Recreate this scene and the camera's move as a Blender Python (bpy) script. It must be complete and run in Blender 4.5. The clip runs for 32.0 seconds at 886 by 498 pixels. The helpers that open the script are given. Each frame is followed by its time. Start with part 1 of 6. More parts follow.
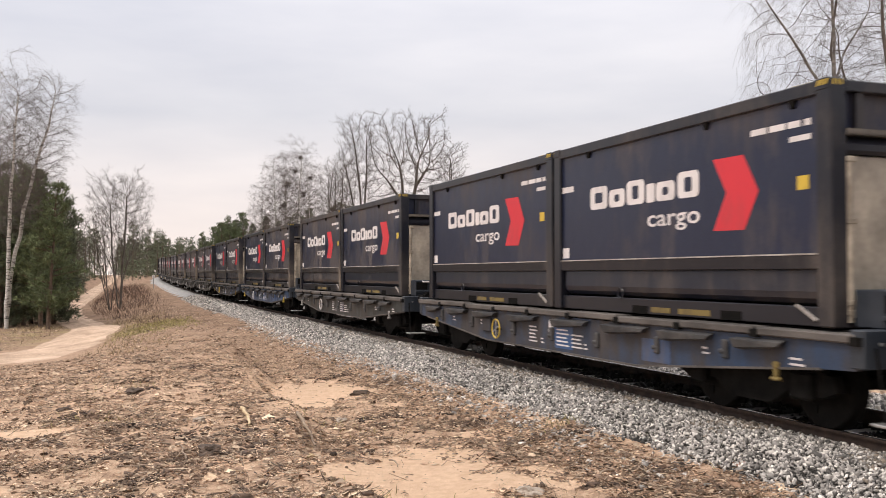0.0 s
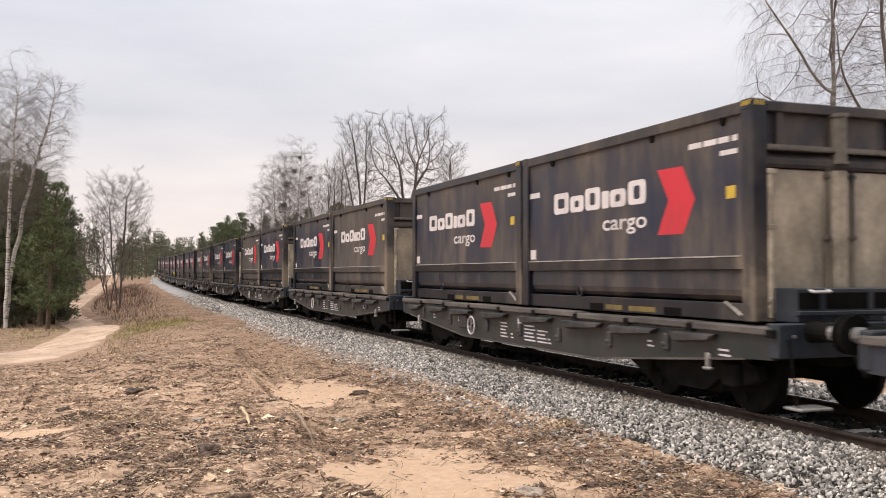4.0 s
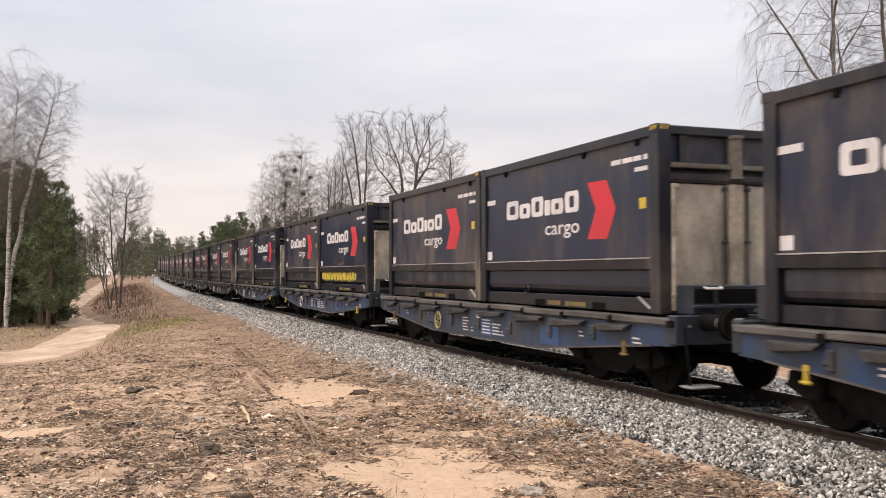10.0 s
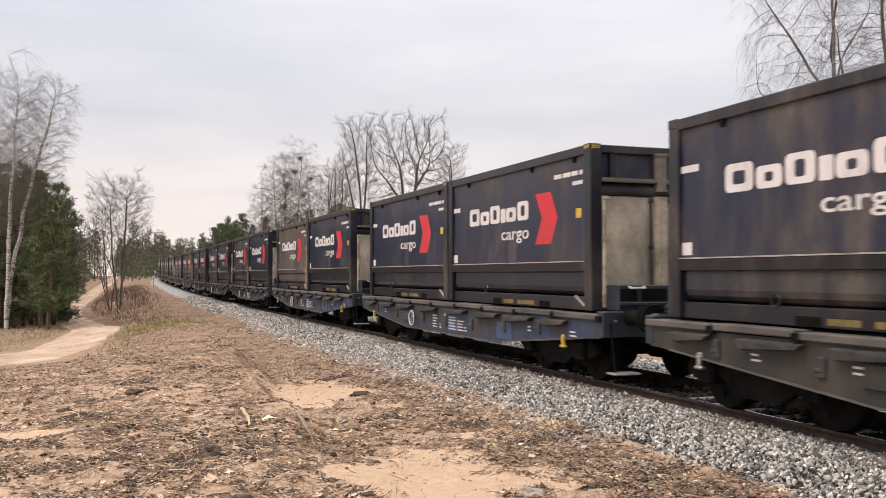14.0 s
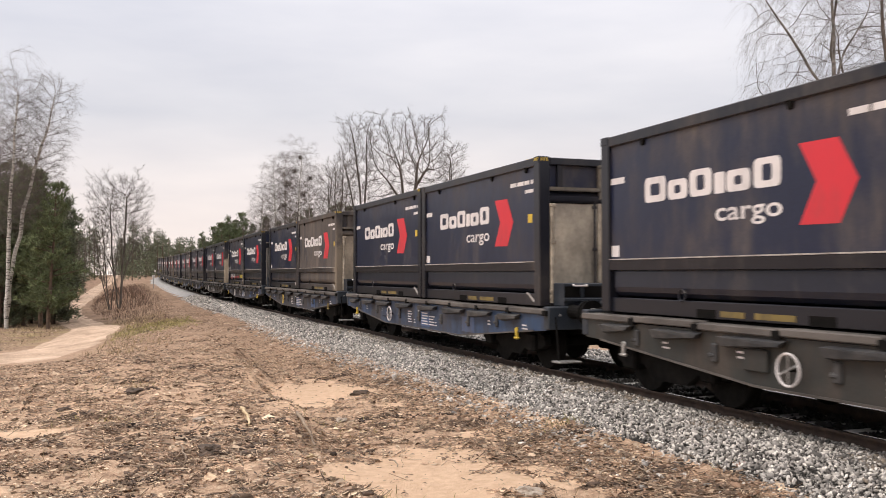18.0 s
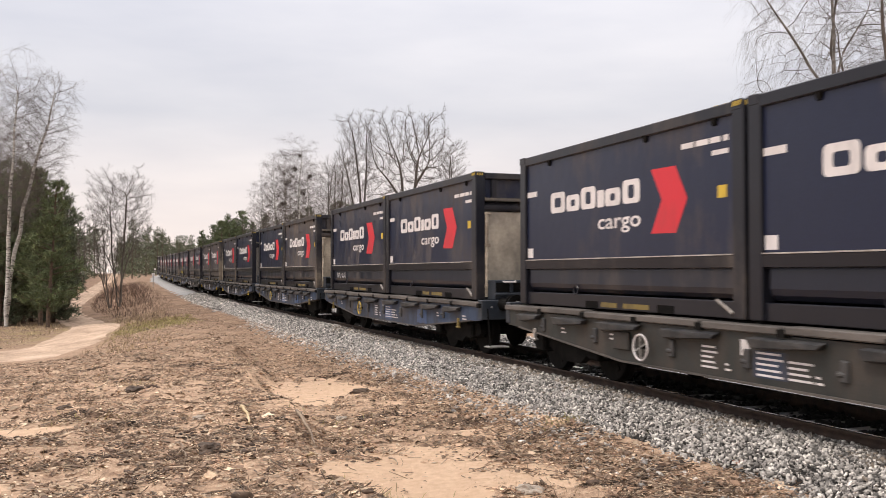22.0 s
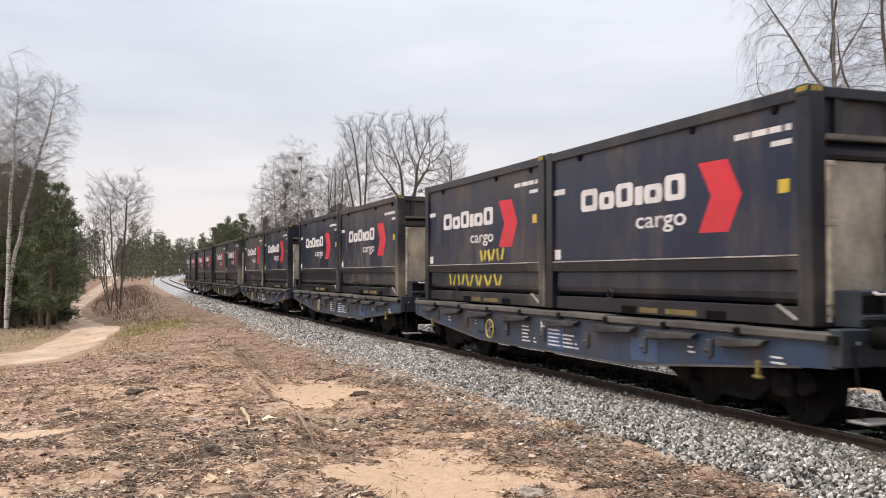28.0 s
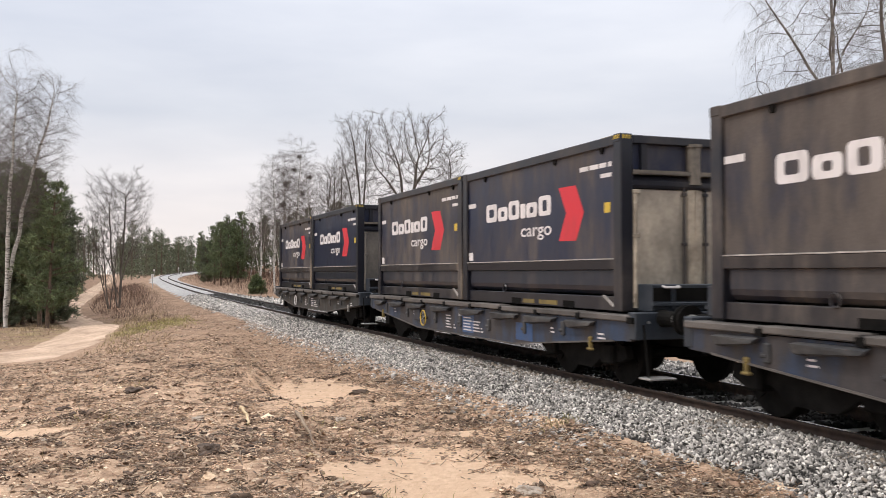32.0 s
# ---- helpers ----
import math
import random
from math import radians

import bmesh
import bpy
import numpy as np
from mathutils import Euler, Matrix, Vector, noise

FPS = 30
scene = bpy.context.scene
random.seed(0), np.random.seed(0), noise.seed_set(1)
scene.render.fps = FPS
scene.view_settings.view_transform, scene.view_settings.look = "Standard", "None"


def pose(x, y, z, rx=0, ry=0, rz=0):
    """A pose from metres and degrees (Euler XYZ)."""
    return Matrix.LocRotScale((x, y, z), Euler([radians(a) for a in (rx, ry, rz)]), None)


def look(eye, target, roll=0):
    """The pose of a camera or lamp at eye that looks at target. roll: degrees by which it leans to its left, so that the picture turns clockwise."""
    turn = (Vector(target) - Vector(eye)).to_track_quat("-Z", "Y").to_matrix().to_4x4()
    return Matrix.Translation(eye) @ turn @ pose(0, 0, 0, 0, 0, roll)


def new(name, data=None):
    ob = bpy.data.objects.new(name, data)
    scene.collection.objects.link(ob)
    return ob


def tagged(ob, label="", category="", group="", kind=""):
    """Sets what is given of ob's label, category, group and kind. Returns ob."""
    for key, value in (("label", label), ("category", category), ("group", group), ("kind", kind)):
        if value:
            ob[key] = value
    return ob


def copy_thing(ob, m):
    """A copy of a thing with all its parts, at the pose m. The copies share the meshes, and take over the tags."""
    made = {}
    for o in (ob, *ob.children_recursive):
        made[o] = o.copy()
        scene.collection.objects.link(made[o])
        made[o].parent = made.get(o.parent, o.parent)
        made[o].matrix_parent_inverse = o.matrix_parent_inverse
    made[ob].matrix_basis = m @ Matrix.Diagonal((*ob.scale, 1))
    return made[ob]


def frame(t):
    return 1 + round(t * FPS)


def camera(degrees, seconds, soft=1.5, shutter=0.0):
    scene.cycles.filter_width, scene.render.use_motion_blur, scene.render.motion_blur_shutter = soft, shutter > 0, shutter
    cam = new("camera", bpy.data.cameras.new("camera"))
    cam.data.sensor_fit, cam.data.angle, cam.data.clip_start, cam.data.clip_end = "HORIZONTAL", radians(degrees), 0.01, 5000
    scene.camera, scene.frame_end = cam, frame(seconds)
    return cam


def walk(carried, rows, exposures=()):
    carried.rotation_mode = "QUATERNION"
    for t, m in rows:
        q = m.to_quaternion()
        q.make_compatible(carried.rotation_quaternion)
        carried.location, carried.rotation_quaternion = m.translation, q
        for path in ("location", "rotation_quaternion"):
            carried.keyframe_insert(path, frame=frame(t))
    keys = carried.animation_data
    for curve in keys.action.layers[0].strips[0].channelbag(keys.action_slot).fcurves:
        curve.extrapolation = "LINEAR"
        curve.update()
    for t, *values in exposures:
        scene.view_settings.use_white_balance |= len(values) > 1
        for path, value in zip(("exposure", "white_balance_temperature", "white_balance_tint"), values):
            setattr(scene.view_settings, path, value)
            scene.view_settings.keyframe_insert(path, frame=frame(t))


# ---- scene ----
# ---------------------------------------------------------------- camera
EYE = (0.0, 0.0, 1.6625)
PITCH = 1.636
cam = camera(51.85, 32.0, soft=0.75, shutter=0.15)
# hand-held sway: seconds, yaw, pitch in degrees
SWAY = [(0, 0.018, -0.005), (0.5, 0.053, -0.005), (1, 0.018, -0.005), (1.5, -0.023, 0.035), (2, -0.036, -0.005), (2.5, -0.036, -0.005), (3, 0.012, 0.049), (3.5, -0.016, -0.005), (5.5, 0.018, -0.005), (6, 0.004, -0.019), (6.5, 0.004, -0.059), (7, 0.018, 0.049), (7.5, 0.018, -0.025), (8, 0.012, 0.049), (8.5, -0.016, -0.005), (9, -0.036, 0.049), (9.5, -0.002, -0.018), (10, 0.005, -0.045), (10.5, 0.032, -0.005), (11, 0.018, 0.049), (11.5, -0.043, -0.045), (12, 0.012, -0.032), (12.5, -0.023, -0.005), (13, -0.036, 0.022), (13.5, 0.018, 0.042), (14, 0.018, 0.049), (14.5, 0.018, 0.097), (16.5, -0.036, -0.073), (17, 0.012, -0.005), (17.5, 0.052, -0.005), (18, 0.012, -0.005), (18.5, -0.069, -0.005), (19, 0.053, -0.005), (19.5, 0.018, 0.049), (20, -0.043, -0.059), (20.5, 0.039, 0.042), (21, -0.043, -0.073), (21.5, 0.018, 0.049), (22, 0.004, -0.115), (22.5, -0.036, -0.005), (23, 0.073, 0.049), (23.5, -0.022, -0.080), (24, -0.089, 0.002), (24.5, 0.004, 0.008), (25, 0.073, -0.005), (25.5, 0.004, -0.005), (27.5, 0.032, 0.035), (28, 0.018, 0.049), (28.5, 0.025, 0.002), (29, -0.023, -0.038), (29.5, -0.036, -0.019), (30, -0.036, -0.005), (30.5, 0.018, 0.049), (31, 0.018, 0.049), (31.5, -0.036, -0.018), (32, -0.036, -0.052)]
walk(cam, [(t, pose(*EYE, 90 + PITCH + b, 0, a) @ pose(0, 0, 0, 0, 0, -0.03)) for t, a, b in SWAY],
     exposures=[(0.0, 0.0, 6720, 12.5), (25.5, 0.0, 6720, 12.5), (27.5, 0.0, 6400, 10), (32.0, 0.0, 6400, 10)])

# ---------------------------------------------------------------- world, sun
world = bpy.data.worlds.new("overcast_sky")
scene.world = world
world.use_nodes = True
wn, wl = world.node_tree.nodes, world.node_tree.links
wn.clear()
w_out = wn.new("ShaderNodeOutputWorld")
w_bg = wn.new("ShaderNodeBackground")
w_sky = wn.new("ShaderNodeTexSky")
w_sky.sky_type = "NISHITA"
w_sky.sun_disc = False
w_sky.sun_elevation, w_sky.sun_rotation = radians(56), radians(-127)
w_sky.dust_density, w_sky.air_density = 4.0, 1.0
w_gain = wn.new("ShaderNodeMix")
w_gain.data_type, w_gain.blend_type = "RGBA", "MULTIPLY"
w_gain.inputs[0].default_value = 1.0
w_gain.inputs[7].default_value = (0.1, 0.1, 0.1, 1)
wl.new(w_sky.outputs[0], w_gain.inputs[6])
w_co = wn.new("ShaderNodeTexCoord")
w_sep = wn.new("ShaderNodeSeparateXYZ")
wl.new(w_co.outputs["Generated"], w_sep.inputs[0])
w_ramp = wn.new("ShaderNodeValToRGB")
wl.new(w_sep.outputs[2], w_ramp.inputs[0])
els = w_ramp.color_ramp.elements
els[0].position, els[0].color = 0.0, (1.05, 0.955, 0.91, 1)
els[1].position, els[1].color = 1.0, (1.75, 1.75, 1.8, 1)
for at, col in ((0.07, (1.03, 0.965, 0.945, 1)), (0.17, (0.835, 0.855, 0.91, 1)), (0.30, (0.93, 0.96, 1.04, 1)), (0.5, (1.35, 1.35, 1.4, 1))):
    e = els.new(at)
    e.color = col
# soft cloud banks
w_map = wn.new("ShaderNodeMapping")
w_map.inputs["Scale"].default_value = (1.6, 1.6, 7.0)
w_map.inputs["Rotation"].default_value = (0.1, 0.25, 0.0)
wl.new(w_co.outputs["Generated"], w_map.inputs[0])
w_noise = wn.new("ShaderNodeTexNoise")
w_noise.inputs["Scale"].default_value, w_noise.inputs["Detail"].default_value, w_noise.inputs["Roughness"].default_value = 1.7, 5, 0.5
wl.new(w_map.outputs[0], w_noise.inputs["Vector"])
w_cr = wn.new("ShaderNodeValToRGB")
w_cr.color_ramp.elements[0].position, w_cr.color_ramp.elements[0].color = 0.3, (0.86, 0.87, 0.9, 1)
w_cr.color_ramp.elements[1].position, w_cr.color_ramp.elements[1].color = 0.7, (1.1, 1.08, 1.06, 1)
wl.new(w_noise.outputs[0], w_cr.inputs[0])
w_cl = wn.new("ShaderNodeMix")
w_cl.data_type, w_cl.blend_type = "RGBA", "MULTIPLY"
w_cl.inputs[0].default_value = 1.0
wl.new(w_ramp.outputs[0], w_cl.inputs[6])
wl.new(w_cr.outputs[0], w_cl.inputs[7])
w_mix = wn.new("ShaderNodeMix")
w_mix.data_type = "RGBA"
w_mix.inputs[0].default_value = 0.88
wl.new(w_gain.outputs[2], w_mix.inputs[6])
wl.new(w_cl.outputs[2], w_mix.inputs[7])
wl.new(w_mix.outputs[2], w_bg.inputs[0])
w_bg.inputs[1].default_value = 1.0
wl.new(w_bg.outputs[0], w_out.inputs[0])

sun_data = bpy.data.lights.new("sun", "SUN")
sun_data.energy, sun_data.angle, sun_data.color = 1.45, radians(11), (1.0, 0.94, 0.86)
sun = new("sun", sun_data)
sun.matrix_basis = look((-16, -12, 30), (0, 0, 0))

# ---------------------------------------------------------------- materials
def material(name):
    m = bpy.data.materials.new(name)
    m.use_nodes = True
    return m, m.node_tree.nodes, m.node_tree.links, m.node_tree.nodes["Principled BSDF"]


def noise_node(nt, scale, detail=4.0, rough=0.55, coord="Object", stretch=None):
    nodes, links = nt.nodes, nt.links
    co = nodes.new("ShaderNodeTexCoord")
    out = co.outputs[coord]
    if stretch:
        mp = nodes.new("ShaderNodeMapping")
        mp.inputs["Scale"].default_value = stretch
        links.new(out, mp.inputs[0])
        out = mp.outputs[0]
    n = nodes.new("ShaderNodeTexNoise")
    n.inputs["Scale"].default_value, n.inputs["Detail"].default_value, n.inputs["Roughness"].default_value = scale, detail, rough
    links.new(out, n.inputs["Vector"])
    return n


def ramp(nt, src, stops):
    r = nt.nodes.new("ShaderNodeValToRGB")
    e = r.color_ramp.elements
    e[0].position, e[0].color = stops[0][0], (*stops[0][1], 1)
    e[1].position, e[1].color = stops[-1][0], (*stops[-1][1], 1)
    for at, col in stops[1:-1]:
        x = e.new(at)
        x.color = (*col, 1)
    nt.links.new(src, r.inputs[0])
    return r.outputs[0]


def grey(v):
    return (v, v, v)


def mixed(nt, fac, a, b, blend="MIX"):
    """Mix two colours; each may be a socket or a triple."""
    m = nt.nodes.new("ShaderNodeMix")
    m.data_type, m.blend_type = "RGBA", blend
    for k, v in ((0, fac), (6, a), (7, b)):
        if isinstance(v, (int, float)):
            m.inputs[k].default_value = v
        elif isinstance(v, tuple):
            m.inputs[k].default_value = (*v, 1)
        else:
            nt.links.new(v, m.inputs[k])
    return m.outputs[2]


def bumped(nt, bsdf, src, strength, distance=0.01):
    b = nt.nodes.new("ShaderNodeBump")
    b.inputs["Strength"].default_value, b.inputs["Distance"].default_value = strength, distance
    nt.links.new(src, b.inputs["Height"])
    nt.links.new(b.outputs[0], bsdf.inputs["Normal"])


def mottled(name, dark, light, scale=6.0, rough=0.8, metal=0.0, bump=0.2, fine=60.0, random_by="", stretch=None, speck=0.35, tones=(0.36, 1.15, 1.55)):
    """A surface that varies at two scales, with fine relief."""
    m, nodes, links, b = material(name)
    nt = m.node_tree
    n1 = noise_node(nt, scale, stretch=stretch)
    n2 = noise_node(nt, fine, 3.0)
    col = ramp(nt, n1.outputs[0], [(0.3, dark), (0.7, light)])
    col = mixed(nt, speck, col, ramp(nt, n2.outputs[0], [(0.3, grey(0.25)), (0.7, grey(0.75))]), "OVERLAY")
    if random_by:
        if random_by == "island":
            src = nodes.new("ShaderNodeNewGeometry").outputs["Random Per Island"]
        else:
            src = nodes.new("ShaderNodeObjectInfo").outputs["Random"]
        col = mixed(nt, 1.0, col, ramp(nt, src, [(0.0, grey(tones[0])), (0.8, grey(tones[1])), (1.0, grey(tones[2]))]), "MULTIPLY")
    links.new(col, b.inputs["Base Color"])
    b.inputs["Roughness"].default_value, b.inputs["Metallic"].default_value = rough, metal
    if bump:
        bumped(nt, b, n2.outputs[0], bump)
    return m


def container_paint(name, dust, base=(0.013, 0.018, 0.043), ends=0.0, tone=1.0, cake_col=(0.22, 0.178, 0.132)):
    """Navy paint under a coat of brown dust, with rain streaks and soot."""
    m, nodes, links, b = material(name)
    nt = m.node_tree
    big = noise_node(nt, 0.75, 7.0, 0.70)
    streak = noise_node(nt, 1.0, 4.0, 0.6, stretch=(1.5, 1.7, 0.55))
    fine = noise_node(nt, 45.0, 3.0)
    info = nodes.new("ShaderNodeObjectInfo")
    amount = nodes.new("ShaderNodeMath")
    amount.operation = "ADD"
    links.new(big.outputs[0], amount.inputs[0])
    links.new(streak.outputs[0], amount.inputs[1])
    vary = nodes.new("ShaderNodeMath")
    vary.operation = "MULTIPLY_ADD"
    links.new(info.outputs["Random"], vary.inputs[0])
    vary.inputs[1].default_value, vary.inputs[2].default_value = 0.20, dust - 0.93
    tot = nodes.new("ShaderNodeMath")
    tot.operation = "ADD"
    links.new(amount.outputs[0], tot.inputs[0])
    links.new(vary.outputs[0], tot.inputs[1])
    run = noise_node(nt, 1.0, 4.0, 0.6, stretch=(3.0, 13.0, 0.5))
    wash = nodes.new("ShaderNodeMath")
    wash.operation = "MULTIPLY_ADD"
    links.new(run.outputs[0], wash.inputs[0])
    wash.inputs[1].default_value = 0.16
    links.new(tot.outputs[0], wash.inputs[2])
    co = nodes.new("ShaderNodeTexCoord")
    sep = nodes.new("ShaderNodeSeparateXYZ")
    links.new(co.outputs["Object"], sep.inputs[0])
    band = nodes.new("ShaderNodeMapRange")
    band.inputs[1].default_value, band.inputs[2].default_value, band.inputs[3].default_value, band.inputs[4].default_value = 1.55, 2.35, 0.0, 0.20
    links.new(sep.outputs[2], band.inputs[0])
    top = nodes.new("ShaderNodeMath")
    top.operation = "ADD"
    links.new(wash.outputs[0], top.inputs[0])
    links.new(band.outputs[0], top.inputs[1])
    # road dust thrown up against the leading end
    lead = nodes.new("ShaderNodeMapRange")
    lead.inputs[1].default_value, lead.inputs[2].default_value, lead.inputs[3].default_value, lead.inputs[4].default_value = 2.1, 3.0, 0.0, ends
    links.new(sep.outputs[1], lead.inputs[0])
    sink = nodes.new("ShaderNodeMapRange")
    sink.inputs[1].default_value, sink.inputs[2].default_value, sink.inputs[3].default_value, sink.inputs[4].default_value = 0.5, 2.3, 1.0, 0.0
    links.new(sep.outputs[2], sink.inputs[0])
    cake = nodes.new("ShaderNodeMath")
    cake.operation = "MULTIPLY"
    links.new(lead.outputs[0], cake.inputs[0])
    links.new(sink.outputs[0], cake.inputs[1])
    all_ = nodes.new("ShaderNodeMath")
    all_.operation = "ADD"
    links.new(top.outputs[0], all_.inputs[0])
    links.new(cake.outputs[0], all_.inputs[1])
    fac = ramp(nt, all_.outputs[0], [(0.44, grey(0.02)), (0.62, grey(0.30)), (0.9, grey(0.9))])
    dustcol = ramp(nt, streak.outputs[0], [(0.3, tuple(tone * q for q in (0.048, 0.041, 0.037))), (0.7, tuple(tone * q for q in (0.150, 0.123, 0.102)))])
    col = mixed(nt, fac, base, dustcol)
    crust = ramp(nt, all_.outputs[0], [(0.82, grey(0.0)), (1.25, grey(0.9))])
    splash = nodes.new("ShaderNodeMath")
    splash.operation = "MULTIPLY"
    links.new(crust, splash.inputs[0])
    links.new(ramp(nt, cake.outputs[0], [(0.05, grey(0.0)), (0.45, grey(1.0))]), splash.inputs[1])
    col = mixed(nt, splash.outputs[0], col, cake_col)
    col = mixed(nt, 0.3, col, ramp(nt, fine.outputs[0], [(0.3, grey(0.3)), (0.7, grey(0.7))]), "OVERLAY")
    links.new(col, b.inputs["Base Color"])
    links.new(ramp(nt, fac, [(0.0, grey(0.30)), (1.0, grey(0.75))]), b.inputs["Roughness"])
    b.inputs["Specular IOR Level"].default_value = 0.34
    dents = noise_node(nt, 1.3, 2.0)
    bumped(nt, b, dents.outputs[0], 0.25, 0.04)
    return m


def flat_paint(name, col, rough=0.6, wear=(0.10, 0.085, 0.07), amount=0.35):
    """Paint, decal or lettering, patchily worn and dusty."""
    m, nodes, links, b = material(name)
    nt = m.node_tree
    n = noise_node(nt, 3.5, 6.0, 0.65, stretch=(1, 1, 0.5))
    fac = ramp(nt, n.outputs[0], [(0.45, grey(0.0)), (0.8, grey(amount))])
    links.new(mixed(nt, fac, col, wear), b.inputs["Base Color"])
    b.inputs["Roughness"].default_value = rough
    return m


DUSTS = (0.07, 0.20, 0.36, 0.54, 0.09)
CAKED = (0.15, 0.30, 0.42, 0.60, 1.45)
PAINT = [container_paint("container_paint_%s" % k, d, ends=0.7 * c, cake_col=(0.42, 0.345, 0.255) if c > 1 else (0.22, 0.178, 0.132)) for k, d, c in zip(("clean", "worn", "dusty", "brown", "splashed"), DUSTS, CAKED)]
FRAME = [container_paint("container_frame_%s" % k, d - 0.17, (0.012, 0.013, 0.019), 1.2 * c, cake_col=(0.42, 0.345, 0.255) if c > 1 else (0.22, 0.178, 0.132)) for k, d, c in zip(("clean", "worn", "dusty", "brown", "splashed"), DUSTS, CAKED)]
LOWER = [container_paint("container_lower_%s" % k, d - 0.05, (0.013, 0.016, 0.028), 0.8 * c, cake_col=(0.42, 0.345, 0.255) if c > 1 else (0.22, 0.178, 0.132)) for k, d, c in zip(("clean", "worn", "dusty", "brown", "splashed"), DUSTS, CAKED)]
DOOR = [mottled("container_door_%s" % k, a, c, 1.1, 0.5, 0, 0.05, 14, speck=0.25, stretch=(1.4, 1.2, 0.8)) for k, a, c in (
    ("charcoal", (0.05, 0.048, 0.044), (0.17, 0.155, 0.135)), ("grey", (0.13, 0.118, 0.10), (0.52, 0.455, 0.365)),
    ("tan", (0.12, 0.102, 0.08), (0.52, 0.445, 0.34)), ("brown", (0.10, 0.083, 0.065), (0.42, 0.35, 0.265)), ("splashed", (0.17, 0.15, 0.125), (0.66, 0.58, 0.46)))]
DOOREDGE = mottled("worn_tan_door_edge", (0.18, 0.15, 0.115), (0.58, 0.50, 0.39), 2.0, 0.5, 0, 0.05, 14)
WHITE = flat_paint("white_lettering", (0.73, 0.69, 0.68), 0.6, (0.16, 0.14, 0.13), 0.5)
RED = flat_paint("red_chevron", (0.62, 0.025, 0.04), 0.5, (0.25, 0.05, 0.05), 0.5)
YELLOW = flat_paint("yellow_paint", (0.60, 0.42, 0.05), 0.6, (0.12, 0.09, 0.05), 0.6)
OCHRE = flat_paint("dirty_yellow_paint", (0.20, 0.145, 0.045), 0.8, (0.05, 0.042, 0.034), 0.95)
# Flat black for the cover hooks, and for recess shade laid on as plates.
BLACKGAP = mottled("black_hook_and_recess_shade", (0.006, 0.006, 0.006), (0.012, 0.011, 0.010), 5, 0.9)
STEEL = mottled("bare_steel", (0.30, 0.29, 0.28), (0.55, 0.54, 0.52), 8, 0.4, 0.7, 0.1)
# Soot plus the shade below the wagons, both put into one near-black colour.
SOOTSHADE = mottled("sooty_shaded_running_gear", (0.004, 0.004, 0.004), (0.014, 0.013, 0.012), 5, 0.7, 0.0, 0.2)
BLUES = [container_paint("wagon_blue_%s" % k, d, c, tone=0.54) for k, d, c in (
    ("clean", 0.48, (0.024, 0.070, 0.160)), ("worn", 0.52, (0.024, 0.062, 0.135)), ("dusty", 0.46, (0.024, 0.033, 0.034)))]
FLAPSTEEL = mottled("sooty_flap_steel", (0.022, 0.024, 0.028), (0.085, 0.080, 0.076), 3, 0.65, 0, 0.15, 30)
FRESHBLUE = container_paint("fresh_wagon_blue", 0.22, (0.028, 0.085, 0.21))
PALEEDGE = mottled("pale_worn_lit_edges", (0.22, 0.20, 0.18), (0.50, 0.46, 0.42), 6, 0.8, 0, 0.05, 20)
DECK = mottled("dusty_deck_steel", (0.060, 0.053, 0.048), (0.150, 0.132, 0.118), 4, 0.75, 0, 0.2, 40, stretch=(1, 0.3, 1))
HEADER = mottled("grimy_header_steel", (0.045, 0.040, 0.034), (0.20, 0.17, 0.135), 2.0, 0.55, 0, 0.1, 20)
NAVYBOX = mottled("dark_navy_steel", (0.012, 0.018, 0.028), (0.035, 0.042, 0.052), 3, 0.5, 0, 0.1)
RUST = mottled("rusty_rail_side", (0.022, 0.014, 0.010), (0.070, 0.043, 0.030), 6, 0.8, 0, 0.3, 50)
RAILTOP = mottled("polished_rail_head", (0.35, 0.34, 0.33), (0.6, 0.58, 0.56), 5, 0.25, 0.9, 0.05)
# Sleepers: base whitened so the sky's gleam sits in the colour.
CONCRETE = mottled("sky_gleam_concrete", (0.62, 0.61, 0.58), (0.84, 0.82, 0.78), 4, 0.10, 0, 0.02, 40, "object")
CONCRETE.node_tree.nodes["Principled BSDF"].inputs["Specular IOR Level"].default_value = 1.0
GRAVEL = mottled("granite_ballast", (0.29, 0.268, 0.243), (0.74, 0.69, 0.63), 12, 0.85, 0, 0.3, 70, "island", tones=(0.10, 1.05, 1.6))
# Crib stones: the shade under the train is put into their colour.
SHADEGRAVEL = mottled("shade_darkened_ballast", (0.010, 0.009, 0.008), (0.045, 0.041, 0.037), 12, 0.8, 0, 0.3, 70, "island")
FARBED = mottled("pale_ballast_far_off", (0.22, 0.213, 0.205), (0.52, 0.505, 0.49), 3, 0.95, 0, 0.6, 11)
# Near-black bed carries the shade between the stones in its colour.
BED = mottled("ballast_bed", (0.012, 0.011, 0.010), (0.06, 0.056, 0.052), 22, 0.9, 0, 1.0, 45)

for m_ in (SOOTSHADE, BLACKGAP, BED):
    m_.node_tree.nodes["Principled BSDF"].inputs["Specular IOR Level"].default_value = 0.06

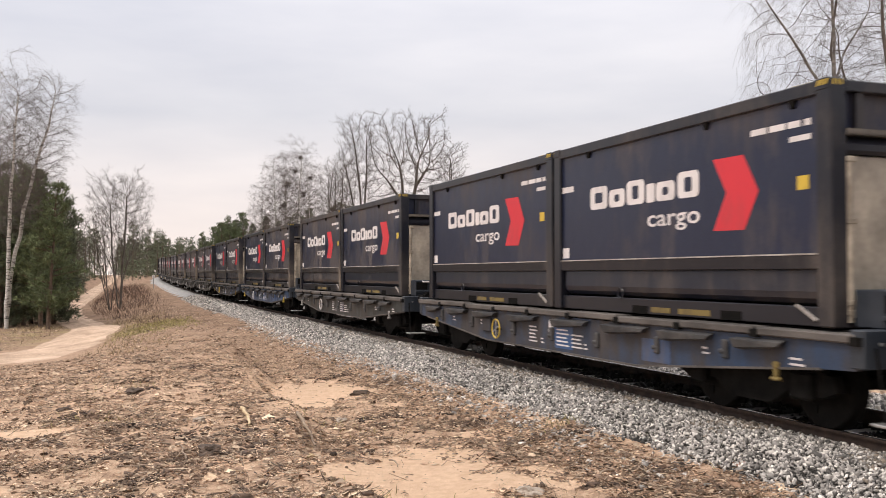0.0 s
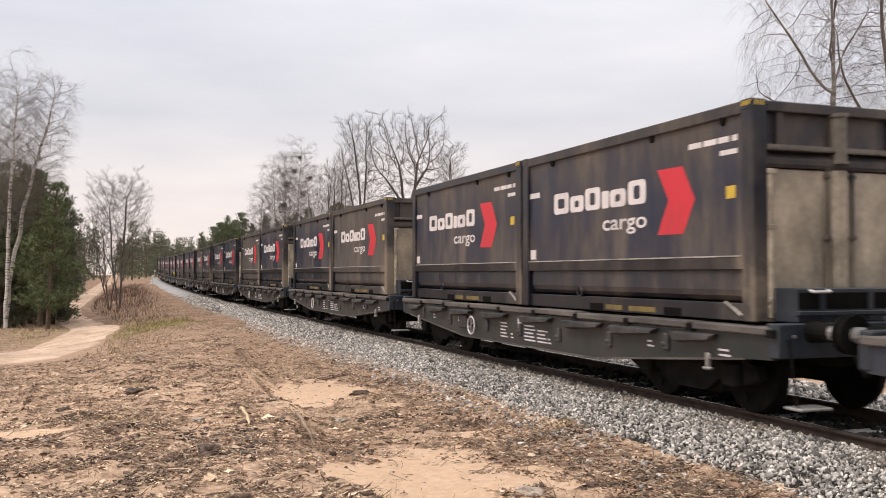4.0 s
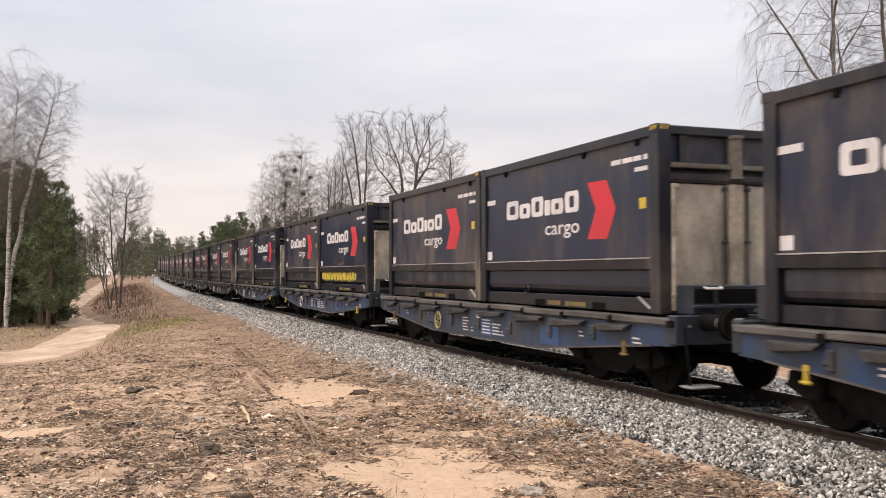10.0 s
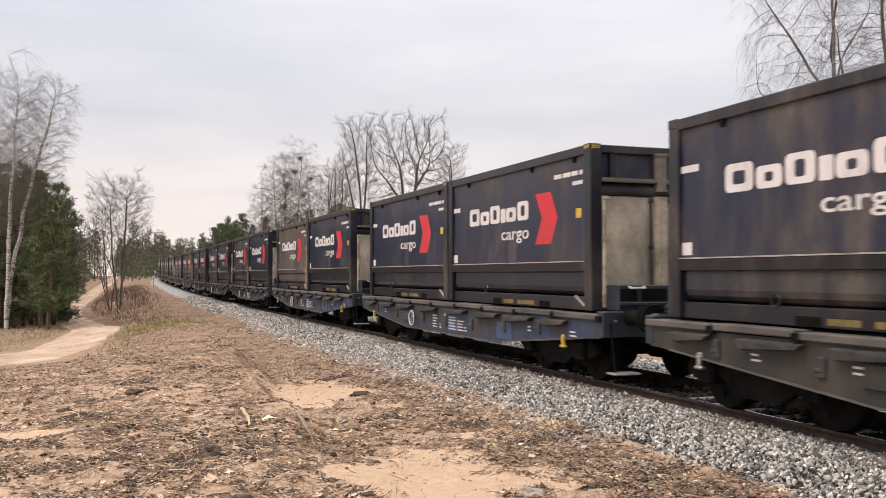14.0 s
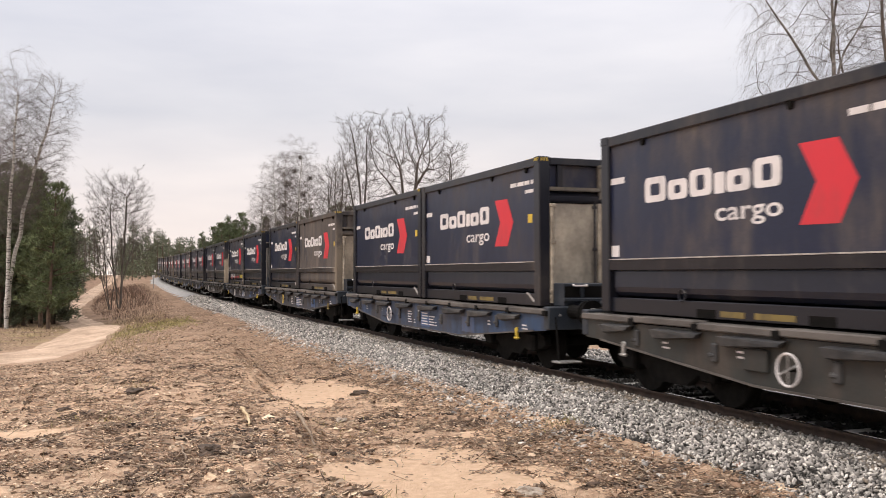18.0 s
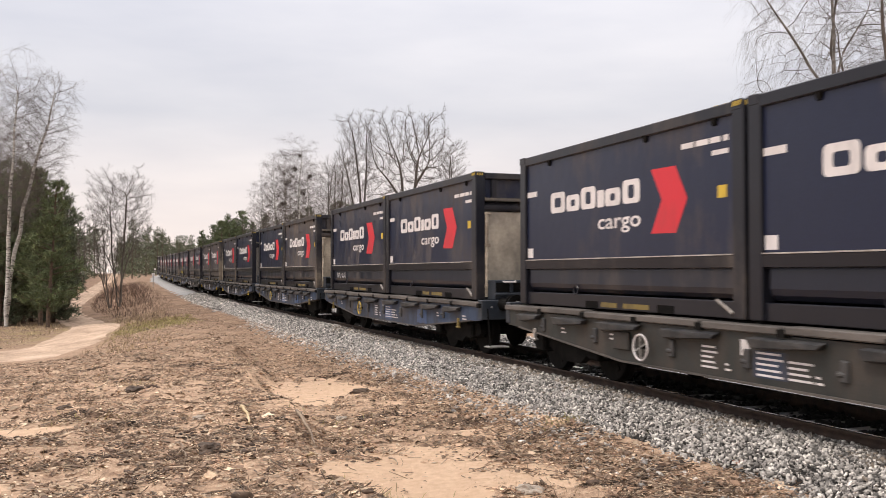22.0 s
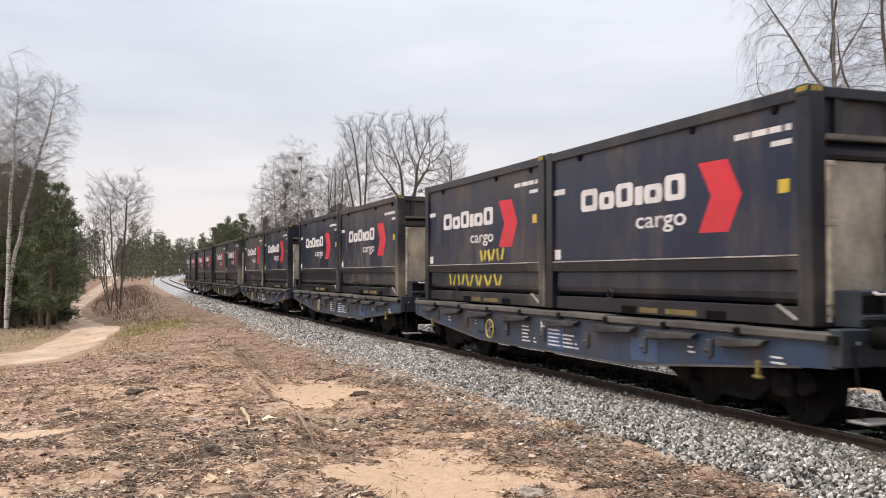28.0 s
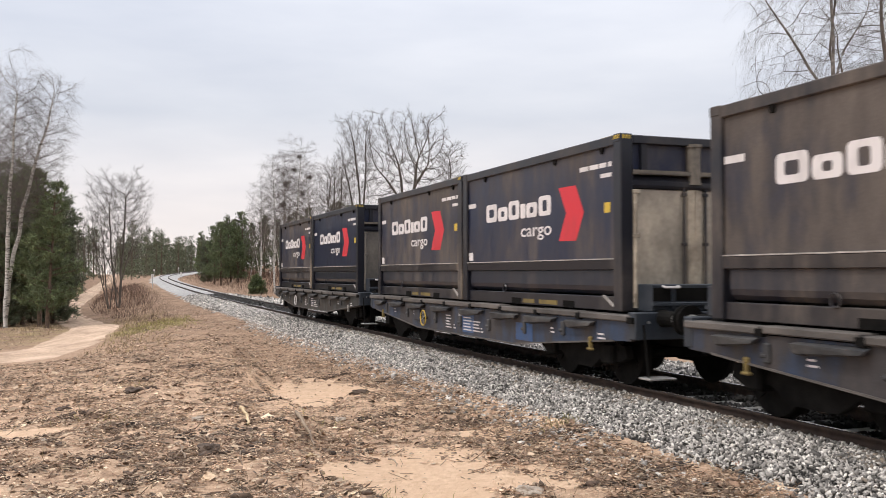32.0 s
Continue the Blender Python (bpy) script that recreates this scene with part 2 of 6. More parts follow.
# ---------------------------------------------------------------- mesh helpers
class Shape:
    """Collects pieces of one mesh."""

    def __init__(self):
        self.v, self.f, self.n = [], [], 0

    def add(self, verts, faces):
        k = self.n
        self.v.extend(verts)
        self.f.extend([tuple(i + k for i in f) for f in faces])
        self.n += len(verts)
        return self

    def box(self, x0, x1, y0, y1, z0, z1, c=0.0):
        x0, x1, y0, y1, z0, z1 = min(x0, x1), max(x0, x1), min(y0, y1), max(y0, y1), min(z0, z1), max(z0, z1)
        if c <= 0:
            v = [(x, y, z) for x in (x0, x1) for y in (y0, y1) for z in (z0, z1)]
            return self.add(v, [(0, 1, 3, 2), (4, 6, 7, 5), (0, 4, 5, 1), (2, 3, 7, 6), (0, 2, 6, 4), (1, 5, 7, 3)])
        pts = []
        for x, sx in ((x0, 1), (x1, -1)):
            for y, sy in ((y0, 1), (y1, -1)):
                for z, sz in ((z0, 1), (z1, -1)):
                    pts += [(x, y + sy * c, z + sz * c), (x + sx * c, y, z + sz * c), (x + sx * c, y + sy * c, z)]
        return self.hull(pts)

    def hull(self, pts):
        bm = bmesh.new()
        for p in pts:
            bm.verts.new(p)
        res = bmesh.ops.convex_hull(bm, input=bm.verts)
        dead = [g for g in res["geom_interior"] if isinstance(g, bmesh.types.BMVert)]
        bmesh.ops.delete(bm, geom=dead, context="VERTS")
        bmesh.ops.dissolve_limit(bm, angle_limit=0.01, verts=bm.verts, edges=bm.edges)
        bm.verts.index_update()
        self.add([tuple(v.co) for v in bm.verts], [[v.index for v in f.verts] for f in bm.faces])
        bm.free()
        return self

    def prism(self, prof, y0, y1, axis="y"):
        """Sweep a closed profile of (x, z) along y, or of (y, z) along x."""
        n = len(prof)
        area = sum(prof[i][0] * prof[(i + 1) % n][1] - prof[(i + 1) % n][0] * prof[i][1] for i in range(n))
        if axis == "y":
            v = [(a, y, b) for y in (y0, y1) for a, b in prof]
            flip = area < 0
        else:
            v = [(y, a, b) for y in (y0, y1) for a, b in prof]
            flip = area > 0
        if (y1 < y0):
            flip = not flip
        f = [list(range(n)), list(range(2 * n - 1, n - 1, -1))] + [(i, i + n, (i + 1) % n + n, (i + 1) % n) for i in range(n)]
        if flip:
            f = [list(reversed(q)) for q in f]
        return self.add(v, f)

    def tube(self, a, b, r, n=10, r2=None):
        a, b = Vector(a), Vector(b)
        d = (b - a).normalized()
        u = d.orthogonal().normalized()
        w = d.cross(u)
        v = []
        for p, q in ((a, r), (b, r if r2 is None else r2)):
            v += [tuple(p + q * (math.cos(2 * math.pi * i / n) * u + math.sin(2 * math.pi * i / n) * w)) for i in range(n)]
        return self.add(v, [list(range(n - 1, -1, -1)), list(range(n, 2 * n))] + [(i, (i + 1) % n, (i + 1) % n + n, i + n) for i in range(n)])

    def ring(self, c, axis, r, t, n=24, m=6):
        """A torus about an axis of 'x', 'y' or 'z'."""
        k = "xyz".index(axis)
        v = []
        for i in range(n):
            a = 2 * math.pi * i / n
            for j in range(m):
                b = 2 * math.pi * j / m
                rr = r + t * math.cos(b)
                p = [rr * math.cos(a), rr * math.sin(a), t * math.sin(b)]
                q = [0, 0, 0]
                q[k], q[(k + 1) % 3], q[(k + 2) % 3] = p[2], p[0], p[1]
                v.append((c[0] + q[0], c[1] + q[1], c[2] + q[2]))
        return self.add(v, [(i * m + j, ((i + 1) % n) * m + j, ((i + 1) % n) * m + (j + 1) % m, i * m + (j + 1) % m) for i in range(n) for j in range(m)])

    def mesh(self, name, mat, smooth=False):
        me = bpy.data.meshes.new(name)
        me.from_pydata(self.v, [], self.f)
        me.materials.append(mat)
        if smooth:
            me.polygons.foreach_set("use_smooth", [True] * len(me.polygons))
        me.update()
        return me


def part(name, shape, mat, parent, label="", smooth=False):
    ob = new(name, shape.mesh(name, mat, smooth) if isinstance(shape, Shape) else shape)
    ob.parent = parent
    return tagged(ob, label)


def quick_mesh(name, verts, faces, mat, smooth=False):
    """Mesh from arrays: verts (n, 3), faces (m, k) with one k."""
    verts, faces = np.asarray(verts, dtype=np.float32), np.asarray(faces, dtype=np.int32)
    me = bpy.data.meshes.new(name)
    k = faces.shape[1]
    me.vertices.add(len(verts))
    me.vertices.foreach_set("co", verts.ravel())
    me.loops.add(faces.size)
    me.loops.foreach_set("vertex_index", faces.ravel())
    me.polygons.add(len(faces))
    me.polygons.foreach_set("loop_start", np.arange(0, faces.size, k, dtype=np.int32))
    me.update(calc_edges=True)
    if smooth:
        me.polygons.foreach_set("use_smooth", np.ones(len(faces), dtype=bool))
    me.materials.append(mat)
    return me


# ---------------------------------------------------------------- the line of the track
SG = np.arange(-60.0, 620.0, 1.0)
BENDS = np.interp(SG, [0, 25, 45, 65, 85, 105, 125, 150, 190, 330, 400], [-0.00175, -0.00037, 0.00052, 0.00058, 0, 0, 0.00014, -0.00007, 0.0042, 0.0042, 0.0])
_turn = np.concatenate([[0], np.cumsum((BENDS[1:] + BENDS[:-1]) / 2)])
TURN = _turn - _turn[60] - 0.33161
_tx = np.concatenate([[0], np.cumsum((np.sin(TURN[1:]) + np.sin(TURN[:-1])) / 2)])
_ty = np.concatenate([[0], np.cumsum((np.cos(TURN[1:]) + np.cos(TURN[:-1])) / 2)])
TX, TY = _tx - _tx[60] + 8.43424, _ty - _ty[60]


def rise(s):
    """Height of the rail heads along the line."""
    s = np.asarray(s, dtype=float)
    q = np.clip(s, -60, 260)
    return 0.001386 * q + 0.0000654 * np.clip(q - 60, 0, None) ** 2


def along(s, lat=0.0):
    """World x, y of a point on the line at s, lat metres to its right."""
    th = np.interp(s, SG, TURN)
    return np.interp(s, SG, TX) + lat * np.cos(th), np.interp(s, SG, TY) - lat * np.sin(th)


def to_line(x, y):
    """s and lateral offset of world points (arrays)."""
    x, y = np.asarray(x, dtype=float), np.asarray(y, dtype=float)
    shape = x.shape
    xf, yf = x.ravel(), y.ravel()
    s, lat = np.empty(xf.size), np.empty(xf.size)
    for k in range(0, xf.size, 20000):
        sl = slice(k, k + 20000)
        i = np.argmin((xf[sl, None] - TX[None, ::2]) ** 2 + (yf[sl, None] - TY[None, ::2]) ** 2, axis=1) * 2
        dx, dy, th = xf[sl] - TX[i], yf[sl] - TY[i], TURN[i]
        s[sl], lat[sl] = SG[i] + dx * np.sin(th) + dy * np.cos(th), dx * np.cos(th) - dy * np.sin(th)
    return s.reshape(shape), lat.reshape(shape)

# ---------------------------------------------------------------- ground
def smooth(a, b, v):
    t = np.clip((v - a) / (b - a), 0, 1)
    return t * t * (3 - 2 * t)


def lumps(x, y, scale, seed=0.0, octaves=3):
    """Cheap smooth noise on arrays, about -1 to 1."""
    out, amp, tot = np.zeros_like(x), 1.0, 0.0
    for k in range(octaves):
        f = 2 ** k / scale
        a = np.sin(1.7 * f * x + 0.9 * f * y + seed * 1.3 + 2.1 * np.sin(0.8 * f * y + seed)) * np.cos(1.3 * f * y - 0.7 * f * x + seed * 2.1 + 1.7 * np.sin(0.9 * f * x + 1.1 * seed))
        out, tot, amp = out + amp * a, tot + amp, amp * 0.55
    return out / tot * 1.4


ROAD = np.array([(-34, 17.4), (-20, 20.0), (-14.6, 24.2), (-13.3, 29.5), (-14.5, 36), (-16.6, 43.5), (-21.1, 53.5), (-28.4, 69), (-34, 83), (-43.6, 111), (-55, 145), (-70, 190), (-100, 280)], dtype=float)


def road_line(n=240):
    """The sandy track's centre, a smooth curve through its turns."""
    t = np.linspace(0, len(ROAD) - 1.001, n)
    i = t.astype(int)
    u = (t - i)[:, None]
    g = lambda k: ROAD[np.clip(k, 0, len(ROAD) - 1)]
    p0, p1, p2, p3 = g(i - 1), g(i), g(i + 1), g(i + 2)
    return 0.5 * (2 * p1 + (p2 - p0) * u + (2 * p0 - 5 * p1 + 4 * p2 - p3) * u ** 2 + (3 * p1 - p0 - 3 * p2 + p3) * u ** 3)


RL = road_line()


def road_distance(x, y):
    d = np.full(x.shape, 1e9)
    for a in RL:
        d = np.minimum(d, (x - a[0]) ** 2 + (y - a[1]) ** 2)
    return np.sqrt(d) - 2.4 * np.exp(-((y - 24.0) / 5) ** 2) + 0.25


def crease(x, y):
    """Signed distance to the ploughed edge; positive on its raised side."""
    return (-0.93 - (y - 9.1) * 0.295 + 0.25 * np.sin(y * 1.1) - x) * 0.96


def land(x, y, fine=True):
    """Height of the bare ground."""
    x, y = np.asarray(x, dtype=float), np.asarray(y, dtype=float)
    s, lat = to_line(x, y)
    h = rise(s)
    left = -0.50 + 0.19 * smooth(3.1, 1.9, -lat) - 0.50 * smooth(4.0, 10.0, -lat) * smooth(14, 30, y) - 0.5 * smooth(3.5, 8.0, -lat) * smooth(38, 60, y)
    right = -0.55 + np.where(s < 80, 1.5 * smooth(5.5, 15, lat), 0.25 * smooth(2.4, 3.4, lat) + 1.25 * smooth(4.0, 13, lat))
    z = h + np.where(lat < 0, left, right)
    near = 1 - smooth(24, 34, y)
    c = crease(x, y)
    z = z + near * (0.32 * smooth(-0.12, 0.38, c) * (1 - 0.75 * smooth(1.0, 6.0, c)))
    z = z - near * 0.10 * np.exp(-((c + 0.9) / 0.8) ** 2)
    z = z + 0.10 * lumps(x, y, 9.0, 3.0) * smooth(3.0, 6.0, np.abs(lat))
    if fine:
        rough = smooth(2.2, 2.9, np.abs(lat)) * smooth(0.9, 2.2, road_distance(x, y)) * (1 - smooth(60, 90, y))
        z = z + rough * (0.045 * lumps(x, y, 1.1, 1.0) + 0.022 * lumps(x, y, 0.38, 5.0)) * (1 - 0.7 * sandy(x, y))
    # the ballast bed covers the formation
    z = np.where((lat > -1.85) & (lat < np.where(s < 80, 4.6, 2.3)), np.minimum(z, h - 0.75), z)
    return z


SAND = [(-2.5, 17.2, 1.0, 1.6), (-0.40, 9.7, 1.05, 1.8), (1.0, 12.5, 0.95, 0.45), (-5.3, 11.1, 0.7, 0.45), (0.4, 9.6, 0.9, 0.5)]


def sandy(x, y):
    """Where bare yellow sand shows through the litter, 0 to 1."""
    m = np.zeros_like(x)
    w = 0.30 * lumps(x, y, 0.8, 7.0) + 0.30 * lumps(x, y, 0.22, 2.0)
    for a, b, ra, rb in SAND:
        m = np.maximum(m, smooth(1.25, 0.75, np.hypot((x - a) / ra, (y - b) / rb) + w))
    scatter = smooth(0.25, 0.9, 0.7 * lumps(x, y, 1.5, 11.0) + 0.8 * lumps(x, y, 0.4, 4.0)) * (1 - smooth(13, 22, y))
    return np.maximum(m, (0.70 + 0.2 * smooth(14, 9, y)) * scatter)


def grid_mesh(name, xs, ys, mat, hole=None):
    X, Y = np.meshgrid(xs, ys)
    Z = land(X, Y)
    if hole:
        Z = hole(X, Y, Z)
    n, m = X.shape
    i = np.arange(n * m).reshape(n, m)
    f = np.stack([i[:-1, :-1], i[:-1, 1:], i[1:, 1:], i[1:, :-1]], -1).reshape(-1, 4)
    me = quick_mesh(name, np.stack([X, Y, Z], -1).reshape(-1, 3), f, mat, True)
    for key, val in (("sand", sandy(X, Y)), ("verge", smooth(2.6, 1.0, np.hypot((X + 12.6) / 1.3, (Y - 39.5) / 3.4) * 1.6) + 0.75 * smooth(2.5, 1.0, np.abs(road_distance(X, Y) - 2.6)) * smooth(-14, -17, X) * smooth(30, 34, Y) * smooth(60, 46, Y)), ("far", 0.55 * smooth(15, 24, Y) + 0.45 * smooth(26, 44, Y))):
        at = me.attributes.new(key, "FLOAT", "POINT")
        at.data.foreach_set("value", val.ravel().astype(np.float32))
    return me


def ground_material():
    m, nodes, links, b = material("forest_litter_on_sand")
    nt = m.node_tree

    def att(k):
        a = nodes.new("ShaderNodeAttribute")
        a.attribute_name = k
        return a.outputs["Fac"]

    n1, n2, n3 = noise_node(nt, 1.1, 6), noise_node(nt, 9.0, 6, 0.65), noise_node(nt, 60.0, 4, 0.7)
    soil = ramp(nt, n2.outputs[0], [(0.3, (0.36, 0.24, 0.165)), (0.5, (0.58, 0.40, 0.275)), (0.72, (0.76, 0.55, 0.39))])
    soil = mixed(nt, 0.5, soil, ramp(nt, n3.outputs[0], [(0.3, grey(0.2)), (0.7, grey(0.8))]), "OVERLAY")
    sand = ramp(nt, n2.outputs[0], [(0.3, (0.70, 0.475, 0.31)), (0.7, (0.87, 0.635, 0.45))])
    edge = nodes.new("ShaderNodeMath")
    edge.operation = "MULTIPLY_ADD"
    links.new(n3.outputs[0], edge.inputs[0])
    edge.inputs[1].default_value = 0.7
    edge.inputs[2].default_value = -0.35
    add = nodes.new("ShaderNodeMath")
    add.operation = "ADD"
    links.new(att("sand"), add.inputs[0])
    links.new(edge.outputs[0], add.inputs[1])
    col = mixed(nt, ramp(nt, add.outputs[0], [(0.25, grey(0)), (0.7, grey(1))]), soil, sand)
    dry = ramp(nt, n1.outputs[0], [(0.35, (0.13, 0.085, 0.060)), (0.6, (0.30, 0.20, 0.138))])
    col = mixed(nt, att("far"), col, mixed(nt, 0.22, dry, soil))
    green = ramp(nt, n2.outputs[0], [(0.35, (0.22, 0.175, 0.075)), (0.65, (0.34, 0.29, 0.13))])
    vf = nodes.new("ShaderNodeMath")
    vf.operation = "MULTIPLY"
    links.new(att("verge"), vf.inputs[0])
    links.new(ramp(nt, n1.outputs[0], [(0.42, grey(0)), (0.62, grey(0.9))]), vf.inputs[1])
    col = mixed(nt, vf.outputs[0], col, green)
    links.new(col, b.inputs["Base Color"])
    b.inputs["Roughness"].default_value = 0.95
    b.inputs["Specular IOR Level"].default_value = 0.1
    bumped(nt, b, n3.outputs[0], 1.0, 0.03)
    return m


GROUND = ground_material()
xs = np.concatenate([np.linspace(-2500, -120, 14)[:-1], np.linspace(-120, -22, 60)[:-1], np.linspace(-22, -9, 60)[:-1], np.linspace(-9, 7, 250)[:-1], np.linspace(7, 30, 40)[:-1], np.linspace(30, 120, 30)[:-1], np.linspace(120, 2500, 14)])
ys = np.concatenate([np.linspace(-400, -12, 10)[:-1], np.linspace(-12, 7, 25)[:-1], np.linspace(7, 22, 230)[:-1], np.linspace(22, 48, 110)[:-1], np.linspace(48, 130, 90)[:-1], np.linspace(130, 320, 50)[:-1], np.linspace(320, 4500, 16)])
ground = new("ground", grid_mesh("ground", xs, ys, GROUND))
tagged(ground, "sandy ground strewn with brown forest litter and dead grass", "ground", kind="structure")

# the sandy road with its ruts
SANDROAD = mottled("pale_road_sand", (0.33, 0.225, 0.150), (0.66, 0.480, 0.345), 0.9, 0.95, 0, 0.9, 14, stretch=(1.6, 0.5, 1))


def build_road():
    d = np.gradient(RL, axis=0)
    d /= np.linalg.norm(d, axis=1)[:, None]
    nrm = np.stack([d[:, 1], -d[:, 0]], 1)
    k = 71
    lat = np.linspace(-1, 1, k)
    half = 1.45 + 2.5 * np.exp(-((RL[:, 1] - 23.5) / 4.2) ** 2)
    w = half[:, None] * lat[None] + 0.22 * lumps(RL[:, 1:2] * np.ones((1, k)), lat[None] * 2 + RL[:, :1], 1.6, 2.0) * np.abs(lat[None]) ** 3
    X, Y = RL[:, :1] + nrm[:, :1] * w, RL[:, 1:] + nrm[:, 1:] * w
    Z = land(X, Y, False)
    ruts = -0.05 * np.exp(-((np.abs(w) - 0.8) / 0.16) ** 2) - 0.025 * np.exp(-((w - 0.25) / 0.12) ** 2) - 0.025 * np.exp(-((w + 1.15) / 0.12) ** 2) + 0.03 * np.exp(-(w / 0.3) ** 2)
    Z = Z + 0.075 + ruts + 0.010 * lumps(X, Y, 0.5, 3.0) - 0.12 * smooth(0.5, 1.0, np.abs(lat))[None]
    i = np.arange(X.size).reshape(X.shape)
    f = np.stack([i[:-1, :-1], i[:-1, 1:], i[1:, 1:], i[1:, :-1]], -1).reshape(-1, 4)
    return quick_mesh("road", np.stack([X, Y, Z], -1).reshape(-1, 3), f, SANDROAD, True)


tagged(new("road", build_road()), "winding pale sandy track with wheel ruts", "road", kind="structure")

# ---------------------------------------------------------------- railway track
rng = np.random.default_rng(4)
track = tagged(new("railway_track"), "single railway track on concrete sleepers in grey ballast", "railway track", kind="structure")


def strip(name, prof, s0, s1, step, mat):
    """Sweep an open profile of (lat, z) along the line."""
    s = np.arange(s0, s1 + 0.01, step)
    cols = []
    for lat, z in prof:
        x, y = along(s, lat)
        cols.append(np.stack([x, y, rise(s) + z], -1))
    v = np.stack(cols, 1)
    n, m = v.shape[:2]
    i = np.arange(n * m).reshape(n, m)
    f = np.stack([i[:-1, :-1], i[:-1, 1:], i[1:, 1:], i[1:, :-1]], -1).reshape(-1, 4)
    return quick_mesh(name, v.reshape(-1, 3), f, mat)


for c in (-0.7535, 0.7535):
    side = [(c - 0.075, -0.172), (c - 0.075, -0.155), (c - 0.012, -0.135), (c - 0.010, -0.05), (c - 0.036, -0.035), (c - 0.036, -0.008), (c - 0.028, -0.0005)]
    part("rail", strip("rail", side + [(2 * c - a, b) for a, b in reversed(side)], -40, 420, 2.0, RUST), RUST, track, "rusty steel rail")
    part("rail_head", strip("rail_head", [(c - 0.030, -0.0015), (c - 0.024, 0.002), (c + 0.024, 0.002), (c + 0.030, -0.0015)], -40, 420, 2.0, RAILTOP), RAILTOP, track, "shiny worn rail head")


def sleeper_shape():
    sh = Shape()
    prof = [(-0.14, -0.36), (0.14, -0.36), (0.13, -0.19), (0.11, -0.172), (-0.11, -0.172), (-0.13, -0.19)]
    # along x: profile of (y, z)
    sh.prism(prof, -1.25, 1.25, "x")
    for c in (-0.7535, 0.7535):
        for q in (-0.11, 0.11):
            sh.box(c + q - 0.035, c + q + 0.035, -0.05, 0.05, -0.175, -0.145, 0.008)
    return sh


sleeper_mesh = sleeper_shape().mesh("sleeper", CONCRETE)
STEP = 0.6127


def line_pose(s, z=0.0, jitter=0.0):
    x, y = along(s)
    th = float(np.interp(s, SG, TURN))
    return Matrix.Translation((float(x), float(y), float(rise(s)) + z)) @ Matrix.Rotation(-th + jitter, 4, "Z")


far_v, far_f = [], []
base_v = np.array([v.co[:] for v in sleeper_mesh.vertices])
base_f = [list(p.vertices) for p in sleeper_mesh.polygons if len(p.vertices) == 4]
for k in range(-25, 560):
    s = 18.0 + k * STEP
    if s > 300:
        break
    m = line_pose(s, 0.0, float(rng.normal(0, 0.004)))
    if -1.0 < s < 100:
        ob = new("sleeper", sleeper_mesh)
        ob.parent = track
        ob.matrix_basis = m
    else:
        n0 = len(far_v) * len(base_v)
        far_v.append(base_v @ np.array(m.to_3x3()).T + np.array(m.translation))
        far_f += [[i + n0 for i in f] for f in base_f]
ob = part("distant_sleepers", quick_mesh("distant_sleepers", np.concatenate(far_v), far_f, CONCRETE), CONCRETE, track)
tagged(ob, kind="stuff")

# ballast bed: shoulders, crib between the sleepers
bedprof = [(-3.0, -0.80), (-2.75, -0.56), (-2.4, -0.41), (-2.05, -0.30), (-1.7, -0.18), (-1.4, -0.14), (-0.86, -0.125), (-0.8, -0.14), (-0.68, -0.200), (-0.5, -0.200), (0, -0.205), (0.5, -0.205), (0.68, -0.205), (0.8, -0.14), (0.86, -0.125), (1.4, -0.14), (1.7, -0.18), (2.1, -0.26), (3.2, -0.40), (4.6, -0.47), (5.3, -0.72)]
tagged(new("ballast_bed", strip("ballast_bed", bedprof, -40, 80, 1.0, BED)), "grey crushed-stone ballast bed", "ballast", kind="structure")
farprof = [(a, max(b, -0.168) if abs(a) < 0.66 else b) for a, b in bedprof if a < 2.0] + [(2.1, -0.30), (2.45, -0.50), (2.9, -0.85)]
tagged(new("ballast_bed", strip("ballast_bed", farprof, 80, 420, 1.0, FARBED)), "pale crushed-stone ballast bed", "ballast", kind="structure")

STONE_V = np.array([(-1, -1, -1), (1, -1, -1), (1, 1, -1), (-1, 1, -1), (-1, -1, 1), (1, -1, 1), (1, 1, 1), (-1, 1, 1)], dtype=float) * 0.5
STONE_F = np.array([(0, 3, 2), (0, 2, 1), (4, 5, 6), (4, 6, 7), (0, 1, 5), (0, 5, 4), (1, 2, 6), (1, 6, 5), (2, 3, 7), (2, 7, 6), (3, 0, 4), (3, 4, 7)])


def random_turns(n):
    q = rng.normal(size=(n, 4))
    q /= np.linalg.norm(q, axis=1)[:, None]
    w, x, y, z = q.T
    return np.stack([1 - 2 * (y * y + z * z), 2 * (x * y - z * w), 2 * (x * z + y * w), 2 * (x * y + z * w), 1 - 2 * (x * x + z * z), 2 * (y * z - x * w), 2 * (x * z - y * w), 2 * (y * z + x * w), 1 - 2 * (x * x + y * y)], 1).reshape(n, 3, 3)


def rubble(name, pos, size, mat, squash=1.0, flat=False):
    """Many crushed stones in one mesh."""
    n = len(pos)
    v = STONE_V[None] * (0.72 + 0.56 * rng.random((n, 8, 3)))
    v = v * (size[:, None, None] * np.array([1.55, 0.95, 0.58])[None, None])
    R = random_turns(n)
    v = np.einsum("nij,nkj->nki", R, v)
    v[:, :, 2] *= squash
    v = v + pos[:, None]
    f = STONE_F[None] + 8 * np.arange(n)[:, None, None]
    return quick_mesh(name, v.reshape(-1, 3), f.reshape(-1, 3), mat)


def bed_height(lat):
    return np.interp(lat, [a for a, b in bedprof], [b for a, b in bedprof])


